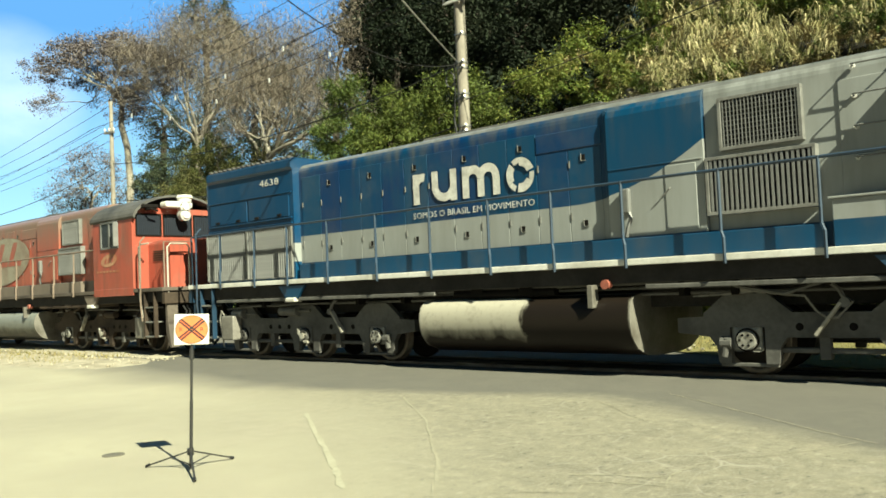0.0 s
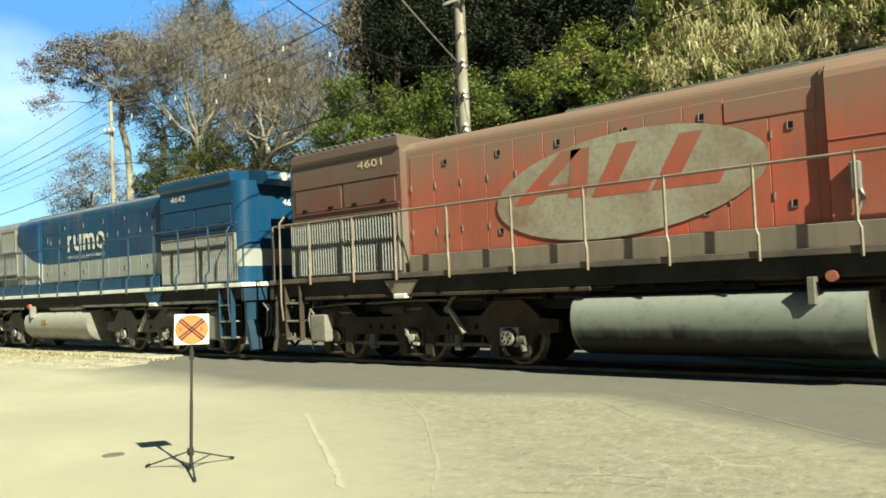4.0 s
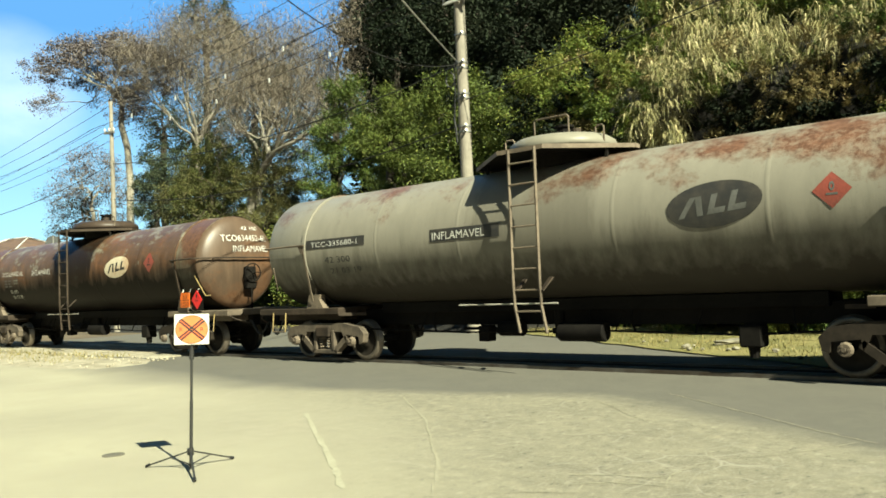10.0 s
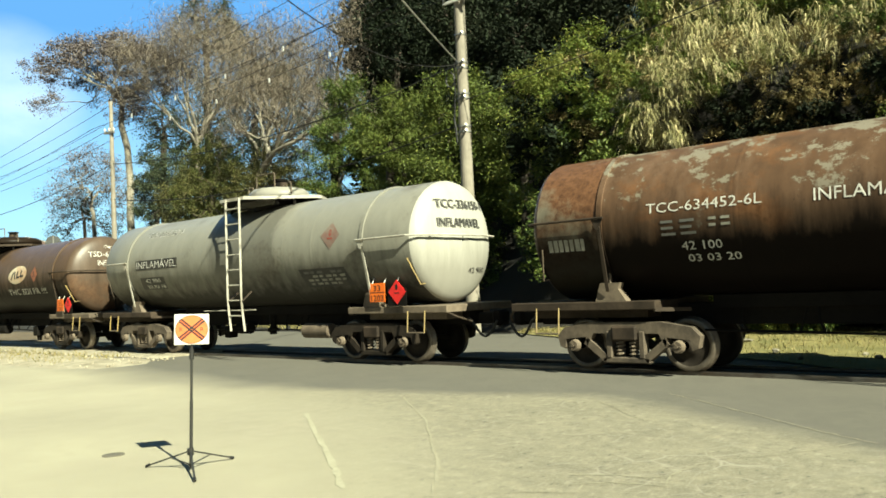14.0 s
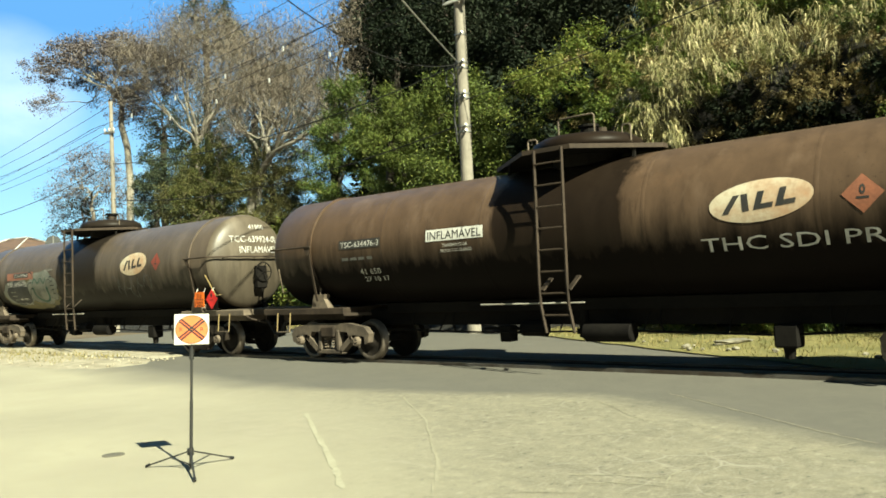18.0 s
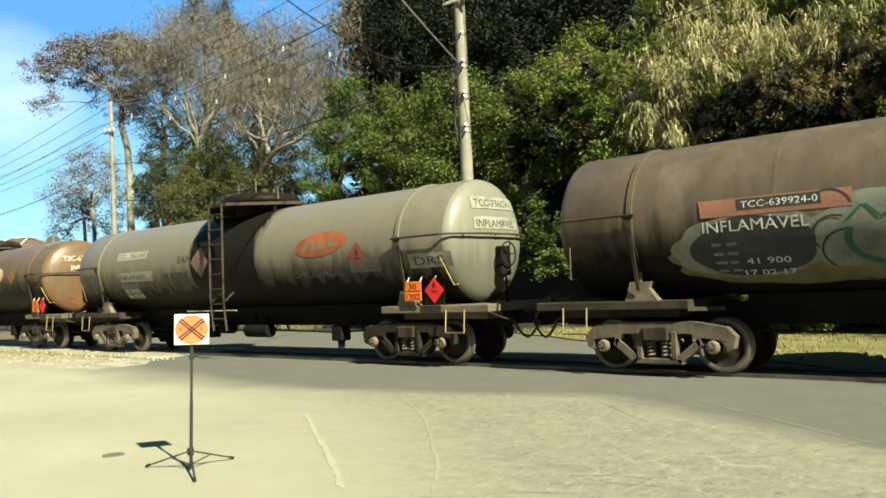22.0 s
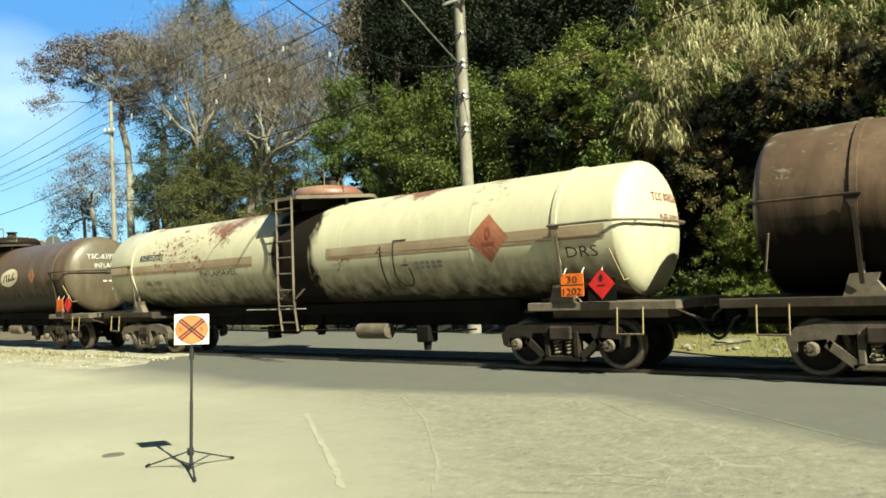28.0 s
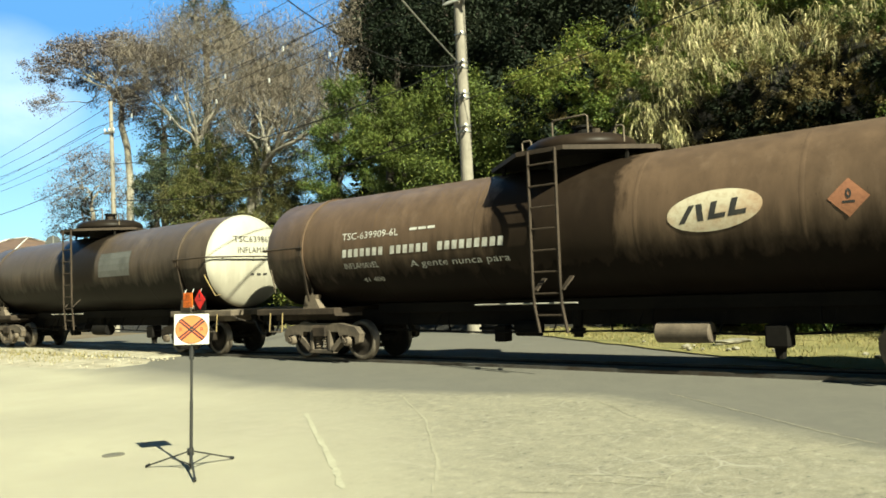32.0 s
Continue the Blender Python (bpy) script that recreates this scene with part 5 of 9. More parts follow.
    side = lambda u, a: (u, -(r + 0.006) * math.cos((a - cz) / r), cz + (r + 0.006) * math.sin((a - cz) / r))

    def end(y, z):
        p = min(math.hypot(y, z - cz) / r, 0.999)
        return (xf + 0.04 + bulge * math.sqrt(1 - p * p) + 0.012, y, z)
    return w, side, end, f, q, xf, xr


def hazard_plates(w, f, codes):
    """The orange number plate and the red diamond that hang over the end deck."""
    x0, y = f - 2.0, -1.10
    bm = bmesh.new()
    box(bm, x0, x0 + 0.44, y - 0.012, y, 1.24, 1.62, 0.004)
    plate = part("hazard_plate", bm, orange_plate, w, "orange hazard number plate")
    flat = lambda u, v: (u, y - 0.017, v)
    bm = bmesh.new()
    box(bm, x0 + 0.0, x0 + 0.44, y - 0.016, y - 0.0125, 1.425, 1.44)
    part("divider", bm, black_paint, plate)
    for txt, zz in zip(codes, (1.465, 1.265)):
        s = letters(txt, 0.12, 0.05 + 0.075 * len(txt))
        mark("number_code", moved(s, x0 + 0.22 - s[0][:, 0].max() / 2, zz), flat, black_paint, plate)
    bm = bmesh.new()
    for xx in (x0 + 0.05, x0 + 0.39, x0 + 0.75):
        tube(bm, [(xx, y + 0.01, 1.60), (xx + 0.03, y + 0.06, 1.72)], 0.012)
    part("plate_hook", bm, white_paint, w)
    bm = bmesh.new()
    extrude_xz(bm, [(x0 + 0.53, 1.43), (x0 + 0.77, 1.185), (x0 + 1.01, 1.43), (x0 + 0.77, 1.675)], y - 0.012, y)
    d = part("hazard_diamond", bm, red_plate, w, "red diamond hazard plate")
    mark("flame", joined(disc(x0 + 0.77, 1.53, 0.035, 0.06, rings=2), sheet(x0 + 0.70, 1.40, x0 + 0.84, 1.42, 2, 1)), flat, black_paint, d)
    bm = bmesh.new()
    box(bm, x0 + 0.50, x0 + 1.02, y + 0.004, y + 0.014, 1.15, 1.52, 0.003)
    part("plate_backing", bm, steel_dark, w)


def hand_brake(w, end, cz, r, y=0.14):
    bm = bmesh.new()
    p = Vector(end(y, cz - 0.30)) + Vector((0.12, 0, 0))
    v = 14
    for i in range(v):
        a, b = 2 * math.pi * i / v, 2 * math.pi * (i + 1) / v
        rod(bm, p + Vector((0.08, 0.24 * math.cos(a), 0.24 * math.sin(a))), p + Vector((0.08, 0.24 * math.cos(b), 0.24 * math.sin(b))), 0.016, seg=5)
    for i in range(5):
        a = 2 * math.pi * i / 5
        rod(bm, p + Vector((0.06, 0, 0)), p + Vector((0.08, 0.24 * math.cos(a), 0.24 * math.sin(a))), 0.012, seg=5)
    wheel = part("hand_brake_wheel", bm, steel_dark, w)
    bm = bmesh.new()
    box(bm, p.x - 0.12, p.x + 0.04, p.y - 0.16, p.y + 0.14, p.z - 0.42, p.z + 0.16, 0.02)
    rod(bm, (p.x, p.y, p.z - 0.4), (p.x, p.y, 1.1), 0.02, seg=6)
    part("brake_housing", bm, steel_dark, wheel)


white_mark = surface("faded_white_lettering", (0.576, 0.568, 0.528), (0.336, 0.32, 0.288), 0.6, big=4, small=30)
black_mark = surface("faded_black_lettering", (0.0186, 0.0186, 0.0186), (0.0434, 0.0372, 0.031), 0.6, big=4, small=30)
cream_mark = surface("stained_cream_oval", (0.52, 0.465, 0.345), (0.38, 0.19, 0.09), 0.6, big=0.9, small=12)
faded_red = surface("faded_red_mark", (0.2232, 0.0465, 0.031), (0.1488, 0.0434, 0.031), 0.6, big=3)
orange_mark = surface("orange_oval_paint", (0.31, 0.0806, 0.0279), (0.1612, 0.0496, 0.0248), 0.6, big=2)
dusty_grey = surface("dusty_grey_lettering", (0.24, 0.235, 0.20), (0.13, 0.125, 0.105), 0.6, big=5)
dusty_plate = surface("dusty_label_paint", (0.27, 0.26, 0.22), (0.15, 0.135, 0.105), 0.6, big=3)
grey_patch = surface("grey_paint_patch", (0.1054, 0.1054, 0.0992), (0.0682, 0.0682, 0.062), 0.6, big=2)


def oval_logo(w, side, cu, cv, ru, rv, ground, bars):
    """An oval shield with slanted strokes shaped as three letters; the shield leans a little."""
    v, f = disc(cu, cv, ru, rv, seg=32, rings=6)
    tilt = math.radians(5.0)

    def turned(lay):
        return lambda u, a: lay(cu + (u - cu) * math.cos(tilt) - (a - cv) * math.sin(tilt), cv + (u - cu) * math.sin(tilt) + (a - cv) * math.cos(tilt))
    o = mark("oval_shield", (v, f), turned(side), ground, w)
    lift = turned(lambda u, a: tuple(Vector(side(u, a)) + Vector((0, -0.003, 0.0))))
    for k in (-1, 0, 1):
        x = cu + k * ru * 0.42 - ru * 0.14
        lo, hi = cv - rv * 0.42, cv + rv * 0.42
        if k > -1:
            sh = joined(sheet(x, lo, x + ru * 0.13, hi, 2, 4, 0.35), sheet(x + ru * 0.13, lo, x + ru * 0.36, lo + rv * 0.24, 3, 2, 0.35))
        else:
            sh = joined(sheet(x - ru * 0.20, lo, x - ru * 0.07, hi, 2, 4, 0.75), sheet(x + ru * 0.21, lo, x + ru * 0.34, hi, 2, 4, 0.0))
        mark("shield_stroke", sh, lift, bars, o)


def words(w, lay, text, u, v, h, width, material, name="lettering", label=""):
    return mark(name, moved(letters(text, h, width), u, v), lay, material, w, label)


def bars_row(w, lay, u, v, width, h, material, count=6, seed=1):
    """Writing too small or worn to read: plain bars."""
    rnd = random.Random(seed)
    x, sh = u, []
    for k in range(count):
        wd = width / count * rnd.uniform(0.55, 0.85)
        sh.append(sheet(x, v, x + wd, v + h, 2, 1))
        x += width / count
    mark("worn_lettering", joined(*sh), lay, material, w)


def flakes(w, lay, u0, u1, v0, v1, count, r0, r1, material, seed, name="flaked_paint", label=""):
    """Ragged flakes scattered thick in the middle of a patch and thin at its edge."""
    rng, done, shapes = np.random.default_rng(seed), [], []
    for _ in range(count * 12):
        a, b = np.clip(rng.normal(0, 0.42, 2), -1.2, 1.2)
        u, v, r = (u0 + u1 + a * (u1 - u0)) / 2, (v0 + v1 + b * (v1 - v0)) / 2, r0 + (r1 - r0) * rng.uniform() ** 2.5
        if len(done) < count and all((u - x) ** 2 + (v - y) ** 2 > (1.15 * (r + q)) ** 2 for x, y, q in done):
            done.append((u, v, r))
            c, f = disc(u, v, r * rng.uniform(0.8, 1.6), r * rng.uniform(0.6, 1.1), seg=11, rings=1)
            k = rng.uniform(0.45, 1.15, 12)[np.arange(len(c)) % 12][:, None]
            shapes.append((np.array([u, v]) + (c - np.array([u, v])) * k, f))
    tagged(mark(name, joined(*shapes), lay, material, w, label), kind="stuff")


def flame_diamond(w, side, cu, cv, h, ground, ink):
    d = mark("flame_diamond", diamond(cu, cv, h), side, ground, w)
    lift = lambda u, a: tuple(Vector(side(u, a)) + Vector((0, -0.003, 0.0)))
    mark("flame", joined(disc(cu, cv + h * 0.2, h * 0.14, h * 0.26, r0=0.45, rings=2), sheet(cu - h * 0.3, cv - h * 0.28, cu + h * 0.3, cv - h * 0.16, 3, 1)), lift, ink, d)


# ---- locomotives ----
def livery(name, zones, dirt=0.35, fresh=None, grime=None):
    """Body paint in zones: (limits, colour, where it begins along x), laid over one another, with dust and streaks on top.
    fresh: the colour of panels whose paint has kept; grime: colour, height and depth of the soot that has run down from the roof."""
    m, n, l, b = nodes_of(name)
    tc = n.new("ShaderNodeTexCoord")
    sep = n.new("ShaderNodeSeparateXYZ")
    l.new(tc.outputs["Object"], sep.inputs[0])
    c = zones[0]
    if fresh:
        info = n.new("ShaderNodeObjectInfo")
        kept = n.new("ShaderNodeMath"); kept.operation = "MULTIPLY"
        l.new(ramp(n, l, info.outputs["Random"], 0.50, 0.80), kept.inputs[0])
        l.new(ramp(n, l, noise_node(n, l, 0.9, 5, 0.6), 0.38, 0.56), kept.inputs[1])
        c = mix(n, l, kept.outputs[0], c, fresh)
    for ax, bx, az, lo, col, *begin in zones[1:]:
        # a zone lies where ax * x + bx * x * x + az * z > lo
        x2 = n.new("ShaderNodeMath"); x2.operation = "MULTIPLY_ADD"; x2.inputs[1].default_value = bx; x2.inputs[2].default_value = ax
        l.new(sep.outputs["X"], x2.inputs[0])
        q = n.new("ShaderNodeMath"); q.operation = "MULTIPLY"
        l.new(x2.outputs[0], q.inputs[0]); l.new(sep.outputs["X"], q.inputs[1])
        s = n.new("ShaderNodeMath"); s.operation = "MULTIPLY_ADD"; s.inputs[1].default_value = az
        l.new(sep.outputs["Z"], s.inputs[0]); l.new(q.outputs[0], s.inputs[2])
        mask = ramp(n, l, s.outputs[0], lo - 0.004, lo + 0.004)
        if begin:
            both = n.new("ShaderNodeMath"); both.operation = "MULTIPLY"
            l.new(mask, both.inputs[0]); l.new(ramp(n, l, sep.outputs["X"], begin[0] - 0.004, begin[0] + 0.004), both.inputs[1])
            mask = both.outputs[0]
        c = mix(n, l, mask, c, col)
    streak = noise_node(n, l, 1.6, 6, 0.65, (2.4, 2.4, 0.35))
    blot = noise_node(n, l, 0.8, 7, 0.7)
    k = n.new("ShaderNodeMath"); k.operation = "MULTIPLY"; k.inputs[1].default_value = dirt
    l.new(ramp(n, l, streak, 0.42, 0.72), k.inputs[0])
    c = mix(n, l, k.outputs[0], c, (0.062, 0.0527, 0.0403))
    k2 = n.new("ShaderNodeMath"); k2.operation = "MULTIPLY"; k2.inputs[1].default_value = dirt * 0.8
    l.new(ramp(n, l, blot, 0.5, 0.75), k2.inputs[0])
    c = mix(n, l, k2.outputs[0], c, (0.1612, 0.1426, 0.1116))
    if grime:
        run = n.new("ShaderNodeMath"); run.operation = "MULTIPLY_ADD"; run.inputs[1].default_value = 1.3
        l.new(streak, run.inputs[0]); l.new(sep.outputs["Z"], run.inputs[2])
        k3 = n.new("ShaderNodeMath"); k3.operation = "MULTIPLY"; k3.inputs[1].default_value = 0.85
        l.new(ramp(n, l, run.outputs[0], grime[1] + 0.65 - grime[2], grime[1] + 0.65), k3.inputs[0])
        c = mix(n, l, k3.outputs[0], c, grime[0])
    l.new(c, b.inputs["Base Color"])
    b.inputs["Roughness"].default_value = 0.34
    b.inputs["Specular IOR Level"].default_value = 0.4
    bump(n, l, b, noise_node(n, l, 1.3, 3, 0.5), 0.15, 0.02)
    return m


def stained_tank(name, base, oil_shade, height, reach):
    """A pale fuel tank: glossy old paint, a lower part darkened for oily film and the curve's shade, and a wide oily
    run below the filler neck.
    """
    m, n, l, b = nodes_of(name)
    tc = n.new("ShaderNodeTexCoord")
    sep = n.new("ShaderNodeSeparateXYZ")
    l.new(tc.outputs["Object"], sep.inputs[0])
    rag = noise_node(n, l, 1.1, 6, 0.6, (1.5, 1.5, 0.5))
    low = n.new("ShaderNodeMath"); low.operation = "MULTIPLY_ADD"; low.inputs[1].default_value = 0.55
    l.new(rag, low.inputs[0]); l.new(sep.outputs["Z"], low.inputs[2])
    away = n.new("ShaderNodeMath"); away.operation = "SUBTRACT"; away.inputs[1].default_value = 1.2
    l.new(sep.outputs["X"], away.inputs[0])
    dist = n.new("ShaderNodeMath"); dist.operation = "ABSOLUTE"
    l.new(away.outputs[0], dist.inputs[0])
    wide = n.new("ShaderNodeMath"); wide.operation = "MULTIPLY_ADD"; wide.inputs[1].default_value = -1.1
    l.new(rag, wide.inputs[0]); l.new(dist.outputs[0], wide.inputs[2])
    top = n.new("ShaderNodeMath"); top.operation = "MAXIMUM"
    # the lower ramp paints the shade of the curve along with the film
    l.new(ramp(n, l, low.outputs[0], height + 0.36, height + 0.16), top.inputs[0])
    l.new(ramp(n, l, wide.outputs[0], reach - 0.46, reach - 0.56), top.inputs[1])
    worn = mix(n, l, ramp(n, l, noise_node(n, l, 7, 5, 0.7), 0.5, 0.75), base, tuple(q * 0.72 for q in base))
    l.new(mix(n, l, top.outputs[0], worn, oil_shade), b.inputs["Base Color"])
    b.inputs["Roughness"].default_value = 0.42
    b.inputs["Specular IOR Level"].default_value = 0.2
    bump(n, l, b, noise_node(n, l, 1.6, 3, 0.5), 0.12, 0.02)
    return m


grille_rim = surface("dusty_grille_rim", (0.17, 0.17, 0.16), (0.09, 0.088, 0.08), 0.5)
loco_grey = surface("bogie_grey_paint", (0.0961, 0.093, 0.08556), (0.0372, 0.03534, 0.03224), 0.7)
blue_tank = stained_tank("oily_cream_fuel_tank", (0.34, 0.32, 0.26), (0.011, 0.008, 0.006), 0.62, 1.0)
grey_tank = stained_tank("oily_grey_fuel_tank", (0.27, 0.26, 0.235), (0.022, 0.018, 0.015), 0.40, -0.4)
shaded_tank = stained_tank("sooty_fuel_tank", (0.17, 0.18, 0.165), (0.014, 0.014, 0.012), 0.66, -1.0)
loco_tank = surface("fuel_tank_grey", (0.186, 0.1767, 0.155), (0.062, 0.05456, 0.0434), 0.4, big=0.9)
cab_trim = surface("grey_window_trim", (0.27, 0.27, 0.25), (0.17, 0.165, 0.15), 0.5)
slat_paint = surface("grille_slat_paint", (0.155, 0.158, 0.155), (0.085, 0.085, 0.08), 0.5)
roof_pale = surface("pale_cab_roof", (0.255, 0.25, 0.222), (0.18, 0.172, 0.15), 0.6)
# a darker blue than the cab, for the short nose
navy = surface("navy_nose_paint", (0.00372, 0.00992, 0.0434), (0.00496, 0.0124, 0.031), 0.45)
roof_grime = surface("sooty_roof", (0.0806, 0.0775, 0.0713), (0.031, 0.031, 0.02976), 0.75)
lamp_glass = nodes_of("headlight_glass")[0]
lamp_glass.node_tree.nodes["Principled BSDF"].inputs["Base Color"].default_value = (0.75, 0.75, 0.72, 1)
lamp_glass.node_tree.nodes["Principled BSDF"].inputs["Roughness"].default_value = 0.12
lamp_glass.node_tree.nodes["Principled BSDF"].inputs["Metallic"].default_value = 0.6
red_lamp = surface("red_marker", (0.2976, 0.093, 0.0651), (0.186, 0.0558, 0.0372), 0.5)
hub_steel = surface("bare_steel_hub", (0.42, 0.41, 0.38), (0.20, 0.19, 0.17), 0.35, 0.5, big=5)
cylinder_grey = surface("dull_cylinder_grey", (0.115, 0.112, 0.104), (0.055, 0.053, 0.048), 0.6, big=3)
sill_grime = surface("dusty_dark_underframe", (0.030, 0.028, 0.026), (0.012, 0.011, 0.010), 0.8, gloss=0.2)
box_pale = surface("pale_axle_box_paint", (0.24, 0.235, 0.21), (0.11, 0.105, 0.09), 0.55, big=4)


def loco_bogie(parent, x, hub_paints, tint):
    """A three-axle bogie; o tells which way its outer end lies."""
    o = 1 if x > 0 else -1
    axles = (-2.28, 0.0, 2.28)

    def beam(bm):
        box(bm, -1.35, -0.95, -0.9, 0.9, 0.62, 0.86, 0.02)

    def side_plate(s):
        def build(bm):
            upper = [(-3.33, 0.64), (-3.33, 0.86), (-2.92, 0.88)]
            lower = []
            for ax in axles:
                upper += [(ax - 0.64, 0.93), (ax - 0.34, 1.18), (ax - 0.26, 1.21), (ax + 0.26, 1.21), (ax + 0.34, 1.18), (ax + 0.64, 0.93)]
                lower += [(ax - 0.56, 0.58), (ax - 0.46, 0.44), (ax - 0.43, 0.20), (ax - 0.25, 0.20), (ax - 0.25, 0.72), (ax + 0.25, 0.72), (ax + 0.25, 0.20), (ax + 0.43, 0.20), (ax + 0.46, 0.44), (ax + 0.56, 0.58)]
            upper += [(2.92, 0.88), (3.33, 0.86), (3.33, 0.64)]
            extrude_xz(bm, upper + lower[::-1], s * 0.86, s * 0.98)
            for ax in axles:
                box(bm, ax - 0.42, ax + 0.42, s * 0.88, s * 0.95, 0.15, 0.205, 0.01)
        return build
    bogie = cached("loco_bogie_beam_" + tint.name, beam, tint, parent, "bogie", "heavy three-axle cast bogie")
    bogie.location.x = x
    ob = cached("loco_bogie_beam_" + tint.name, beam, tint, bogie, "cross_beam")
    ob.location.x = 2.3
    dim = tint if tint is steel_brown else cylinder_grey
    for s in (-1, 1):
        face = lambda xx, z, y=0.94: pose(xx, s * y, z, 0, 0, 0 if s < 0 else 180)
        cached("loco_bogie_side_%s_%d" % (tint.name, s), side_plate(s), tint, bogie, "side_frame")
        for xx in (-1.14, 1.14):
            ob = cached("brake_beam_%d" % s, lambda b: box(b, -0.70, 0.70, s * 0.80, s * 0.92, 0.36, 0.43, 0.01), tint, bogie, "brake_beam")
            ob.location.x = xx
            ob = cached("brake_hanger_%d" % s, lambda b: box(b, -0.07, 0.07, s * 0.82, s * 0.96, 0.28, 0.60, 0.01), tint, bogie, "brake_hanger")
            ob.location.x = xx - 0.1
        for k, xx in enumerate(axles):
            shell = box_pale if hub_paints[k] else tint
            ob = cached("loco_axle_box_" + shell.name, lambda b: box(b, -0.22, 0.22, -0.05, 0.0, -0.17, 0.20, 0.05, 2), shell, bogie, "axle_box")
            ob.matrix_basis = face(xx, 0.54)
            mt = hub_paints[k] or tint
            ob = cached("loco_hub_ring", lambda b: rod(b, (0, -0.05, 0), (0, -0.07, 0), 0.175, 0.17, seg=20), steel_dark, bogie, "hub_ring")
            ob.matrix_basis = face(xx, 0.54)
            ob = cached("loco_hub_cap_" + mt.name, lambda b: rod(b, (0, -0.06, 0), (0, -0.13, 0), 0.15, 0.13, seg=20), mt, bogie, "hub_cap")
            ob.matrix_basis = face(xx, 0.54)
            for a in range(6):
                ob = cached("loco_hub_bolt", lambda b: rod(b, (0.085, -0.13, 0), (0.085, -0.145, 0), 0.02, seg=6), steel_dark, bogie, "hub_bolt")
                ob.matrix_basis = face(xx, 0.54) @ Matrix.Rotation(a * math.pi / 3, 4, "Y")
        # speed probe and its bracket on the middle axle, a lever arm by the inner one
        cached("speed_probe_%d" % s, lambda b: (bar(b, (-0.16, s * 1.06, 0.70), (-0.05, s * 1.06, 0.42), 0.05, 0.05), bar(b, (-0.18, s * 1.06, 0.60), (0.12, s * 1.06, 0.56), 0.04, 0.05), rod(b, (0.0, s * 1.0, 0.53), (0.0, s * 1.10, 0.53), 0.07, seg=12), bar(b, (0.02, s * 1.06, 0.42), (0.16, s * 1.06, 0.40), 0.05, 0.05)), slat_white if tint is not steel_brown else box_pale, bogie, "speed_probe")
        cached("lever_arm_%d_%d" % (s, o), lambda b: (rod(b, (-o * 2.56, s * 1.02, 0.56), (-o * 2.62, s * 1.02, 0.30), 0.06, 0.05, seg=10), rod(b, (-o * 2.50, s * 1.0, 0.50), (-o * 2.66, s * 1.0, 0.50), 0.09, seg=10)), dim, bogie, "lever_arm")
        # dark discs on the uncut plate stand in for the shade in its holes
        for xx in (0.58, 0.92, 1.25, -0.86, -1.55):
            ob = cached("frame_hole_%d" % s, lambda b: rod(b, (0, s * 0.978, 0.73), (0, s * 0.986, 0.73), 0.055, seg=12), steel_dark, bogie, "frame_hole")
            ob.location.x = o * xx
        for xx, zz, mt, ln in ((2.20, 1.04, box_pale if tint is not steel_brown else tint, 0.44), (0.20, 1.09, dim, 0.60)):
            ob = cached("brake_cylinder_%s_%d_%.1f" % (mt.name, s, ln), lambda b: rod(b, (0, s * 1.02, 0), (o * ln, s * 1.02, 0), 0.10, seg=16), mt, bogie, "brake_cylinder") if o > 0 else cached("brake_cylinder_back_%s_%d_%.1f" % (mt.name, s, ln), lambda b: rod(b, (0, s * 1.02, 0), (-ln, s * 1.02, 0), 0.10, seg=16), mt, bogie, "brake_cylinder")
            ob.location = (o * xx, 0, zz)
            ob = cached("cylinder_flange_%s_%d" % (tint.name, s), lambda b: rod(b, (-0.02, s * 1.02, 0), (0.03, s * 1.02, 0), 0.12, seg=16), tint, bogie, "cylinder_flange")
            ob.location = (o * xx, 0, zz)
            ob = cached("push_rod_%d" % s, lambda b: rod(b, (-0.42, s * 1.02, 0), (0, s * 1.02, 0), 0.025, seg=8), dim, bogie, "push_rod")
            ob.location = (o * xx if o > 0 else o * xx + 0.42, 0, zz)
        cached("brake_lever_%d_%d" % (s, o), lambda b: bar(b, (-o * 0.98, s * 1.05, 1.06), (-o * 1.32, s * 1.05, 0.62), 0.10, 0.04), slat_white if tint is not steel_brown else dim, bogie, "brake_lever")
        cached("lever_head_%d_%d" % (s, o), lambda b: (rod(b, (-o * 0.93, s * 1.0, 1.06), (-o * 0.93, s * 1.09, 1.06), 0.07, seg=12), tube(b, [(-o * 0.93, s * 1.04, 1.10), (-o * 1.0, s * 1.04, 1.24), (-o * 1.12, s * 1.0, 1.34)], 0.035)), dim, bogie, "lever_head")
        for k in range(5):
            ob = cached("rubber_disc_%d" % s, lambda b: rod(b, (0, s * 0.98, 0), (0, s * 0.98, 0.030), 0.10, seg=14), loco_tank if k % 2 else steel_dark, bogie, "bellows_ring") if k % 2 else cached("dark_disc_%d" % s, lambda b: rod(b, (0, s * 0.98, 0), (0, s * 0.98, 0.034), 0.085, seg=14), steel_dark, bogie, "bellows_ring")
            ob.location = (-o * 1.14, 0, 1.30 + k * 0.034)
        cached("air_pipe_%d_%d" % (s, o), lambda b: tube(b, [(o * 2.9, s * 1.03, 1.16), (o * 1.9, s * 1.05, 1.22), (o * 0.9, s * 1.05, 1.22), (0, s * 1.04, 1.25), (-o * 0.9, s * 1.04, 1.24)], 0.020), dim, bogie, "air_pipe")
    for xx in axles:
        ob = new("wheelset", wheel_mesh(0.5))
        ob.parent = bogie
        ob.location = (xx, 0, 0.5)
        SPINNING.append((ob, (xx, 0, 0.5), 0.5, 1))
    return bogie


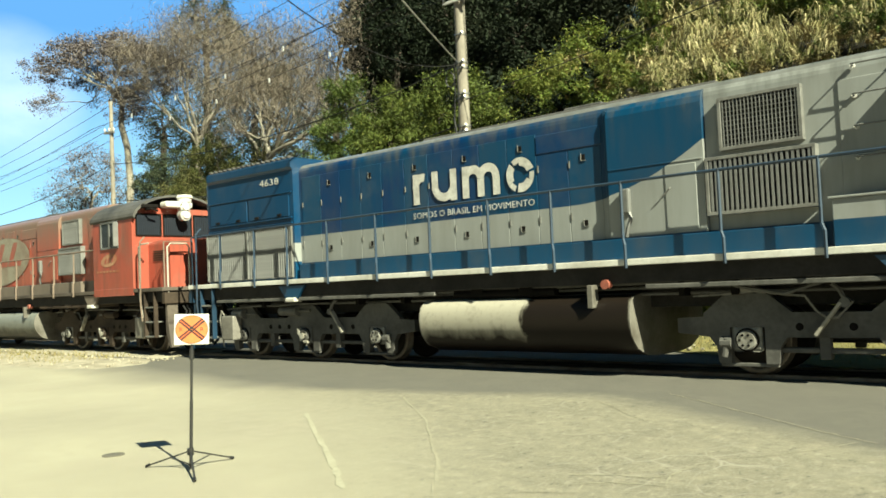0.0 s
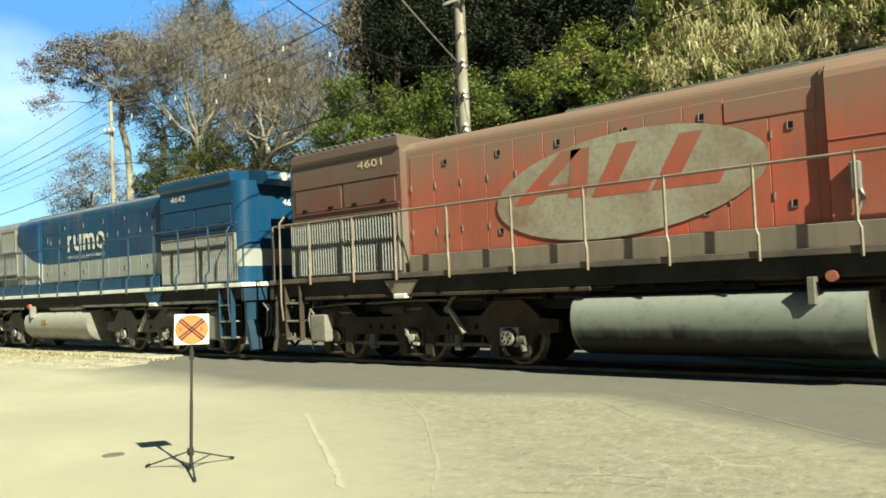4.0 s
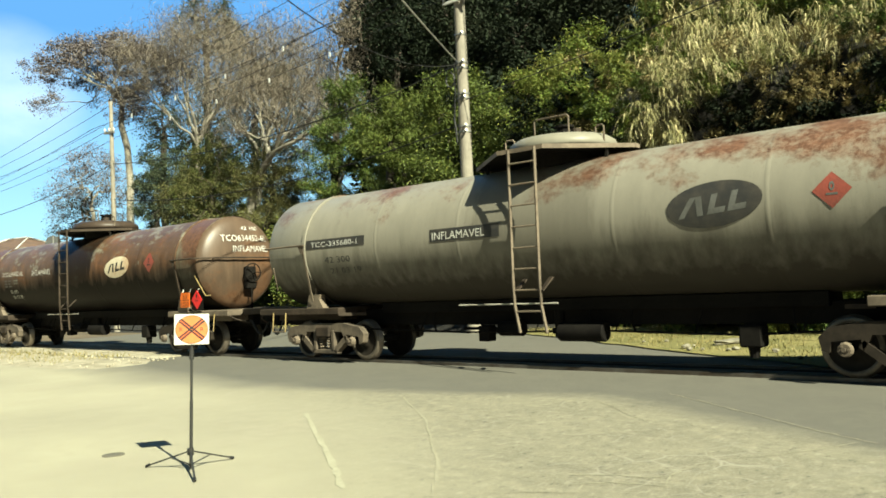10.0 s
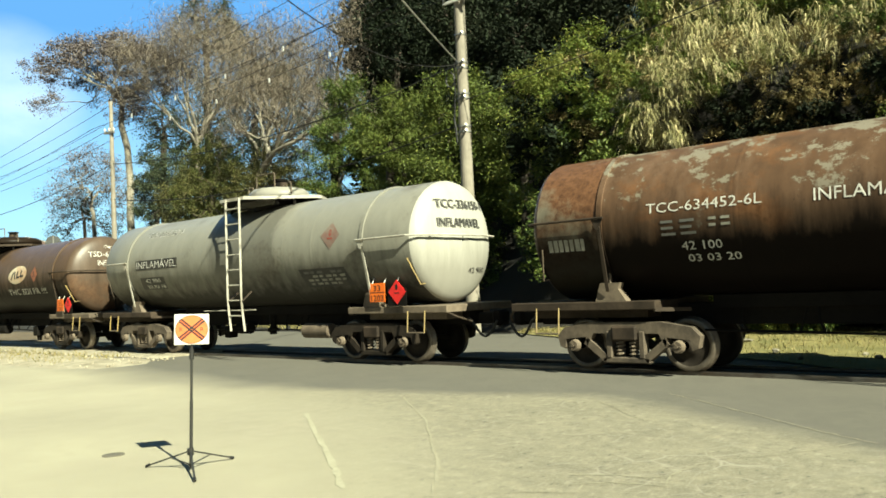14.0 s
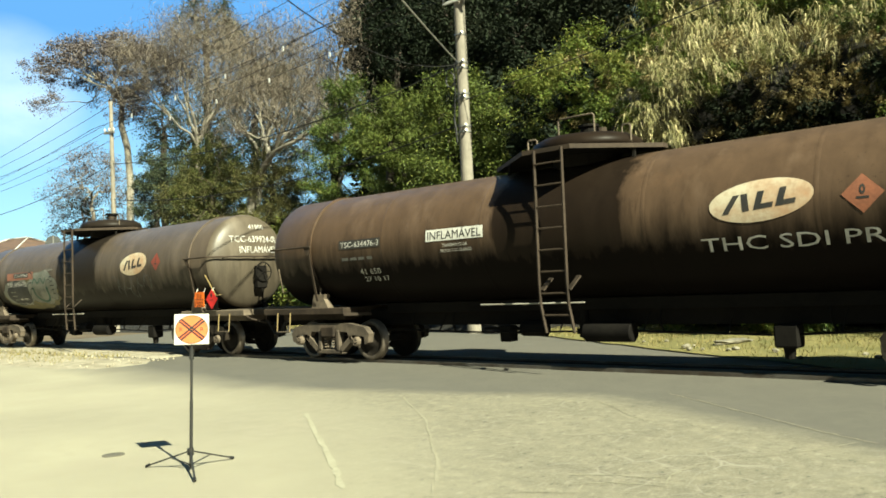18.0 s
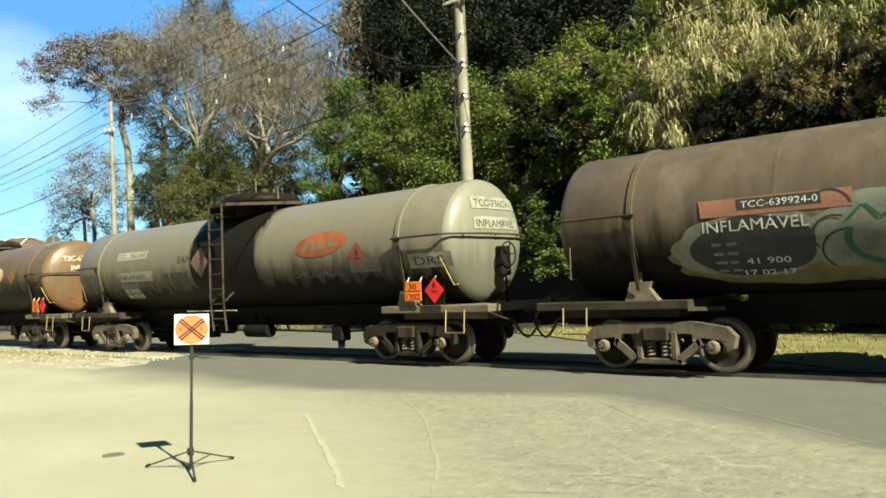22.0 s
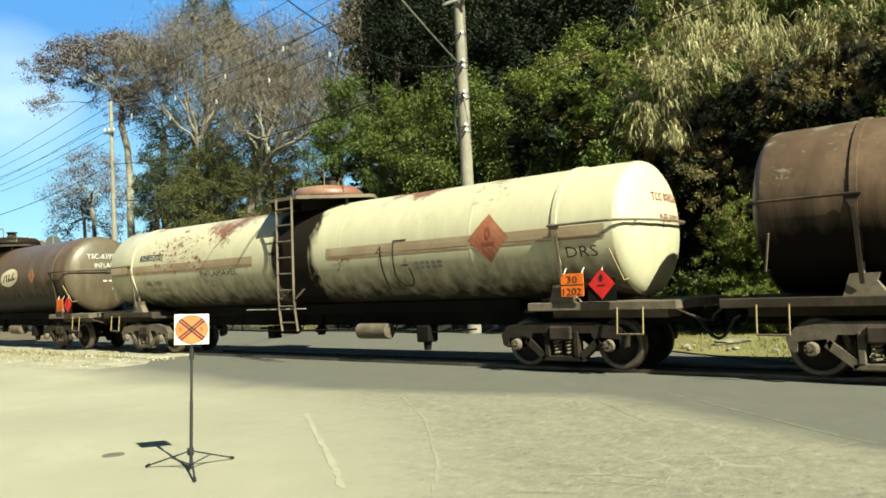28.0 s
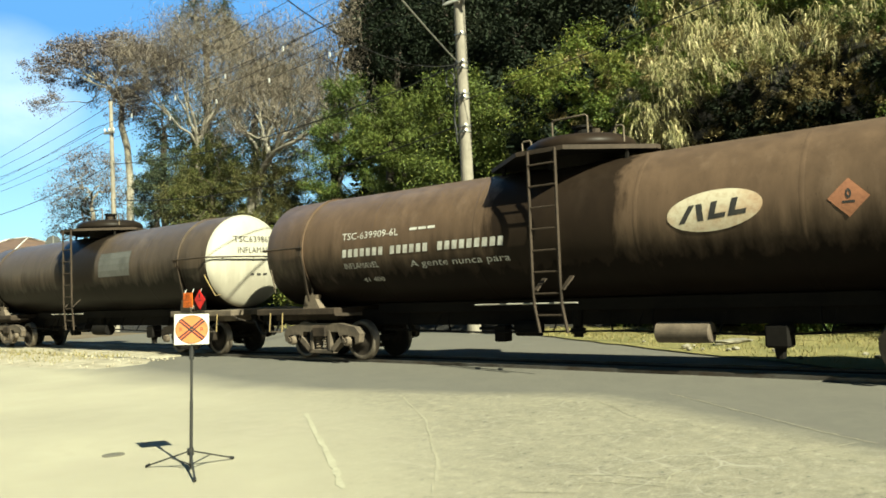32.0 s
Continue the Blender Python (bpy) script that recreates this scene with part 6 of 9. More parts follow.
def hood_outline(hw, z0, z1, rnd):
    pts = [(-hw, z0), (-hw, z1 - rnd)]
    for k in range(1, 7):
        a = math.pi / 2 * k / 6
        pts.append((-hw + rnd * (1 - math.cos(a)), z1 - rnd + rnd * math.sin(a)))
    return pts + [(-y, z) for y, z in pts[::-1]]


def loco(label, centre, turned, body, cab_paint, rad_paint, sill_paint, rail_paint, step_paint, number, near, hubs, bogie_tint, tank_paint_, bell=False, rail_z=3.0):
    w = thing("locomotive", label, "locomotive", "locomotives of the train")
    # platform
    bm = bmesh.new()
    box(bm, -10.0, 10.0, -1.30, 1.30, 1.42, 1.70, 0.01)
    box(bm, -9.2, 9.2, -0.62, 0.62, 1.02, 1.42, 0.01)
    part("underframe", bm, sill_grime, w)
    bm = bmesh.new()
    box(bm, -10.1, 10.1, -1.40, 1.40, 1.70, 1.80, 0.008)
    part("walkway", bm, sill_paint, w)
    for s in (-1, 1):
        bm = bmesh.new()
        box(bm, -6.0, 4.95, s * 1.02, s * 1.14, 1.80, 2.13, 0.01)
        part("walkway_duct", bm, body, w)
        if not bell:
            bm = bmesh.new()
            box(bm, 5.10, 6.34, s * 0.96, s * 1.22, 1.80, 2.44, 0.012)
            step_box = part("battery_box", bm, body, w)
            bm = bmesh.new()
            box(bm, 5.06, 6.34, s * 0.96, s * 1.25, 2.44, 2.47, 0.006)
            part("lid", bm, body, step_box)
        for xx in (-6.05, 6.05):
            bm = bmesh.new()
            extrude_xz(bm, [(xx - 0.45, 1.66), (xx + 0.45, 1.66), (xx + 0.2, 1.38), (xx - 0.2, 1.38)], s * 1.28, s * 1.36)
            pad = part("jacking_pad", bm, body, w)
            bm = bmesh.new()
            box(bm, xx - 0.16, xx + 0.16, s * 1.2, s * 1.42, 1.30, 1.40, 0.02)
            part("jack_shoe", bm, white_paint, pad)
        for pipe in ([(-8.8, s * 1.0, 1.36), (-2.6, s * 1.0, 1.34), (2.6, s * 1.0, 1.34), (8.8, s * 1.0, 1.36)], [(-8.6, s * 0.92, 1.24), (8.6, s * 0.92, 1.24)], [(-8.2, s * 1.1, 1.44), (-3.0, s * 1.12, 1.38), (3.2, s * 1.1, 1.42), (4.4, s * 1.15, 1.2), (5.0, s * 1.1, 1.38), (8.2, s * 1.1, 1.44)]):
            bm = bmesh.new()
            tube(bm, pipe, 0.026)
            part("air_pipe", bm, steel_brown if bell else cylinder_grey, w)
        for xx in (-7.4, -4.2, -2.9, 2.9, 3.7, 7.3):
            bm = bmesh.new()
            box(bm, xx - 0.05, xx + 0.05, s * 0.9, s * 1.14, 1.2, 1.42, 0.008)
            part("pipe_clamp", bm, steel_dark, w)
        # slack chain and its bracket over the truck at the cab end
        bm = bmesh.new()
        box(bm, 3.76, 3.94, s * 0.98, s * 1.10, 1.24, 1.44, 0.01)
        part("chain_bracket", bm, loco_tank, w)
        way = [(3.07, 1.19), (3.6, 1.21), (3.94, 1.24), (4.40, 1.18), (4.64, 1.16), (4.78, 0.95), (4.91, 0.85), (5.05, 0.86), (5.16, 0.98), (5.26, 1.09)]
        chain = [Vector((a[0] + (b[0] - a[0]) * k / 6, s * 1.07, a[1] + (b[1] - a[1]) * k / 6)) for a, b in zip(way, way[1:]) for k in range(6)]
        bm = bmesh.new()
        for k in range(len(chain) - 1):
            tilt = 0.018 if k % 2 else 0.007
            bar(bm, chain[k] - (chain[k + 1] - chain[k]) * 0.25, chain[k + 1] + (chain[k + 1] - chain[k]) * 0.25, 0.03 - tilt, 0.012 + tilt)
        part("safety_chain", bm, loco_tank, w, "slack pale steel chain")
    # long hood
    bm = bmesh.new()
    extrude_yz(bm, hood_outline(0.95, 1.80, 4.40, 0.22), -6.15, 6.35)
    part("hood", bm, body, w)
    bm = bmesh.new()
    extrude_yz(bm, [(-0.70, 4.38), (0.70, 4.38), (0.62, 4.47), (-0.62, 4.47)], -2.6, 3.4)
    box(bm, 0.4, 1.2, -0.18, 0.18, 4.45, 4.62, 0.03)
    box(bm, -5.9, -2.7, -0.5, 0.5, 4.39, 4.43, 0.01)
    part("roof_hatch", bm, roof_grime, w)
    for s in (-1, 1):
        for k in range(12):
            x0 = -6.05 + k * 0.635
            if 1.55 < x0 < 6.3:
                continue
            bm = bmesh.new()
            box(bm, x0, x0 + 0.622, s * 0.945, s * 0.960, 2.14, 3.70 if x0 > 0.2 else 4.08, 0.005)
            door = part("hood_door", bm, body, w)
            if k % 2:
                for zz in (2.40, 3.82 if x0 < 0.2 else 3.50):
                    ob = cached("latch_%d" % s, lambda b: box(b, 0.26, 0.33, s * 0.960, s * 0.972, 0, 0.10, 0.003), steel_dark, door, "latch")
                    ob.location = (x0, 0, zz)
                    ob = cached("latch_rim_%d" % s, lambda b: [box(b, *a[:2], s * 0.960, s * 0.978, *a[2:], 0.003) for a in ((0.245, 0.26, -0.012, 0.112), (0.245, 0.345, -0.012, 0.0))], grille_rim, door, "latch_rim")
                    ob.location = (x0, 0, zz)
            for zz in (2.52, 3.40):
                ob = cached("hinge_%d" % s, lambda b: box(b, 0.010, 0.034, s * 0.960, s * 0.974, 0, 0.12), grille_rim, door, "hinge")
                ob.location = (x0, 0, zz)
        # the compressor housing stands proud of the grilles; plain panels beside the cab
        bm = bmesh.new()
        prow = [(s * 0.90, 2.12), (s * 1.05, 2.12), (s * 1.05, 4.10), (s * 1.02, 4.20), (s * 0.94, 4.29), (s * 0.78, 4.35)]
        extrude_yz(bm, prow, 1.72, 3.32)
        housing = part("side_housing", bm, body, w)
        bm = bmesh.new()
        box(bm, 2.70, 3.20, s * 1.045, s * 1.064, 2.18, 3.20, 0.008)
        part("access_door", bm, body, housing)
        bm = bmesh.new()
        tube(bm, [(2.78, s * 1.064, 2.86), (2.78, s * 1.10, 2.84), (2.64, s * 1.10, 2.72), (2.62, s * 1.07, 2.70)], 0.012)
        part("door_handle", bm, grille_rim, housing)
        bm = bmesh.new()
        box(bm, 1.74, 3.30, s * 1.045, s * 1.062, 3.24, 3.262, 0.004)
        part("drip_strip", bm, body, housing)
        bm = bmesh.new()
        box(bm, 5.2, 6.2, s * 0.945, s * 0.97, 2.1, 4.05, 0.008)
        part("side_panel", bm, body, w)
        bm = bmesh.new()
        box(bm, 0.30, 1.58, s * 0.945, s * 0.972, 3.72, 4.04, 0.008)
        part("exhaust_panel", bm, body, w)
        bm = bmesh.new()
        box(bm, 1.64, 1.70, s * 0.945, s * 0.985, 1.85, 4.25, 0.005)
        part("seam_strip", bm, body, w)
        # upper and lower intake grilles in front of the cab wall
        for nm, x0, x1, z0, z1, y, count in (("upper_grille", 3.62, 4.70, 3.36, 4.04, 1.06, 20), ("lower_grille", 3.40, 4.86, 2.42, 3.18, 1.10, 20)):
            bm = bmesh.new()
            t = 0.05
            box(bm, x0, x1, s * 0.93, s * (y - 0.05), z0, z1)
            grille = part(nm, bm, steel_dark, w)
            bm = bmesh.new()
            for a in ((x0 - t, x1 + t, z0 - t, z0), (x0 - t, x1 + t, z1, z1 + t), (x0 - t, x0, z0, z1), (x1, x1 + t, z0, z1)):
                box(bm, a[0], a[1], s * 0.94, s * y, a[2], a[3], 0.004)
            part("grille_frame", bm, grille_rim, grille)
            h = z1 - z0
            tw = 0.0055 if nm == "upper_grille" else 0.017
            for k in range(count):
                ob = cached("slat_%s_%d" % (nm, s), lambda b: box(b, -tw, tw, s * (y - 0.055), s * (y - 0.008), -h / 2, h / 2), slat_paint, grille, "slat")
                ob.location = (x0 + (k + 0.5) * (x1 - x0) / count, 0, (z0 + z1) / 2)
            if nm == "upper_grille":
                bm = bmesh.new()
                for k in range(10):
                    zz = z0 + (k + 0.5) * h / 10
                    box(bm, x0, x1, s * (y - 0.05), s * (y - 0.015), zz - 0.005, zz + 0.005)
                part("cross_wire", bm, slat_paint, grille)
    # radiator end: wider and taller, with overhanging wings
    rw = 1.13
    bm = bmesh.new()
    extrude_yz(bm, [(-rw, 1.80), (-rw, 4.28), (-rw - 0.06, 4.34), (-rw - 0.06, 4.50), (-rw + 0.05, 4.56), (rw - 0.05, 4.56), (rw + 0.06, 4.50), (rw + 0.06, 4.34), (rw, 4.28), (rw, 1.80)], -9.45, -6.15)
    part("radiator_hood", bm, rad_paint, w)
    bm = bmesh.new()
    for k in range(17):
        x0 = -9.4 + k * 0.19
        for s in (-1, 1):
            box(bm, x0, x0 + 0.10, s * 0.98, s * 1.16, 4.55, 4.60, 0.01)
    box(bm, -9.3, -6.3, -0.9, 0.9, 4.555, 4.585, 0.01)
    part("radiator_lid", bm, roof_grime, w)
    bm = bmesh.new()
    out = [(-9.45, -rw)]
    for k in range(9):
        a = math.pi / 2 * k / 8
        out.append((-9.45 - 0.30 * math.sin(a), -rw + 0.30 * (1 - math.cos(a))))
    out += [(x, -y) for x, y in out[::-1]]
    lo = [bm.verts.new((x, y, 1.80)) for x, y in out]
    hi = [bm.verts.new((x, y, 4.30)) for x, y in out]
    bm.faces.new(lo); bm.faces.new(hi[::-1])
    for k in range(len(out)):
        j = (k + 1) % len(out)
        bm.faces.new((lo[k], hi[k], hi[j], lo[j]))
    bmesh.ops.recalc_face_normals(bm, faces=bm.faces[:])
    part("hood_end", bm, rad_paint, w)
    bm = bmesh.new()
    extrude_xz(bm, [(-9.4, 4.56), (-9.8, 4.56), (-10.15, 4.48), (-10.2, 4.30), (-9.95, 4.18), (-9.4, 4.30)], -0.62, 0.62)
    visor = part("end_visor", bm, rad_paint, w)
    bm = bmesh.new()
    for yy in (-0.14, 0.14):
        rod(bm, (-10.1, yy, 4.38), (-10.24, yy, 4.37), 0.105, seg=16)
    part("headlight", bm, lamp_glass, visor)
    for s in (-1, 1):
        x0, x1, z0, z1 = -9.52, -6.24, 1.88, 3.0
        bm = bmesh.new()
        box(bm, x0, x1, s * 1.02, s * (rw + 0.004), z0, z1)
        grille = part("radiator_grille", bm, steel_dark, w)
        bm = bmesh.new()
        for a in ((x0 - 0.025, x1 + 0.025, z0 - 0.025, z0), (x0 - 0.025, x1 + 0.025, z1, z1 + 0.025), (x0 - 0.025, x0, z0, z1), (x1, x1 + 0.025, z0, z1), ((x0 + x1) / 2 - 0.035, (x0 + x1) / 2 + 0.035, z0, z1)):
            box(bm, a[0], a[1], s * (rw - 0.02), s * (rw + 0.055), a[2], a[3], 0.004)
        part("grille_frame", bm, grille_rim, grille)
        for k in range(40):
            ob = cached("radiator_slat_%d" % s, lambda b: extrude_xy(b, [(-0.026, s * rw), (0.0, s * (rw + 0.05)), (0.026, s * rw)], -0.56, 0.56), slat_paint, grille, "slat")
            ob.location = (x0 + (k + 0.5) * (x1 - x0) / 40, 0, (z0 + z1) / 2)
        for k, (z0, z1) in enumerate(((3.24, 3.74),)):
            for a, b in ((-9.38, -7.88), (-7.80, -6.3)):
                bm = bmesh.new()
                box(bm, a, b, s * (rw - 0.01), s * (rw + 0.02), z0, z1, 0.006)
                sh = part("shutter_panel", bm, rad_paint, w)
                bm = bmesh.new()
                for q in (0.22, 0.78):
                    xx = a + (b - a) * q
                    box(bm, xx - 0.07, xx + 0.07, s * (rw + 0.02), s * (rw + 0.055), z0 + 0.02, z0 + 0.07, 0.004)
                part("catch", bm, steel_dark, sh)
        bm = bmesh.new()
        for zz in (3.08, 3.20, 3.78):
            box(bm, -9.46, -6.20, s * (rw - 0.01), s * (rw + 0.035), zz - 0.016, zz + 0.016, 0.004)
        part("moulding", bm, rad_paint, w)
        for xx in (-9.0, -8.35, -7.7, -7.0, -6.5):
            ob = cached("radiator_catch_%d" % s, lambda b: box(b, -0.06, 0.06, s * rw, s * (rw + 0.03), 0.0, 0.05, 0.004), steel_dark, w, "catch")
            ob.location = (xx, 0, 4.34)
    # cab
    cw = 1.40
    bm = bmesh.new()
    extrude_yz(bm, [(-cw, 1.80), (-cw, 3.86), (-1.24, 4.06), (1.24, 4.06), (cw, 3.86), (cw, 1.80)], 6.35, 8.60)
    part("cab", bm, cab_paint, w)
    for s in (-1, 1) if bell else ():
        bm = bmesh.new()
        box(bm, 6.35, 8.60, s * 1.36, s * (cw + 0.006), 1.62, 1.83, 0.006)
        part("cab_skirt", bm, cab_paint, w)
    bm = bmesh.new()
    arc = [(-cw - 0.05, 3.80), (-cw - 0.03, 3.88), (-1.33, 4.02), (-1.20, 4.14), (-1.0, 4.25), (-0.7, 4.36), (-0.35, 4.43), (0, 4.45)]
    arc += [(-y, z) for y, z in arc[-2::-1]]
    out = arc + [(y * 0.965, z - 0.06) for y, z in arc[::-1]]
    extrude_yz(bm, out, 6.25, 8.78)
    part("cab_roof", bm, roof_grime if bell else roof_pale, w)
    for s in (-1, 1):
        x0, x1, z0, z1 = (6.90, 7.80, 3.02, 3.70) if bell else (7.16, 8.08, 3.10, 3.78)
        bm = bmesh.new()
        box(bm, x0, x1, s * (cw - 0.02), s * (cw + 0.012), z0, z1)
        win = part("side_window", bm, glass_dark, w, "dark sliding cab window")
        bm = bmesh.new()
        for a in ((x0 - 0.05, x1 + 0.05, z0 - 0.05, z0), (x0 - 0.05, x1 + 0.05, z1, z1 + 0.05), (x0 - 0.05, x0, z0, z1), (x1, x1 + 0.05, z0, z1), ((x0 + x1) / 2 - 0.035, (x0 + x1) / 2 + 0.035, z0, z1)):
            box(bm, a[0], a[1], s * (cw - 0.02), s * (cw + 0.035), a[2], a[3], 0.004)
        part("window_frame", bm, cab_trim if not bell else slat_paint, win)
        bm = bmesh.new()
        box(bm, x1 + 0.05, x1 + 0.09, s * (cw + 0.02), s * (cw + 0.17), z0, z1, 0.006)
        part("wind_deflector", bm, slat_paint, w)
    for y0, y1 in ((-1.25, -0.55), (-0.42, 0.42), (0.55, 1.25)):
        bm = bmesh.new()
        box(bm, 8.59, 8.612, y0, y1, 3.30, 3.86)
        win = part("front_window", bm, glass_dark, w)
        bm = bmesh.new()
        for a in ((y0 - 0.04, y1 + 0.04, 3.26, 3.30), (y0 - 0.04, y1 + 0.04, 3.86, 3.90), (y0 - 0.04, y0, 3.30, 3.86), (y1, y1 + 0.04, 3.30, 3.86)):
            box(bm, 8.59, 8.635, a[0], a[1], a[2], a[3], 0.004)
        part("window_frame", bm, steel_dark, win)
        bm = bmesh.new()
        k = y0 + 0.06
        while k < y1 and bell:
            box(bm, 8.615, 8.625, k, k + 0.008, 3.30, 3.86)
            k += 0.06
        if bell:
            part("window_mesh", bm, steel_dark, win)
        else:
            bm.free()
    # rear cab door with a rounded window
    for s in (-1, 1):
        bm = bmesh.new()
        box(bm, 6.33, 6.352, s * 0.98, s * 1.38, 1.95, 3.85, 0.01)
        d = part("cab_door", bm, cab_paint, w)
        bm = bmesh.new()
        box(bm, 6.322, 6.332, s * 1.05, s * 1.31, 2.9, 3.6, 0.004)
        part("door_window", bm, glass_dark, d)
    # short nose
    bm = bmesh.new()
    extrude_yz(bm, hood_outline(0.92, 1.80, 3.12, 0.14), 8.60, 9.72)
    part("nose", bm, cab_paint if bell else navy, w)
    bm = bmesh.new()
    box(bm, 9.715, 9.74, -0.35, 0.35, 1.95, 2.95, 0.01)
    part("nose_door", bm, cab_paint if bell else navy, w)
    bm = bmesh.new()
    for k in range(5):
        box(bm, 8.90, 9.45, -0.945, -0.915, 2.55 + k * 0.06, 2.58 + k * 0.06)
    part("nose_louvre", bm, steel_brown if bell else navy, w)
    if bell:
        bm = bmesh.new()
        box(bm, 8.60, 8.98, -0.55, 0.30, 4.06, 4.24, 0.06, 2)
        v = part("headlight_housing", bm, white_paint, w)
        bm = bmesh.new()
        rod(bm, (8.82, 0.12, 4.24), (8.82, 0.12, 4.36), 0.19, 0.21, seg=18)
        rod(bm, (8.82, 0.12, 4.36), (8.82, 0.12, 4.44), 0.24, 0.20, seg=18)
        part("horn_drum", bm, white_paint, v)
        bm = bmesh.new()
        rod(bm, (8.80, 0.05, 4.10), (8.98, 0.05, 4.10), 0.17, seg=18)
        rod(bm, (8.80, 0.05, 3.86), (8.98, 0.05, 3.86), 0.17, seg=18)
        part("lamp_shell", bm, lamp_glass, v)
        for zz in (4.10, 3.86):
            bm = bmesh.new()
            rod(bm, (8.98, 0.05, zz), (9.03, 0.05, zz), 0.12, 0.10, seg=16)
            part("headlight", bm, white_paint, v)
        for y0 in (-1.16, 0.62):
            bm = bmesh.new()
            tube(bm, [(9.0, y0 - 0.2, 1.0), (8.86, y0 - 0.2, 1.5), (8.86, y0 - 0.2, 2.92), (8.92, y0 - 0.18, 3.0), (9.2, y0 - 0.1, 3.02)], 0.022)
            part("nose_rail", bm, slat_white, w)
        bm = bmesh.new()
        tube(bm, [(10.05, -1.2, 1.66), (10.05, -1.2, 2.86), (10.05, -1.1, 2.96), (10.05, -0.62, 2.96), (10.05, -0.55, 2.86), (10.05, -0.55, 1.66)], 0.024)
        part("nose_rail", bm, slat_white, w)
        bm = bmesh.new()
        box(bm, 8.62, 8.86, -1.2, -0.7, 4.02, 4.14, 0.03)
        tube(bm, [(8.7, -1.05, 3.98), (8.95, -1.0, 4.0), (8.95, -0.8, 3.95)], 0.03)
        part("wiper_motor", bm, steel_dark, w)
    # end steps, ploughs, couplers, hoses
    for e in (-1, 1):
        for s in (-1, 1):
            x0, x1 = sorted((e * 9.08, e * 9.62))
            bm = bmesh.new()
            for xx in (x0, x1 - 0.045):
                box(bm, xx, xx + 0.045, s * 1.26, s * 1.38, 0.46, 1.70, 0.008)
            steps = part("end_steps", bm, step_paint, w)
            # dark sheet put in for the shade of the open space behind the treads
            bm = bmesh.new()
            box(bm, x0, x1, s * 1.04, s * 1.08, 0.50, 1.66)
            part("back_plate", bm, steel_dark, steps)
            for zz in (0.47, 0.86, 1.25):
                bm = bmesh.new()
                box(bm, x0 + 0.04, x1 - 0.04, s * 1.08, s * 1.37, zz, zz + 0.04, 0.006)
                part("tread", bm, grille_rim, steps)
            bm = bmesh.new()
            tube(bm, [(x0 + 0.0, s * 1.42, 0.9), (x0 + 0.0, s * 1.46, 1.3), (x0 + 0.0, s * 1.44, 3.05), (x0 + 0.0, s * 1.3, 3.2)], 0.022)
            tube(bm, [(e * 10.05, s * 1.30, 1.8), (e * 10.05, s * 1.30, 3.0), (e * 10.05, s * 0.45, 3.02), (e * 10.05, s * 0.45, 1.8)], 0.022)
            part("grab_rail", bm, rail_paint, w)
            bm = bmesh.new()
            extrude_xz(bm, [(e * 9.98, 1.66), (e * 10.08, 1.66), (e * 10.08, 0.9), (e * 10.24, 0.22), (e * 10.16, 0.20), (e * 9.99, 0.60)], s * 0.95, s * 1.26)
            part("pilot_plate", bm, sill_paint if bell else step_paint, w)
            bm = bmesh.new()
            box(bm, e * 8.64 - 0.24, e * 8.64 + 0.24, s * 1.02, s * 1.28, 0.43, 1.01, 0.03, 2)
            sand = part("sand_box", bm, loco_tank, w)
            bm = bmesh.new()
            tube(bm, [(e * 8.80, s * 1.24, 1.02), (e * 8.86, s * 1.27, 1.14), (e * 8.93, s * 1.27, 0.95), (e * 8.90, s * 1.24, 0.55), (e * 8.96, s * 1.15, 0.25)], 0.02)
            part("sand_pipe", bm, loco_tank, sand)
            bm = bmesh.new()
            for k in range(4):
                yy = s * (0.5 + 0.11 * k)
                tube(bm, [(e * 10.14, yy, 1.28), (e * 10.30, yy, 1.15), (e * 10.30, yy + s * 0.03, 0.7), (e * 10.24, yy + s * 0.06, 0.5)], 0.026)
            part("air_hose", bm, rubber if bell else loco_tank, w)
        bm = bmesh.new()
        box(bm, min(e * 10.1, e * 10.5), max(e * 10.1, e * 10.5), -0.13, 0.13, 0.72, 0.98, 0.03)
        box(bm, min(e * 10.45, e * 10.72), max(e * 10.45, e * 10.72), -0.19, 0.16, 0.68, 1.02, 0.05)
        part("coupler", bm, steel_dark, w)
        bm = bmesh.new()
        box(bm, min(e * 10.0, e * 10.14), max(e * 10.0, e * 10.14), -1.36, 1.36, 1.36, 1.66, 0.01)
        part("buffer_beam", bm, step_paint, w)
        pts = [(e * 10.12, -0.45, 1.2)] + [(e * (10.12 + 0.8 * k / 6), -0.4, 0.95 - 0.7 * math.sin(math.pi * k / 6)) for k in range(1, 7)]
        bm = bmesh.new()
        tube(bm, pts, 0.04)
        part("jumper_hose", bm, rubber, w)
    # fuel tank with rounded lower edges
    bm = bmesh.new()
    half = [(-0.95, 1.25), (-1.20, 1.22), (-1.33, 1.10), (-1.38, 0.88), (-1.33, 0.62), (-1.14, 0.40), (-0.8, 0.27), (-0.4, 0.23)]
    fine = []
    for (ya, za), (yb, zb) in zip(half, half[1:]):
        fine += [(ya, za), ((ya + yb) / 2 - 0.012, (za + zb) / 2)]
    fine.append(half[-1])
    ring = fine + [(-y, z) for y, z in fine[::-1]]
    lo = [bm.verts.new((-2.24, y, z)) for y, z in ring]
    hi = [bm.verts.new((2.12, y, z)) for y, z in ring]
    for k in range(len(ring)):
        j = (k + 1) % len(ring)
        bm.faces.new((lo[k], hi[k], hi[j], lo[j]))
    bmesh.ops.recalc_face_normals(bm, faces=bm.faces[:])
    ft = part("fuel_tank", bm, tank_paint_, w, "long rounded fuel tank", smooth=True)
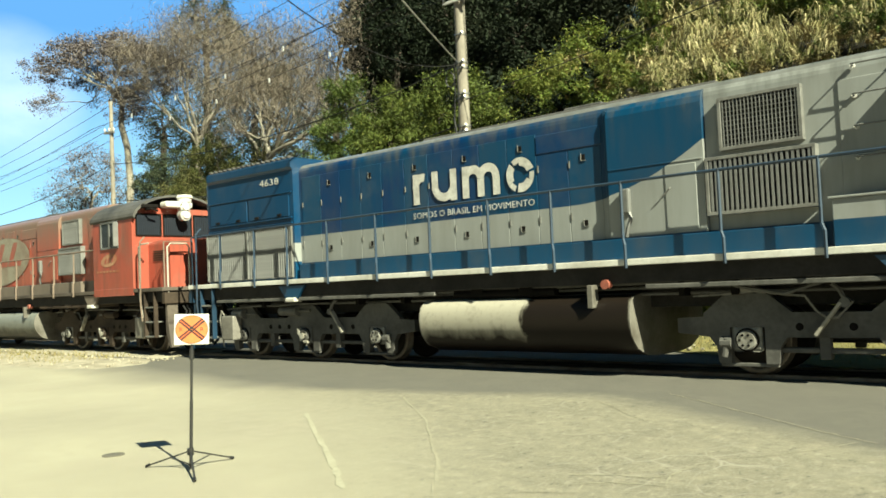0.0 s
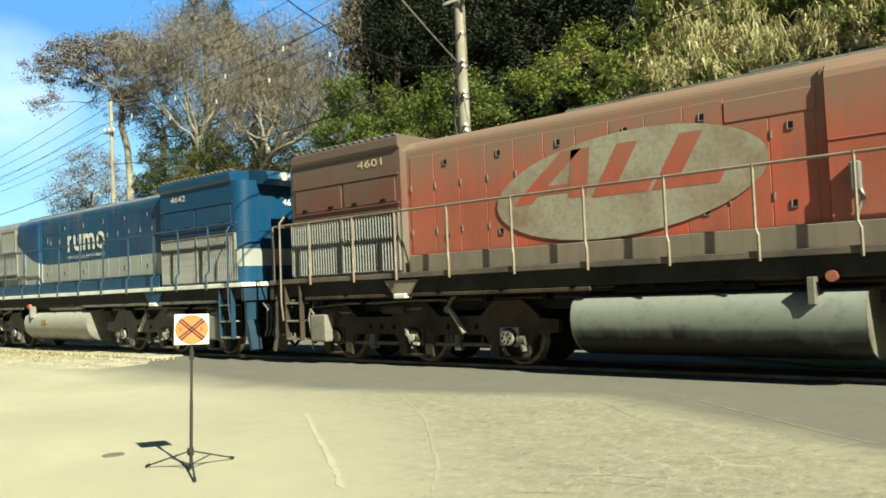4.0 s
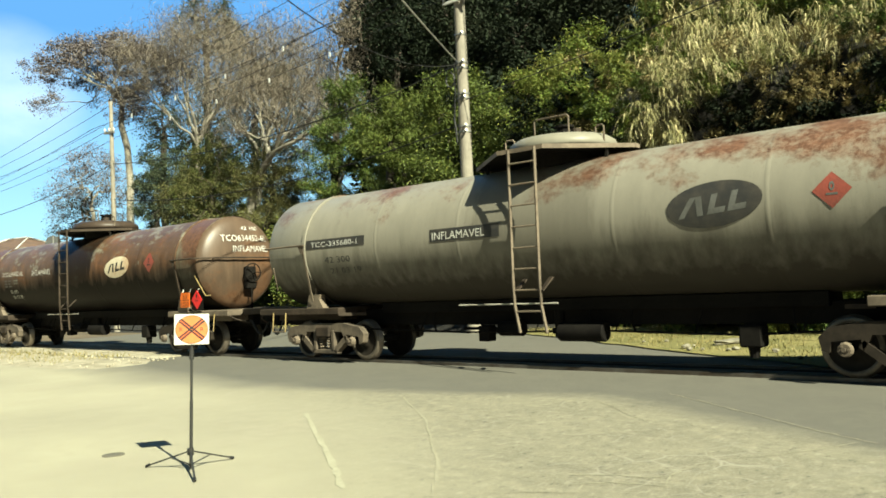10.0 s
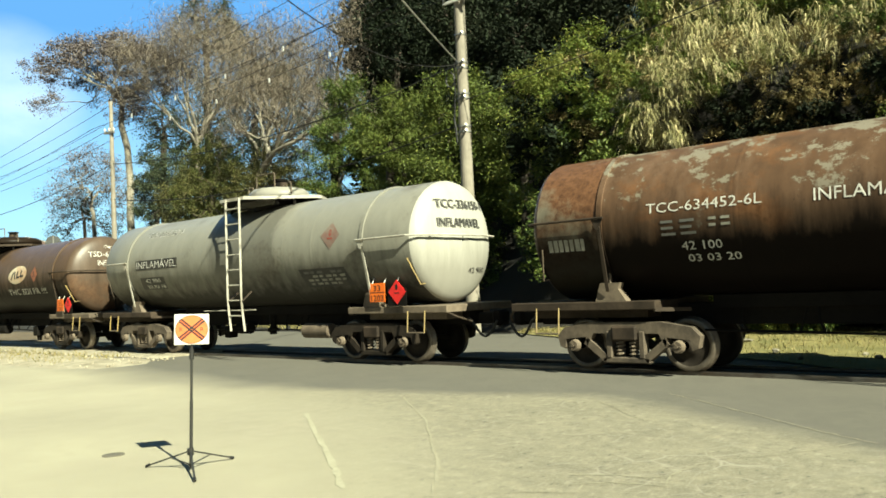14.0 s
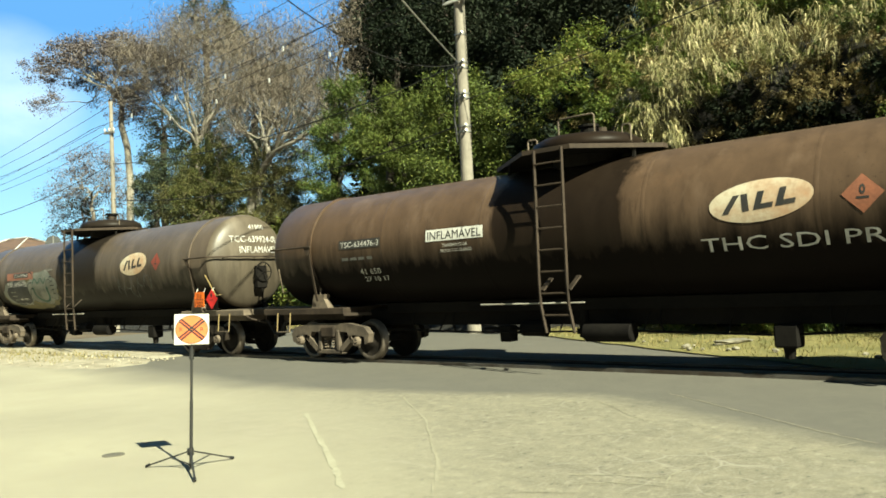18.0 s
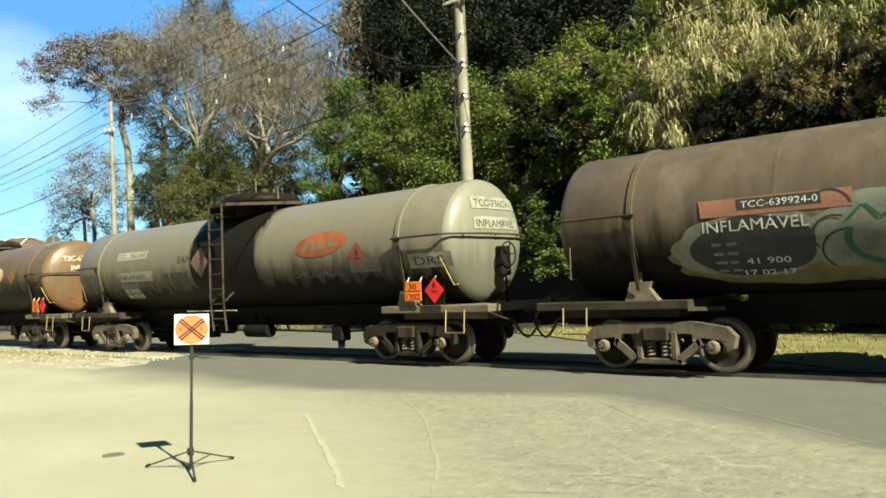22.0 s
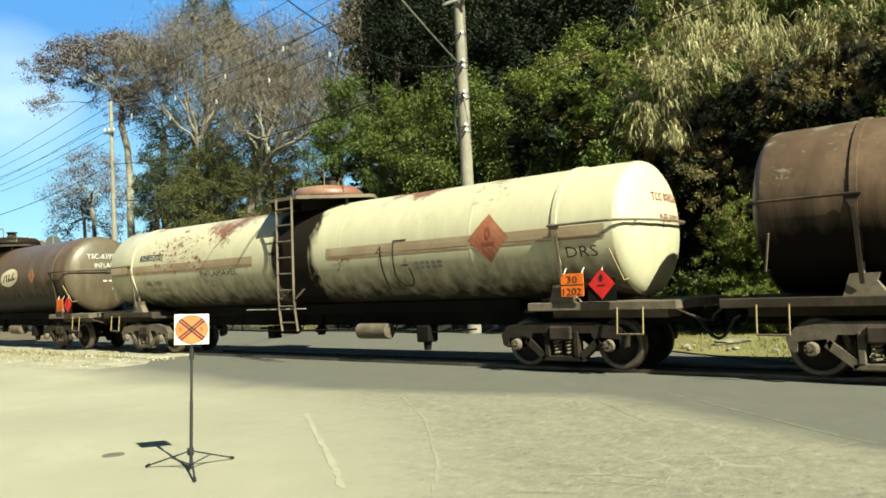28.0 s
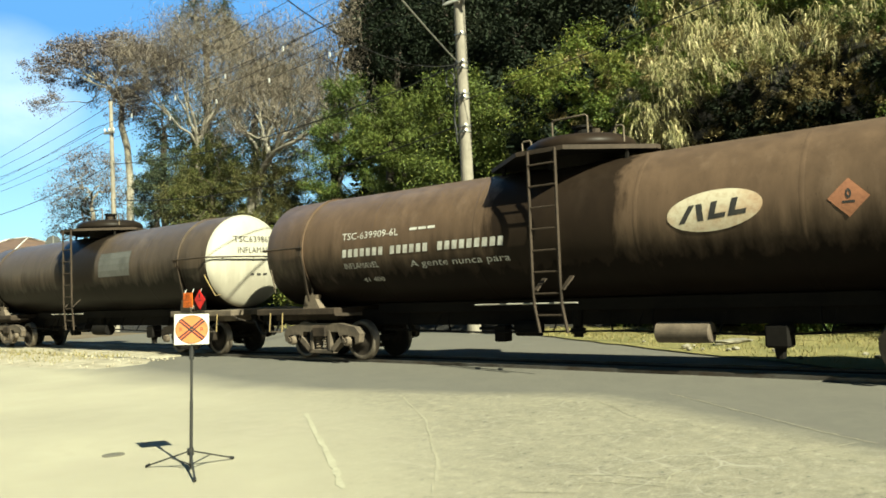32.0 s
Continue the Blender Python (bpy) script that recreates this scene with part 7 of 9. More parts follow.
    for xe in (-2.24, 2.12):
        bm = bmesh.new()
        extrude_yz(bm, ring, xe, xe + (0.02 if xe > 0 else -0.02))
        part("tank_end", bm, loco_tank, ft)
    for s in (-1, 1):
        bm = bmesh.new()
        box(bm, 1.45, 1.55, s * 1.25, s * 1.45, 1.05, 1.42, 0.01)
        part("fuel_filler", bm, loco_tank, w)
        bm = bmesh.new()
        rod(bm, (-1.54, s * 1.12, 1.33), (0.67, s * 1.12, 1.33), 0.07, seg=14)
        tube_ob = part("vent_pipe", bm, slat_white if turned else steel_dark, w, "long thin air reservoir over the fuel tank")
        for xx in (-0.98, 0.10):
            bm = bmesh.new()
            extrude_xz(bm, [(xx - 0.16, 1.34), (xx + 0.16, 1.34), (xx + 0.06, 1.54), (xx - 0.06, 1.54)], s * 1.19, s * 1.205)
            part("hanger_strap", bm, cylinder_grey if turned else steel_dark, tube_ob)
        bm = bmesh.new()
        box(bm, -9.0, -1.9, s * 1.22, s * 1.32, 1.33, 1.40, 0.01)
        box(bm, 2.4, 6.2, s * 1.22, s * 1.32, 1.33, 1.40, 0.01)
        part("cable_duct", bm, steel_brown if bell else cylinder_grey, w)
        if turned:
            bm = bmesh.new()
            box(bm, 0.44, 0.78, s * 1.36, s * 1.395, 0.86, 0.99, 0.004)
            part("tank_label", bm, yellow_paint, ft, "faded yellow notice on the fuel tank")
        bm = bmesh.new()
        rod(bm, (1.75, s * 1.28, 1.42), (1.75, s * 1.40, 1.42), 0.075, seg=14)
        part("fuel_gauge", bm, red_lamp, w)
        # climbing rungs on the hood behind the cab
        for z in (2.97, 3.38, 3.80, 4.20) if not bell else ():
            bm = bmesh.new()
            tube(bm, [(5.98, s * 0.97, z), (5.97, s * 1.12, z), (5.93, s * 1.14, z), (5.46, s * 1.14, z), (5.42, s * 1.12, z), (5.41, s * 0.97, z)], 0.013)
            rung = part("grab_rung", bm, slat_paint, w)
            for x in (5.98, 5.41):
                bm = bmesh.new()
                rod(bm, (x, s * 0.97, z), (x, s * 1.01, z), 0.035, seg=8)
                part("rung_foot", bm, white_paint, rung)
    # handrails
    for s in (-1, 1):
        pts = [-6.1, -4.76, -3.30, -1.86, -0.47, 0.85, 2.15, 3.70, 5.05]
        bm = bmesh.new()
        tube(bm, [(x, s * 1.36, rail_z) for x in (-9.9, *pts, 6.3)], 0.024)
        part("handrail", bm, rail_paint, w)
        for x in (-8.66, -7.3, *pts):
            def post(b):
                tube(b, [(0, s * 1.42, 1.66), (0, s * 1.42, 2.02), (-0.05, s * 1.37, 2.12), (-0.05, s * 1.36, rail_z + 0.02)], 0.026)
            ob = cached("rail_post_%s_%d_%d" % (rail_paint.name, s, rail_z * 100), post, rail_paint, w, "rail_post")
            ob.location.x = x
    # thin valve and cocks on the hood
    bm = bmesh.new()
    box(bm, 1.98, 2.12, -1.16, -1.05, 2.52, 2.92, 0.03, 2)
    valve = part("valve_box", bm, slat_paint, w)
    bm = bmesh.new()
    tube(bm, [(2.10, -1.12, 2.54), (2.13, -1.13, 2.42), (2.07, -1.13, 2.30), (2.02, -1.10, 2.16)], 0.035)
    part("valve_hose", bm, slat_paint, valve)
    loco_bogie(w, -6.07, hubs[0], bogie_tint)
    loco_bogie(w, 6.07, hubs[1], bogie_tint)
    # fleet number
    yy = lambda y: (lambda u, v: ((u if near < 0 else -u), near * y, v))
    mark("fleet_number", moved(letters(number, 0.16, 0.72), -7.36 if near < 0 else 6.68, 4.0), yy(rw + 0.012), white_mark if not bell else cream_mark, w)
    TRAIN.append((w, centre, turned))
    return w, yy


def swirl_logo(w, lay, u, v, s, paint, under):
    """A wordmark: rounded strokes shaped as letters and a ring of three blades, with a line of slogan below when given.
    """
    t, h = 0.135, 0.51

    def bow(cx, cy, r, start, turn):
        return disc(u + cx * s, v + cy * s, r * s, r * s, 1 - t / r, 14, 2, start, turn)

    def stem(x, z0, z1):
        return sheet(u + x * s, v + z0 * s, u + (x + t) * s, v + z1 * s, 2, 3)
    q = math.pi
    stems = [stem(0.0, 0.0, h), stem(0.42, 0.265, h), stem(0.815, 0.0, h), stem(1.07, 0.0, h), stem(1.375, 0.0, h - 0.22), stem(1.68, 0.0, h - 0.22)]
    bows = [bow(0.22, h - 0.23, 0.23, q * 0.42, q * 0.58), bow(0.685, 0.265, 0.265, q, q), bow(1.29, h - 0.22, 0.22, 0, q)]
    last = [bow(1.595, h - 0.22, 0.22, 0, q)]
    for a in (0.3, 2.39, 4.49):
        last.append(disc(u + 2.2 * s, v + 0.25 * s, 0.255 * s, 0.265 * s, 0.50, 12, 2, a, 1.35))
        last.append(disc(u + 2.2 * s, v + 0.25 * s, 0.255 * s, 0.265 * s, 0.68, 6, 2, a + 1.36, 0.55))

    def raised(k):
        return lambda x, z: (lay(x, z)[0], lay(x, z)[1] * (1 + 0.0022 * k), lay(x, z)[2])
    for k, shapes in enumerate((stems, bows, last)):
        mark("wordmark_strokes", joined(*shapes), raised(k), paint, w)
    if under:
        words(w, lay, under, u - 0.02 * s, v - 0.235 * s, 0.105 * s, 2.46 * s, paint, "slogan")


# ---- the train, from the front ----
BLUE, GREYB, DEEP = (0.003, 0.041, 0.096), (0.232, 0.244, 0.238), (0.003, 0.036, 0.092)
RED = (0.305, 0.082, 0.054)
HOOD = [BLUE, (0.0, 0.0, -1.0, -2.76, GREYB), (-0.262, 0.138, -1.0, -2.885, GREYB, 0.95), (0.0, 0.0, 1.0, 0.0, GREYB, 3.33), (0.0, 0.0, -1.0, -2.16, BLUE), (0.0, 0.0, 1.0, 4.30, (0.16, 0.165, 0.16))]
blue_body = livery("blue_and_grey_hood", HOOD, 0.22, fresh=(0.002, 0.026, 0.088), grime=((0.085, 0.09, 0.085), 4.62, 0.5))
blue_cab = livery("blue_and_grey_cab", [GREYB, (-1.6006, 0.122, -1.0, -7.63, BLUE)], 0.15)
blue_rad = livery("blue_radiator_hood", [DEEP, (0.0, 0.0, -1.0, -2.62, GREYB), (0.0, 0.0, -1.0, -2.2, BLUE)], 0.15)
blue_plain = surface("blue_step_paint", (0.00868, 0.0341, 0.0682), (0.00744, 0.0186, 0.0341), 0.5)
blue_rail = surface("blue_handrail_paint", (0.0217, 0.0434, 0.0744), (0.0186, 0.0279, 0.0434), 0.45)
red_body = livery("faded_red_hood", [RED, (0.0, 0.0, -1.0, -2.14, (0.16, 0.132, 0.108))], 0.40, fresh=(0.37, 0.074, 0.048), grime=((0.17, 0.13, 0.10), 4.15, 0.9))
red_cab = livery("bright_red_cab", [(0.315, 0.070, 0.046)], 0.6)
red_rad = livery("sooty_red_radiator_hood", [(0.11, 0.048, 0.038), (0.0, 0.0, -1.0, -3.08, (0.12, 0.095, 0.08))], 0.5, grime=((0.10, 0.075, 0.062), 4.1, 0.7))
red_sill = surface("dusty_brown_sill", (0.0992, 0.0806, 0.0651), (0.0434, 0.0341, 0.0279), 0.7)
pale_rail = surface("dusty_pale_rail", (0.186, 0.1426, 0.1116), (0.0992, 0.0744, 0.0558), 0.6)

l1, on1 = loco("blue and grey diesel locomotive with white sill stripe", -8.13, False, blue_body, blue_cab, blue_rad, white_paint, blue_rail, blue_plain, "4638", -1, ((None, None, hub_steel), (hub_steel, None, None)), loco_grey, blue_tank)
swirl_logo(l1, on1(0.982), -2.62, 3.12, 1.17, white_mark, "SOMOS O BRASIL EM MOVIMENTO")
l2, on2 = loco("weathered red diesel locomotive with sooty hood", -29.55, False, red_body, red_cab, red_rad, red_sill, pale_rail, steel_brown, "4601", -1, ((None, None, box_pale), (box_pale, None, None)), steel_brown, shaded_tank, bell=True)
shield_grey = surface("faded_grey_shield", (0.25, 0.235, 0.185), (0.17, 0.115, 0.085), 0.7, big=1.3)
tilt2 = lambda u, v: on2(0.982)(u, v + (u + 1.5) * 0.06)
shield = mark("oval_shield", disc(-1.5, 3.02, 2.42, 0.84, seg=40, rings=5), tilt2, shield_grey, l2)
for q in (sheet(-3.56, 2.87, -3.16, 3.70, 2, 4, 1.25), sheet(-2.42, 2.90, -2.06, 3.70, 2, 4, 0.12), sheet(-1.97, 2.86, -1.60, 3.68, 2, 4, 0.62), sheet(-1.595, 2.86, -0.97, 3.03, 3, 2, 0.62), sheet(-0.90, 2.86, -0.53, 3.68, 2, 4, 0.62), sheet(-0.525, 2.86, 0.18, 3.03, 3, 2, 0.62)):
    mark("shield_stroke", q, on2(0.985), red_body, shield)
mark("shield_stroke", sheet(-2.98, 3.00, -2.40, 3.14, 3, 1), on2(0.987), red_body, shield)
tan_mark = surface("faded_tan_shield", (0.36, 0.20, 0.12), (0.30, 0.10, 0.05), 0.7)
cabmark = mark("oval_shield", disc(7.30, 2.65, 0.47, 0.18, seg=24, rings=3), lambda u, v: on2(1.408)(u, v + (u - 7.3) * 0.1), tan_mark, l2)
for k in range(3):
    mark("shield_stroke", sheet(7.02 + k * 0.19, 2.58, 7.12 + k * 0.19, 2.72, 1, 1, 0.4), lambda u, v: on2(1.412)(u, v + (u - 7.3) * 0.1), red_cab, cabmark)
bars_row(l2, on2(1.41), 6.55, 2.31, 1.34, 0.05, tan_mark, 7, 4)
l3, on3 = loco("blue and grey diesel locomotive running hood first", -50.8, True, blue_body, blue_cab, blue_rad, white_paint, blue_rail, blue_plain, "4642", 1, ((blue_plain, None, hub_steel), (hub_steel, None, red_lamp)), loco_grey, grey_tank, rail_z=3.23)
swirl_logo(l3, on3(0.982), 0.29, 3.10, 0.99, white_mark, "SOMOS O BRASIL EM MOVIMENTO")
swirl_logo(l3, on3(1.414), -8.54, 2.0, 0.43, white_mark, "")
mark("fleet_number", moved(letters("4642", 0.19, 0.74), -7.16, 2.86), on3(1.414), surface("grey_number_paint", (0.0992, 0.1054, 0.1054), (0.0682, 0.0713, 0.0713), 0.6), l3)
mark("fleet_number", moved(letters("4642", 0.17, 0.55), 0.15, 3.72), lambda u, v: (-9.762, -u, v), white_mark, l3)

rust = (0.186, 0.0775, 0.0372)
soot_shade = (0.0042, 0.0036, 0.0033)
BROWN = (0.092, 0.058, 0.036)
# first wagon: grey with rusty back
p = tank_paint("grey_tank_rusty_back", (0.215, 0.199, 0.163), (0.165, 0.085, 0.055), 0.71, 0.84, (0.024, 0.019, 0.015), 0.85, seed=3.0, spill_shade_amount=0.4, belly=1.95, fade=0.85, back=0.14)
pf = tank_paint("cream_tank_end", (0.32, 0.305, 0.25), (0.2604, 0.1488, 0.0868), 0.84, 0.98, (0.062, 0.0527, 0.0372), 0.5, seed=3.0)
w, side, end, f, q, xf, xr = wagon("dirty grey tank wagon with rust on its back", -69.7, -61.8, -77.6, p, pf, 1.25, 2.42, dome_paint=pf, nose=0.12, ladder_paint=steel_tan)
hazard_plates(w, f, ("33", "1203"))
hand_brake(w, end, 2.42, 1.25, 0.25)
b = mark("end_panel", sheet(-0.62, 2.56, 0.98, 3.28, 10, 6), end, black_mark, w)
lift = lambda lay, e=0.006: (lambda u, v: tuple(Vector(lay(u, v)) + Vector((e * 0.6, -e * 0.6, 0))))
words(w, lift(end), "TCC-335608-1", -0.55, 3.04, 0.17, 1.42, white_mark)
words(w, lift(end), "INFLAMAVEL", -0.20, 2.64, 0.19, 1.10, white_mark)
words(w, end, "42300", 0.05, 3.32, 0.12, 0.5, white_mark)
mark("label_panel", sheet(-2.26, 2.34, -0.62, 2.58, 6, 2), side, black_mark, w)
words(w, lift(side), "INFLAMAVEL", -2.2, 2.38, 0.15, 1.25, white_mark)
mark("label_panel", sheet(-5.88, 2.42, -4.05, 2.62, 6, 2), side, black_mark, w)
words(w, lift(side), "TCC-335680-1", -5.72, 2.46, 0.11, 1.45, white_mark)
words(w, side, "42 300", -5.3, 2.10, 0.14, 0.78, black_mark)
words(w, side, "21 03 19", -5.2, 1.86, 0.13, 0.95, black_mark)
oval_logo(w, side, 3.25, 2.53, 0.72, 0.34, black_mark, grey_patch)
flame_diamond(w, side, 4.87, 2.56, 0.25, faded_red, grey_patch)
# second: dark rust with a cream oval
p = tank_paint("rust_brown_tank", (0.100, 0.058, 0.034), (0.215, 0.098, 0.042), 0.68, 0.84, soot_shade, 0.97, seed=11.0, peel=((0.175, 0.155, 0.12), 0.565), back=0.10, belly=2.27)
p2 = tank_paint("rust_brown_dome", (0.0868, 0.062, 0.0465), rust, 0.8, 0.9, soot_shade, 0.5, seed=12.0)
pf = tank_paint("rusty_brown_end", (0.096, 0.064, 0.043), (0.165, 0.082, 0.042), 0.70, 0.86, soot_shade, 0.3, seed=13.0, back=-0.1)
w, side, end, f, q, xf, xr = wagon("rust-brown tank wagon with peeling paint", -87.0, -78.9, -94.95, p, pf, dome_paint=p2)
hazard_plates(w, f, ("33", "1203"))
hand_brake(w, end, 2.38, 1.22)
words(w, end, "TCO634452-6L", -0.62, 2.92, 0.17, 1.45, white_mark)
words(w, end, "INFLAMAVEL", -0.30, 2.64, 0.17, 1.15, white_mark)
words(w, end, "42 100", 0.0, 3.22, 0.10, 0.55, white_mark)
words(w, side, "TCC-634452-6L", -5.18, 2.48, 0.16, 1.76, white_mark)
words(w, side, "INFLAMÁVEL", -2.73, 2.44, 0.18, 1.41, white_mark)
for k in range(3):
    bars_row(w, side, -4.95, 2.31 - k * 0.095, 0.62, 0.040, grey_patch, 2, 3 + k)
    if k < 2:
        bars_row(w, side, -4.2, 2.31 - k * 0.095, 0.36, 0.040, dusty_grey, 2, 13 + k)
bars_row(w, lift(side, 0.008), -7.0, 1.98, 0.72, 0.20, dusty_grey, 7, 19)
undercoat = tank_paint("bare_grey_undercoat", (0.155, 0.140, 0.105), (0.135, 0.066, 0.034), 0.52, 0.66, soot_shade, 0.9, seed=14.0, spill_shade_amount=0.0, belly=2.25, back=0.10)
v, fc = revolve([(f - 1.98, 1.224), (f - 1.6, 1.2245), (xf + 0.02, 1.2245)], 48)
mesh = bpy.data.meshes.new("undercoat")
mesh.from_pydata([(x, y, z + 2.38) for x, y, z in v], [], fc)
obj("undercoat", mesh, undercoat, w, "end course of the tank in worn grey undercoat", smooth=True)
v, fc = revolve([(xr, 1.224), (q + 1.5, 1.2245), (q + 1.88, 1.224)], 48)
mesh = bpy.data.meshes.new("undercoat")
mesh.from_pydata([(x, y, z + 2.38) for x, y, z in v], [], fc)
obj("undercoat", mesh, undercoat, w, "end course of the tank in worn grey undercoat", smooth=True)
words(w, side, "42 100", -4.66, 1.88, 0.14, 0.62, white_mark)
words(w, side, "03 03 20", -4.6, 1.68, 0.13, 0.80, white_mark)
oval_logo(w, side, 2.97, 2.46, 0.70, 0.30, cream_mark, black_mark)
flame_diamond(w, side, 4.75, 2.5, 0.28, faded_red, black_mark)
# third: shorter, silver grey with a white end
p = tank_paint("silver_grey_tank", (0.205, 0.20, 0.172), (0.125, 0.105, 0.078), 0.70, 0.92, (0.0217, 0.01984, 0.01736), 0.88, seed=20.0, spill_shade_amount=0.5, belly=1.95, fade=0.9)
pf = tank_paint("white_tank_end", (0.34, 0.335, 0.30), (0.22, 0.17, 0.11), 0.84, 1.0, (0.12, 0.11, 0.09), 0.5, seed=21.0)
w, side, end, f, q, xf, xr = wagon("silver-grey tank wagon with a white end", -102.7, -96.45, -109.95, p, pf, 1.25, 2.42, dome_r=0.76, dome_paint=pf, nose=0.34, ladder_paint=slat_white, skirt=True, underside=-1)
hazard_plates(w, f, ("33", "1203"))
for zz, txt, wd in ((3.06, "TCC-336150-1", 1.5), (2.68, "INFLAMAVEL", 1.3)):
    words(w, end, txt, -0.65, zz, 0.20, wd, grey_patch)
    words(w, lift(end), txt, -0.69, zz + 0.015, 0.18, wd, black_mark)
words(w, end, "42 900", 0.2, 1.75, 0.12, 0.6, black_mark)
words(w, side, "TCC-336150-1", -4.65, 3.22, 0.20, 1.75, white_mark)
words(w, lift(side), "TCC-336150-1", -4.68, 3.24, 0.17, 1.75, black_mark)
mark("label_panel", sheet(-4.85, 2.30, -2.75, 2.56, 8, 3), side, black_mark, w)
words(w, lift(side), "INFLAMÁVEL", -4.8, 2.34, 0.19, 2.0, white_mark)
mark("label_panel", sheet(-4.7, 1.72, -3.5, 2.08, 5, 3), side, black_mark, w)
words(w, lift(side), "42 900", -4.45, 1.93, 0.12, 0.75, white_mark)
words(w, lift(side), "20 03 16", -4.45, 1.76, 0.11, 0.9, white_mark)
flame_diamond(w, side, 3.23, 2.69, 0.30, surface("worn_pink_diamond", (0.16, 0.09, 0.075), (0.19, 0.17, 0.14), 0.6, big=3), faded_red)
mark("data_panel", sheet(2.2, 1.54, 3.7, 2.0, 6, 3, -0.25), side, black_mark, w, "dark data table with pale worn lines")
for row in range(4):
    for col in range(6):
        if (row * 7 + col * 5) % 11 != 3:
            u0, v0 = 2.33 + col * 0.22 - row * 0.030, 1.60 + row * 0.095
            mark("data_bar", sheet(u0, v0, u0 + (0.12 + 0.05 * ((row + col) % 2)), v0 + 0.055, 2, 1), lift(side), grey_patch if row == 3 else dusty_grey, w)
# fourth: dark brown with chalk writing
p = tank_paint("dark_brown_tank", BROWN, (0.15, 0.088, 0.052), 0.80, 0.98, soot_shade, 0.96, seed=31.0, belly=2.15, back=0.06)
p4 = p
pf = tank_paint("dull_brown_end", (0.082, 0.057, 0.040), (0.145, 0.080, 0.046), 0.72, 0.90, soot_shade, 0.25, seed=33.0, back=-0.1)
w, side, end, f, q, xf, xr = wagon("dark brown tank wagon with chalk scrawl", -118.95, -110.8, -127.2, p, pf)
hazard_plates(w, f, ("33", "1202"))
hand_brake(w, end, 2.38, 1.22)
words(w, end, "TSD-634476-3", -0.62, 2.92, 0.17, 1.45, white_mark)
words(w, end, "INFLAMAVEL", -0.35, 2.64, 0.17, 1.15, white_mark)
words(w, end, "Cap 41 650", -0.1, 3.2, 0.10, 0.7, white_mark)
oval_logo(w, side, 3.4, 2.52, 0.73, 0.30, cream_mark, black_mark)
flame_diamond(w, side, 4.72, 2.48, 0.26, surface("orange_brown_diamond", (0.279, 0.0992, 0.0496), (0.155, 0.062, 0.0372), 0.6), black_mark)
words(w, side, "THC SDI PR !!!", 2.5, 1.82, 0.22, 2.95, white_mark, "chalk_scrawl")
mark("label_panel", sheet(-5.36, 2.36, -4.14, 2.54, 6, 2), side, black_mark, w)
words(w, lift(side), "TSC-634476-3", -5.31, 2.39, 0.12, 1.13, white_mark)
bars_row(w, side, -5.3, 2.12, 1.0, 0.06, grey_patch, 4, 6)
words(w, side, "41 650", -4.84, 1.80, 0.13, 0.6, white_mark)
words(w, side, "27 10 17", -4.78, 1.63, 0.12, 0.7, white_mark)
mark("label_panel", sheet(-2.9, 2.36, -1.52, 2.58, 6, 2), side, white_paint, w)
words(w, lift(side), "INFLAMÁVEL", -2.85, 2.39, 0.16, 1.28, black_mark)
words(w, side, "TRANSPORTE DE", -2.5, 2.24, 0.06, 0.6, white_mark)
words(w, side, "PRODUTOS CLAROS", -2.55, 2.14, 0.06, 0.75, white_mark)
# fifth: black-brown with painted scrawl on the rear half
p = tank_paint("black_brown_tank", (0.098, 0.075, 0.056), (0.12, 0.078, 0.052), 0.84, 1.0, soot_shade, 0.93, seed=41.0, belly=2.0)
pf = tank_paint("grey_brown_tank_end", (0.098, 0.080, 0.058), (0.1736, 0.1178, 0.0744), 0.8, 0.95, soot_shade, 0.35, seed=42.0)
w, side, end, f, q, xf, xr = wagon("black-brown tank wagon with painted scrawl", -136.4, -128.0, -144.55, p, pf, dome_r=0.93, nose=-0.2)
hazard_plates(w, f, ("33", "1202"))
hand_brake(w, end, 2.38, 1.22)
words(w, end, "TCC-639924-0L", -0.68, 2.86, 0.17, 1.5, white_mark)
words(w, end, "INFLAMÁVEL", -0.42, 2.58, 0.18, 1.2, white_mark)
words(w, end, "41900", -0.1, 3.2, 0.13, 0.5, white_mark)
oval_logo(w, side, 3.54, 2.50, 0.72, 0.31, cream_mark, black_mark)
flame_diamond(w, side, 4.75, 2.50, 0.24, faded_red, black_mark)
chalk = surface("blue_grey_chalk", (0.0992, 0.1054, 0.1116), (0.0434, 0.0465, 0.0496), 0.8, big=5)
for cx, cy, rr, a0, tt in ((2.4, 2.0, 0.16, 0.3, 2.0), (2.75, 1.95, 0.14, 2.0, 2.6), (3.1, 2.0, 0.18, 4.0, 1.8), (3.5, 1.96, 0.15, 1.0, 2.9), (3.85, 2.05, 0.17, 3.0, 2.0), (4.2, 1.98, 0.16, 0.0, 3.2), (2.6, 1.72, 0.14, 1.2, 2.4), (3.3, 1.70, 0.16, 2.6, 2.2)):
    mark("chalk_scrawl", joined(disc(cx, cy, rr, rr * 1.2, 0.88, 14, 1, a0, tt), sheet(cx + rr * 0.4, cy - rr * 1.3, cx + rr * 0.4 + 0.02, cy + rr * 0.9, 1, 4, 0.5)), side, chalk, w)
scrawl = surface("pale_grey_scrawl", (0.175, 0.182, 0.155), (0.075, 0.080, 0.068), 0.6, big=1.6)
teal = surface("teal_scrawl", (0.012, 0.085, 0.062), (0.010, 0.050, 0.040), 0.6, big=3)
olive = surface("olive_scrawl", (0.135, 0.115, 0.045), (0.070, 0.060, 0.028), 0.6, big=2)
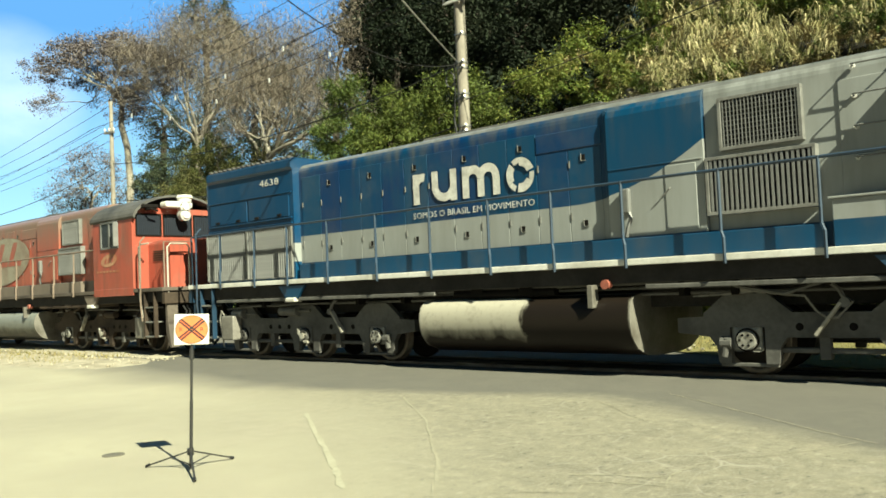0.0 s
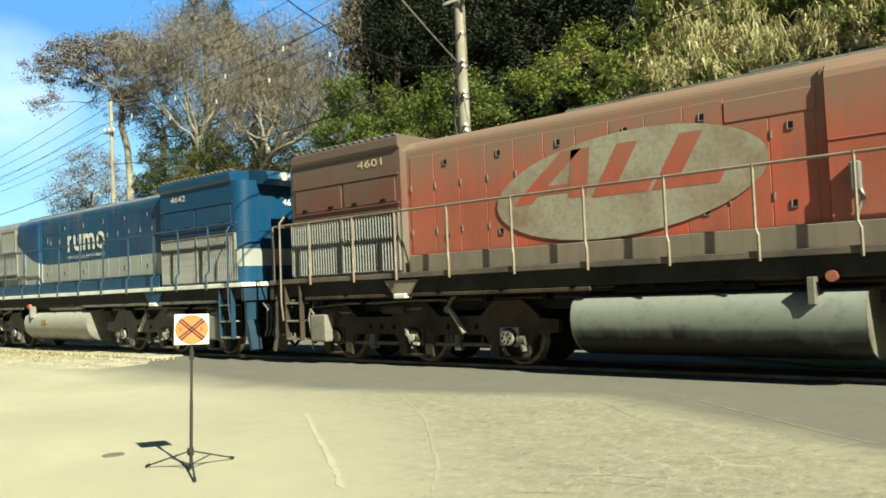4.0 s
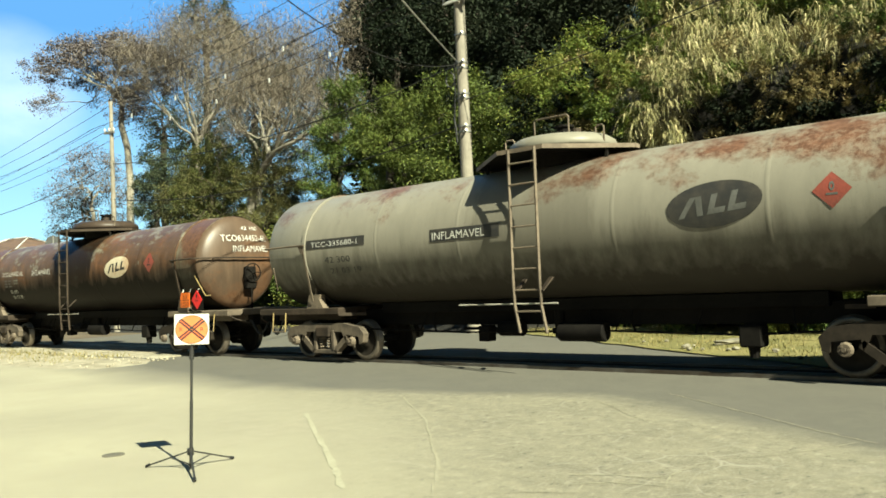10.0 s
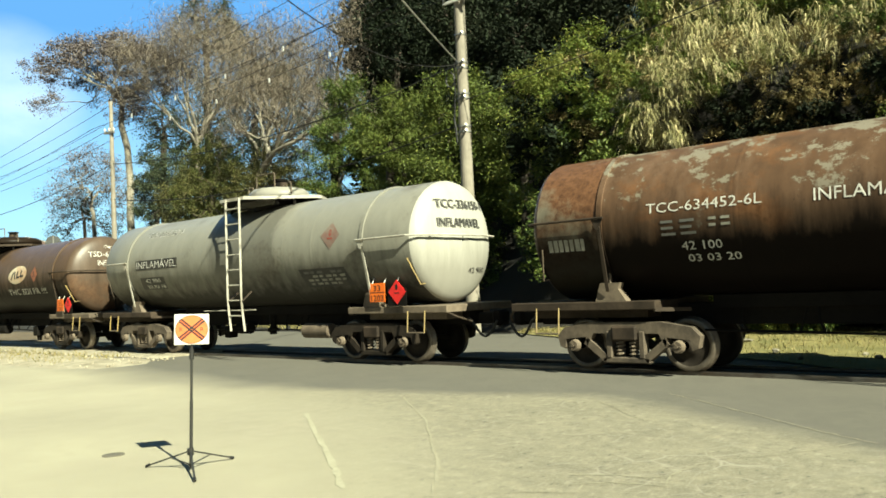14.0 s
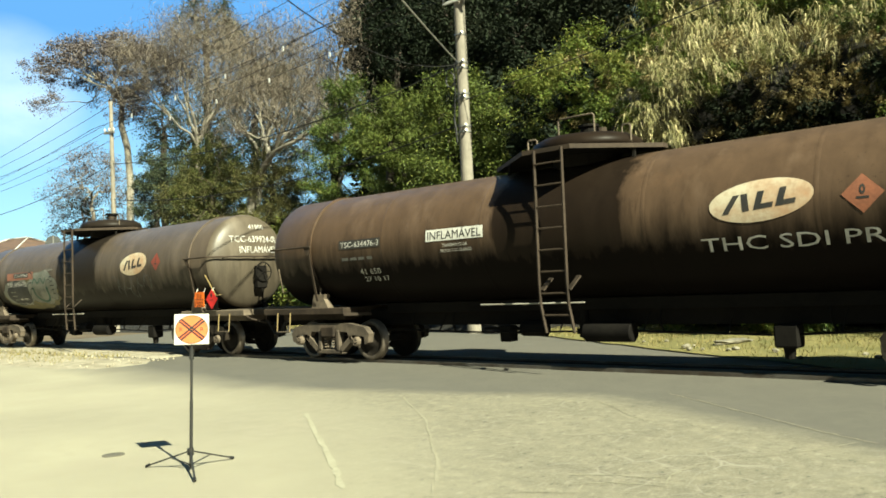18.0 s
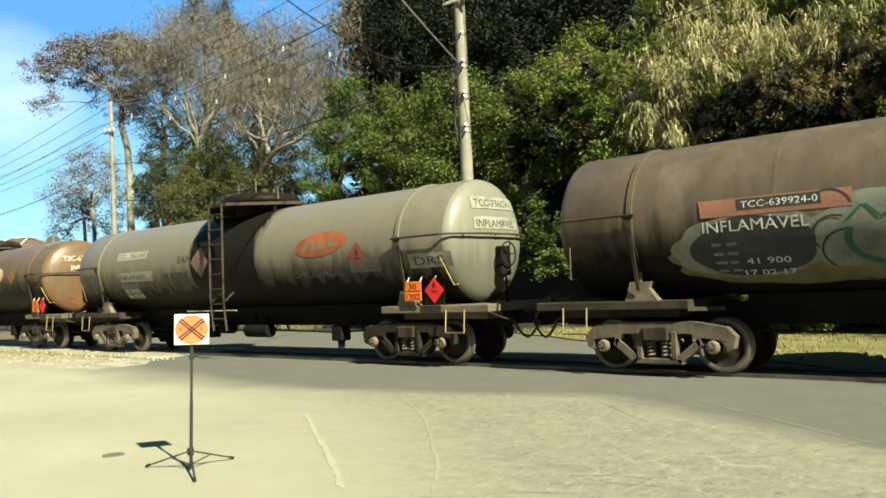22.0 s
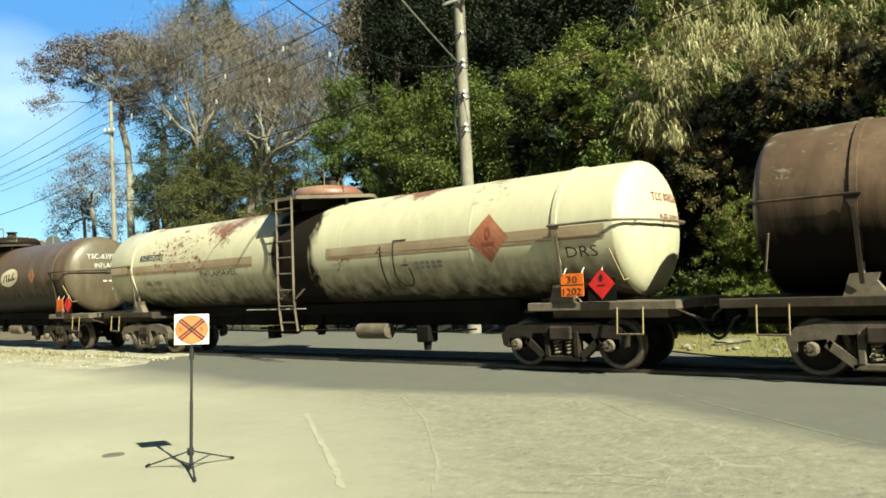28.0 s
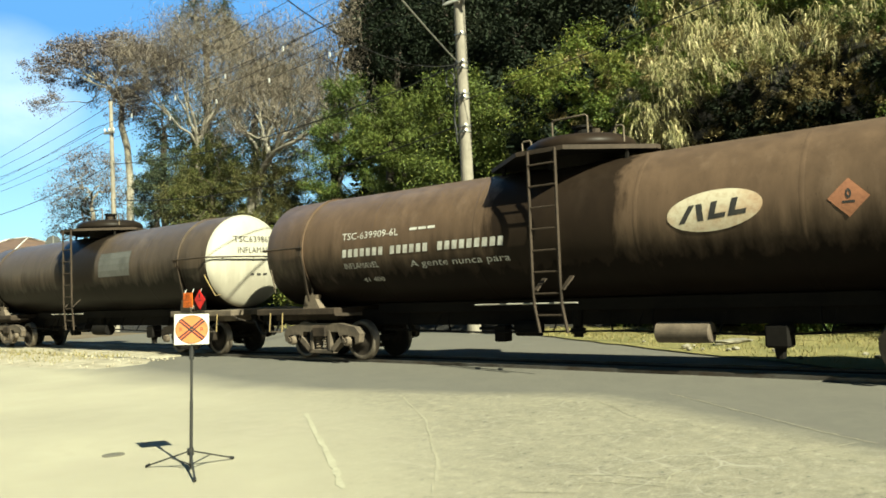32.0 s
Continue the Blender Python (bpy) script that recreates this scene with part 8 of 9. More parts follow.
night = surface("blue_black_scrawl", (0.010, 0.012, 0.015), (0.030, 0.034, 0.036), 0.6, big=2)
salmon = surface("salmon_patch", (0.25, 0.105, 0.068), (0.18, 0.080, 0.055), 0.6, big=2)


def wavy(cu, cv, ru, rv, lobes, amp, turn=0.0, rings=5):
    """A sprayed cloud: an oval with a lobed edge."""
    v, f = disc(cu, cv, ru, rv, seg=48, rings=rings)
    du, dv = v[:, 0] - cu, v[:, 1] - cv
    a = np.arctan2(dv / rv, du / ru)
    k = 1 + amp * np.abs(np.sin(a * lobes / 2 + turn)) + amp * 0.5 * np.sin(a * 2 + turn)
    return np.stack([cu + du * k, cv + dv * k], 1), f


mark("scrawl_cloud", wavy(-3.50, 1.76, 1.98, 0.60, 13, 0.10), side, olive, w, "olive edge of a sprayed cloud")
mark("scrawl_cloud", wavy(-2.50, 1.98, 1.02, 0.56, 7, 0.14, 0.6), lift(side, 0.004), scrawl, w, "pale grey sprayed cloud")
mark("scrawl_cloud", wavy(-4.40, 1.86, 1.08, 0.50, 9, 0.10, 0.3), lift(side, 0.004), scrawl, w, "pale grey sprayed cloud")
mark("scrawl_ground", wavy(-4.38, 1.84, 0.86, 0.46, 5, 0.07), lift(side, 0.008), night, w)
mark("label_panel", sheet(-5.06, 2.33, -2.98, 2.58, 8, 3, -0.1), lift(side, 0.012), salmon, w)
mark("scrawl_ring", disc(-2.60, 1.90, 0.55, 0.43, 0.82, 30, 1, 2.75, 3.9), lift(side, 0.012), teal, w)
for k in range(5):
    u0 = -3.10 + k * 0.21
    up = 1 if k % 2 == 0 else -1
    mark("scrawl_stroke", sheet(u0, 2.16 if up > 0 else 2.34, u0 + 0.055, 2.34 if up > 0 else 2.16, 1, 3, 1.0 * up), lift(side, 0.014), teal, w)
for cx, cy, rr, a0, tt in ((-3.25, 1.95, 0.30, 1.2, 2.6), (-3.12, 1.72, 0.34, 1.6, 2.4), (-1.88, 2.10, 0.20, 0.4, 3.6), (-1.80, 1.78, 0.26, 3.4, 2.8), (-2.05, 1.55, 0.42, 3.5, 2.4), (-2.62, 1.50, 0.50, 3.8, 1.8), (-3.30, 2.30, 0.30, 0.3, 2.2)):
    mark("scrawl_stroke", disc(cx, cy, rr, rr * 0.95, 0.90, 16, 1, a0, tt), lift(side, 0.016), night, w)
for k in range(5):
    mark("worn_lettering", sheet(-1.80 + 0.03 * (k % 2), 2.34 - k * 0.14, -1.62 + 0.04 * (k % 3), 2.37 - k * 0.14, 2, 1, 0.8), lift(side, 0.016), night, w)
for k in range(4):
    bars_row(w, lift(side, 0.014), -4.95, 1.90 - k * 0.15, 0.42, 0.045, scrawl, 2, 60 + k)
bars_row(w, lift(side, 0.012), -2.15, 2.56, 0.60, 0.035, dusty_grey, 6, 71)
mark("label_panel", sheet(-4.52, 2.40, -3.38, 2.56, 6, 2, -0.1), lift(side, 0.016), black_mark, w)
words(w, lift(side, 0.021), "TCC-639924-0", -4.47, 2.43, 0.10, 1.04, white_mark)
words(w, lift(side, 0.014), "INFLAMÁVEL", -5.05, 2.11, 0.17, 1.50, white_mark)
words(w, lift(side, 0.014), "41 900", -4.50, 1.58, 0.11, 0.62, white_mark)
words(w, lift(side, 0.014), "17 02 17", -4.57, 1.36, 0.11, 0.72, white_mark)
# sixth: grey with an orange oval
p = tank_paint("stone_grey_tank", (0.158, 0.139, 0.107), (0.1674, 0.124, 0.0806), 0.78, 0.93, (0.00744, 0.0062, 0.00496), 0.97, seed=51.0, spill_shade_to=1.35, spill_shade_amount=1.0, belly=1.92)
pf = tank_paint("pale_tank_end", (0.165, 0.158, 0.125), (0.25, 0.20, 0.14), 0.78, 1.0, (0.031, 0.0279, 0.0248), 0.5, seed=52.0)
w, side, end, f, q, xf, xr = wagon("stone-grey tank wagon with an orange oval", -153.6, -145.6, -161.85, p, pf, nose=0.18)
hazard_plates(w, f, ("30", "1202"))
hand_brake(w, end, 2.38, 1.22)
for zz, txt in ((3.02, "TCC-336024-1"), (2.62, "INFLAMAVEL")):
    mark("end_panel", sheet(-0.60, zz - 0.04, 0.85, zz + 0.20, 10, 3), end, dusty_plate, w)
    words(w, lift(end), txt, -0.52, zz, 0.15, 1.25, black_mark)
oval_logo(w, side, 3.64, 2.52, 0.84, 0.26, orange_mark, p)
flame_diamond(w, side, 4.78, 2.22, 0.28, faded_red, black_mark)
mark("grey_patch", sheet(4.5, 1.85, 5.4, 2.15, 6, 3), side, grey_patch, w)
words(w, side, "SAUDADE", 2.69, 1.80, 0.22, 1.54, grey_patch, "chalk_scrawl")
mark("label_panel", sheet(-5.2, 2.62, -3.6, 2.84, 6, 2), side, slat_white, w)
words(w, lift(side), "TCC-336024-1", -5.15, 2.65, 0.15, 1.45, black_mark)
mark("label_panel", sheet(-5.1, 2.00, -3.3, 2.27, 6, 2), side, dusty_plate, w)
words(w, lift(side), "INFLAMAVEL", -5.05, 2.05, 0.16, 1.45, black_mark)
mark("label_panel", sheet(-5.1, 1.44, -4.2, 1.94, 5, 3), side, grey_patch, w)
mark("label_panel", sheet(6.2, 1.86, 7.3, 2.16, 5, 3), side, dusty_plate, w)
words(w, lift(side), "DRS", 6.35, 1.92, 0.18, 0.75, black_mark, "scrawl")
words(w, side, "EAM", -2.0, 2.40, 0.18, 0.6, black_mark, "scrawl")
words(w, lift(side), "42 000", -5.05, 1.66, 0.13, 0.75, white_mark)
words(w, lift(side), "16 10 17", -5.05, 1.48, 0.12, 0.85, white_mark)
bars_row(w, side, -2.75, 1.92, 1.3, 0.24, black_mark, 4, 12)
flame_diamond(w, side, -1.0, 2.38, 0.40, surface("scuffed_red_diamond", (0.1488, 0.062, 0.0372), (0.124, 0.0992, 0.0744), 0.6, big=6), grey_patch)
# seventh: rust brown
p = tank_paint("rusty_brown_tank", (0.118, 0.076, 0.050), (0.20, 0.115, 0.062), 0.72, 0.90, soot_shade, 0.97, seed=66.0, peel=((0.20, 0.17, 0.125), 0.60), belly=2.2, back=0.10)
pf = tank_paint("rust_streaked_end", (0.115, 0.076, 0.044), (0.22, 0.105, 0.045), 0.64, 0.84, soot_shade, 0.15, seed=67.0, back=-0.14)
w, side, end, f, q, xf, xr = wagon("rusty brown tank wagon with streaked end", -171.0, -162.8, -179.3, p, pf, nose=0.07)
hazard_plates(w, f, ("30", "1202"))
hand_brake(w, end, 2.38, 1.22)
words(w, end, "TSC-634521-2L", -0.62, 2.88, 0.18, 1.45, white_mark)
words(w, end, "INFLAMAVEL", -0.38, 2.56, 0.18, 1.2, white_mark)
oval_logo(w, side, 3.38, 2.52, 0.72, 0.30, cream_mark, black_mark)
flame_diamond(w, side, 4.8, 2.46, 0.24, surface("orange_diamond", (0.31, 0.124, 0.0372), (0.186, 0.0744, 0.031), 0.6), black_mark)
words(w, side, "TSC-634121-2L", -5.39, 2.50, 0.16, 1.8, white_mark)
words(w, side, "INFLAMÁVEL", -5.2, 2.24, 0.18, 1.55, white_mark)
bars_row(w, side, -5.0, 2.0, 1.1, 0.07, grey_patch, 5, 13)
words(w, side, "42 10", -4.9, 1.78, 0.12, 0.6, white_mark)
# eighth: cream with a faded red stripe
# the dark middle holds grime and the shadow cast by the walkway
p = tank_paint("cream_tank", (0.47, 0.43, 0.305), (0.235, 0.105, 0.055), 0.690, 0.765, (0.01364, 0.01054, 0.00868), 0.95, chip=12.0, seed=75.0, belly=1.50, fade=0.62, spill_shade_to=0.68, spill_shade_amount=1.1, back=0.08)
pf = tank_paint("cream_tank_end_plain", (0.4712, 0.4402, 0.31), (0.31, 0.2356, 0.1488), 0.93, 1.1, (0.186, 0.155, 0.0992), 0.25, seed=76.0)
pd = surface("reddish_dome_paint", (0.186, 0.0744, 0.0496), (0.248, 0.186, 0.1364), 0.45)
w, side, end, f, q, xf, xr = wagon("cream tank wagon with a faded red stripe", -189.0, -179.96, -198.0, p, pf, 1.16, 2.34, dome_r=0.82, dome_paint=pd, underside=-1, nose=0.1, ladder_paint=steel_tan)
hazard_plates(w, f, ("30", "1202"))
stripe = surface("faded_stripe", (0.27, 0.185, 0.12), (0.37, 0.31, 0.21), 0.6, big=1.2)
stripe_red = surface("thin_red_line", (0.29, 0.13, 0.07), (0.37, 0.28, 0.18), 0.6, big=2)
for a, b2 in ((xr + 0.1, -1.45), (1.2, xf - 0.1)):
    mark("stripe", sheet(a, 2.24, b2, 2.41, 16, 2), side, stripe, w)
    mark("stripe_line", sheet(a, 2.185, b2, 2.215, 16, 1), side, stripe_red, w)
flame_diamond(w, lift(side), 5.58, 2.33, 0.45, surface("big_red_diamond", (0.2604, 0.0744, 0.0372), (0.3224, 0.1364, 0.0744), 0.6, big=2.5), faded_red)
words(w, end, "TCC 008826-0", -0.3, 2.78, 0.15, 1.1, faded_red)
words(w, end, "INFLAMAVEL", -0.1, 2.42, 0.15, 1.0, faded_red)
words(w, end, "42 100", 0.35, 1.78, 0.12, 0.5, surface("blue_lettering", (0.062, 0.0806, 0.1364), None, 0.6))
words(w, side, "DRS", 7.17, 1.88, 0.2, 0.6, black_mark, "scrawl")
mark("scrawl", joined(sheet(2.735, 1.38, 2.775, 2.36, 1, 8, 0.09), sheet(2.70, 2.22, 2.735, 2.32, 1, 2, 0.9), disc(3.33, 1.74, 0.24, 0.31, 0.86, 20, 1, math.pi * 0.98, 3.7), sheet(3.09, 1.755, 3.125, 2.42, 1, 6, 0.16), sheet(3.20, 2.43, 3.56, 2.46, 4, 1), sheet(3.36, 1.93, 3.53, 1.96, 2, 1)), lift(side, 0.008), black_mark, w)
for k in range(2):
    bars_row(w, side, 3.72, 1.94 - k * 0.09, 0.72, 0.06, dusty_grey, 5, 40 + k)
rust_flake = surface("rust_flake", (0.27, 0.135, 0.085), (0.16, 0.070, 0.042), 0.8, big=4)
flakes(w, lift(side, 0.004), -5.95, -3.60, 2.20, 3.30, 260, 0.010, 0.085, rust_flake, 5, "flaked_rust", "rusty patch where the cream paint has flaked")
mark("label_panel", sheet(-6.62, 2.55, -5.45, 2.70, 6, 2), side, black_mark, w)
words(w, lift(side), "TCC-008826-0", -6.57, 2.57, 0.11, 1.08, white_mark)
words(w, side, "42 100", -6.37, 1.84, 0.14, 0.75, black_mark)
words(w, side, "01 11 18", -6.33, 1.64, 0.13, 0.85, black_mark)
words(w, lift(side), "INFLAMÁVEL", -3.68, 2.00, 0.16, 1.58, black_mark)
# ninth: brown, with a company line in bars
p = tank_paint("plain_brown_tank", (0.108, 0.070, 0.045), (0.145, 0.078, 0.04), 0.82, 1.0, soot_shade, 0.93, seed=84.0, belly=2.0)
pf = tank_paint("plain_brown_end", (0.108, 0.082, 0.053), (0.1116, 0.0992, 0.0744), 0.75, 0.9, soot_shade, 0.2, seed=85.0)
w, side, end, f, q, xf, xr = wagon("plain brown tank wagon with a cream oval", -207.2, -198.94, -215.6, p, pf, underside=-1, nose=-0.17)
hazard_plates(w, f, ("30", "1202"))
words(w, end, "TSC-639909-6L", -0.58, 2.86, 0.17, 1.4, white_mark)
words(w, end, "INFLAMAVEL", -0.36, 2.58, 0.16, 1.1, white_mark)
bars_row(w, end, -0.1, 2.12, 0.6, 0.05, white_mark, 3, 8)
words(w, end, "41400", 0.2, 1.84, 0.11, 0.4, white_mark)
oval_logo(w, side, 2.86, 2.44, 0.72, 0.30, cream_mark, black_mark)
flame_diamond(w, side, 4.68, 2.44, 0.26, surface("salmon_diamond", (0.3224, 0.1364, 0.0682), (0.2108, 0.0868, 0.0496), 0.6), black_mark)
words(w, side, "TSC-639909-6L", -5.13, 2.55, 0.15, 1.62, white_mark)
for u0, wd, n in ((-5.15, 1.25, 7), (-3.75, 1.05, 6), (-2.5, 1.6, 9)):
    mark("wordmark", joined(*[sheet(u0 + k * wd / n, 2.19, u0 + (k + 0.66) * wd / n, 2.35, 2, 2, 0.2) for k in range(n)]), side, white_mark, w)
words(w, side, "INFLAMAVEL", -5.13, 1.94, 0.13, 1.0, white_mark)
words(w, side, "A gente nunca para", -3.26, 1.90, 0.14, 2.4, white_mark)
words(w, side, "41 400", -4.7, 1.62, 0.11, 0.6, white_mark)
bars_row(w, side, -3.2, 2.62, 0.7, 0.05, white_mark, 3, 23)
# tenth and eleventh: dark, the first of them with a white end
p = tank_paint("dark_tank_paint", (0.082, 0.060, 0.043), (0.11, 0.068, 0.041), 0.85, 1.0, soot_shade, 0.95, seed=92.0, belly=2.15)
pf = tank_paint("chalky_white_end", (0.38, 0.36, 0.30), (0.26, 0.20, 0.12), 0.90, 1.1, (0.14, 0.12, 0.085), 0.5, seed=93.0)
w, side, end, f, q, xf, xr = wagon("dark tank wagon with a chalky white end", -224.6, -216.65, -232.6, p, pf, nose=0.3)
hazard_plates(w, f, ("30", "1202"))
words(w, end, "TSC639865", -0.55, 2.86, 0.17, 1.2, black_mark)
words(w, end, "INFLAMÁVEL", -0.45, 2.58, 0.16, 1.2, black_mark)
bars_row(w, end, -0.1, 2.0, 0.6, 0.05, black_mark, 3, 31)
mark("grey_patch", sheet(1.6, 2.2, 3.4, 2.9, 6, 4), side, grey_patch, w)
w, side, end, f, q, xf, xr = wagon("dark brown tank wagon at the end of view", -242.0, -233.7, -250.0, p4, p4)
hazard_plates(w, f, ("30", "1202"))


# ---- poles, wires, sign, house ----
concrete = surface("weathered_concrete_pole", (0.2604, 0.2356, 0.1922), (0.1488, 0.1302, 0.1054), 0.85, big=1.5, small=9, stretch=(1, 1, 0.4))
wire_mat = surface("black_cable", (0.0124, 0.0124, 0.0124), None, 0.6)
galv = surface("galvanised_steel", (0.279, 0.279, 0.2666), (0.1736, 0.1674, 0.155), 0.45, 0.6)
porcelain = surface("white_insulator", (0.56, 0.56, 0.528), (0.36, 0.344, 0.32), 0.3)


def pole(label, x, y, h, r0, r1, arms, lean=(0, 0)):
    p = thing("utility_pole", label, "utility pole", "utility poles", at=Matrix.Translation((x, y, -0.03)))
    bm = bmesh.new()
    top = Vector((lean[0], lean[1], h))
    rod(bm, (0, 0, -0.3), top, r0, r1, 20)
    part("shaft", bm, concrete, p, smooth=False)
    for z, length, turn in arms:
        c = top * (z / h)
        d = Vector((math.cos(turn), math.sin(turn), 0))
        bm = bmesh.new()
        bar(bm, c - d * length / 2 + Vector((0, -r1 - 0.03, 0)), c + d * length / 2 + Vector((0, -r1 - 0.03, 0)), 0.09, 0.11)
        arm = part("crossarm", bm, galv, p)
        for k in range(3):
            q = c + d * length * (k / 2 - 0.5) * 0.92 + Vector((0, -r1 - 0.03, 0))
            bm = bmesh.new()
            rod(bm, q + Vector((0, 0, 0.05)), q + Vector((0, 0, 0.12)), 0.03, seg=8)
            rod(bm, q + Vector((0, 0, 0.12)), q + Vector((0, 0, 0.18)), 0.06, seg=10)
            rod(bm, q + Vector((0, 0, 0.18)), q + Vector((0, 0, 0.24)), 0.045, 0.03, seg=10)
            part("insulator", bm, porcelain, arm)
    return p


FAR = 1.22


def beyond(p):
    """A place further out on the same line of sight from the camera, so that it keeps its place in the view."""
    return tuple(Vector(EYE) + (Vector(p) - Vector(EYE)) * FAR)


near_pole = pole("tall tapered concrete utility pole with brackets", -13.28, 16.6, 11.4, 0.19, 0.13, ((10.9, 2.2, 0.3), (9.3, 0.9, 0.2)), (0.0, 0.0))
# moved out and enlarged about the camera, to fit its view
near_pole.matrix_basis = Matrix.Translation(beyond((-13.28, 16.6, -0.03))) @ Matrix.Scale(FAR, 4)
for z in (5.6, 5.75, 6.5, 6.62, 7.3, 7.45, 8.2):
    bm = bmesh.new()
    rod(bm, (0, 0, z), (0, 0, z + 0.05), 0.185 - 0.005 * z + 0.02, seg=18)
    rod(bm, (0.1, -0.14, z), (0.22, -0.22, z + 0.03), 0.03, seg=6)
    part("band", bm, galv, near_pole)
for k in range(6):
    bm = bmesh.new()
    x = -0.16 - 0.02 * (k % 2)
    tube(bm, [(x, -0.12, 5.3 + 0.05 * k), (x - 0.05, -0.15, 6.0), (x, -0.1, 6.9), (x + 0.02, -0.14, 7.5)], 0.018)
    part("down_cable", bm, wire_mat, near_pole)
bm = bmesh.new()
v = 14
for i in range(v):
    a, b = 2 * math.pi * i / v, 2 * math.pi * (i + 1) / v
    rod(bm, (-0.28 + 0.14 * math.cos(a), -0.18, 7.05 + 0.2 * math.sin(a)), (-0.28 + 0.14 * math.cos(b), -0.18, 7.05 + 0.2 * math.sin(b)), 0.02, seg=5)
part("cable_coil", bm, wire_mat, near_pole)
bm = bmesh.new()
box(bm, -0.42, 0.5, -0.2, -0.14, 9.08, 9.16, 0.01)
rod(bm, (-0.38, -0.17, 9.16), (-0.38, -0.17, 9.34), 0.035, seg=8)
rod(bm, (0.45, -0.17, 9.16), (0.45, -0.17, 9.34), 0.035, seg=8)
part("bracket", bm, porcelain, near_pole)
pole("slim concrete utility pole by the line", -38.8, 20.0, 11.6, 0.15, 0.09, ((10.0, 0.6, 0.35),))
pole("far slim utility pole up the line", -78.0, 24.2, 11.6, 0.15, 0.09, ((11.2, 1.0, 0.35),))


def wire(a, b, sag, r=0.012, m=wire_mat, label="thin overhead electric wire", spacers=0):
    a, b = Vector(a), Vector(b)
    pts = [a.lerp(b, k / 18) - Vector((0, 0, sag * 4 * (k / 18) * (1 - k / 18))) for k in range(19)]
    bm = bmesh.new()
    tube(bm, pts, r, 5)
    w = tagged(part("overhead_wire", bm, m), label, "wire", "overhead wires")
    for k in range(spacers):
        q = pts[3 + k * 3]
        s = bmesh.new()
        box(s, q.x - 0.05, q.x + 0.05, q.y - 0.02, q.y + 0.02, q.z - 0.16, q.z + 0.04, 0.01)
        part("spacer", s, porcelain, w)
    return w


for k, (dz, dy) in enumerate(((11.35, -1.1), (11.4, 0.0), (11.35, 1.1), (10.15, -0.8), (10.2, 0.0), (10.15, 0.8))):
    e = beyond((-13.3 + 0.3 * dy, 16.6 + dy, dz - 0.3))
    wire((-38.8 + 0.35 * dy, 20 + dy, dz), e, 0.35, 0.011, spacers=4 if k in (3, 5) else 0)
    wire((-78 + 0.35 * dy, 24.2 + dy, dz), (-38.8 + 0.35 * dy, 20 + dy, dz), 0.5, 0.013)
    wire(e, (12.0, 12.5 + dy, dz - 0.2), 0.4, 0.011)
wire((-38.8, 20, 8.4), beyond((-13.3, 16.5, 7.4)), 0.7, 0.02, label="thick black cable between poles")
wire((-78, 24.2, 8.6), (-38.8, 20, 8.4), 0.8, 0.02, label="thick black cable between poles")
# this cable and the stay end in mid-air, placed to fit the view
wire(beyond((-13.3, 16.5, 7.42)), (-10.6, 6.3, 7.6), 0.95, 0.014, label="black service cable that sags out of view")
wire(beyond((-13.35, 16.45, 7.5)), (-9.6, 9.0, 7.55), 0.05, 0.022, porcelain, "pale steel stay wire")
wire(beyond((-13.3, 16.5, 6.4)), (14.0, 15.0, 10.5), 0.5, 0.014, label="black cable along the bank")
wire(beyond((-13.3, 16.5, 5.8)), (-38.8, 20, 6.6), 0.8, 0.02, label="thick black cable between poles")

# crossing sign on a folding stand
sign = thing("crossing_sign", "orange round railway-crossing sign on a white board and black tripod", "sign", at=pose(-6.74, 4.15, 0.008, 0, 0, 58.2))
stand_mat = surface("black_stand", (0.0155, 0.0155, 0.0155), (0.0248, 0.0248, 0.0217), 0.5)
sign_white = surface("sign_board_white", (0.528, 0.512, 0.44), (0.416, 0.4, 0.336), 0.5)
sign_orange = surface("sign_orange", (0.592, 0.148, 0.04), (0.528, 0.12, 0.032), 0.5, big=6)
bm = bmesh.new()
box(bm, -0.156, 0.156, -0.012, 0.0, 1.138, 1.422, 0.006, 2)
board = part("board", bm, sign_white, sign, "square white board with rounded corners")
face = lambda e: (lambda u, v: (u, -0.0125 - e, v))
o = mark("orange_disc", disc(0, 1.28, 0.142, 0.128, seg=36, rings=2), face(0.001), sign_orange, board)
mark("disc_rim", disc(0, 1.28, 0.146, 0.132, 0.965, 36, 1), face(0.002), black_paint, board)
def slant(sgn, off):
    v, f = sheet(-0.136, off - 0.0075, 0.136, off + 0.0075, 6, 1)
    a = sgn * math.radians(40)
    return np.stack([v[:, 0] * math.cos(a) - v[:, 1] * math.sin(a), 1.28 + v[:, 0] * math.sin(a) + v[:, 1] * math.cos(a)], 1), f
def band(sgn):
    v, f = sheet(-0.136, -0.013, 0.136, 0.013, 6, 1)
    a = sgn * math.radians(40)
    return np.stack([v[:, 0] * math.cos(a) - v[:, 1] * math.sin(a), 1.28 + v[:, 0] * math.sin(a) + v[:, 1] * math.cos(a)], 1), f
band_mat = surface("sign_dark_orange", (0.48, 0.088, 0.016), (0.4, 0.072, 0.016), 0.5, big=6)
for sgn in (-1, 1):
    mark("cross_band", band(sgn), face(0.0014 + 0.0002 * (sgn > 0)), band_mat, board)
for k, (sgn, q) in enumerate(((-1, -0.013), (-1, 0.013), (1, -0.013), (1, 0.013))):
    mark("cross_bar", slant(sgn, q), face(0.002 + 0.0002 * (sgn > 0)), black_paint, board)
for u in (-0.108, 0.078):
    mark("letter", moved(letters("R", 0.040), u, 1.262), face(0.002), surface("dark_red_letter", (0.1736, 0.0124, 0.0062), None, 0.5), board)
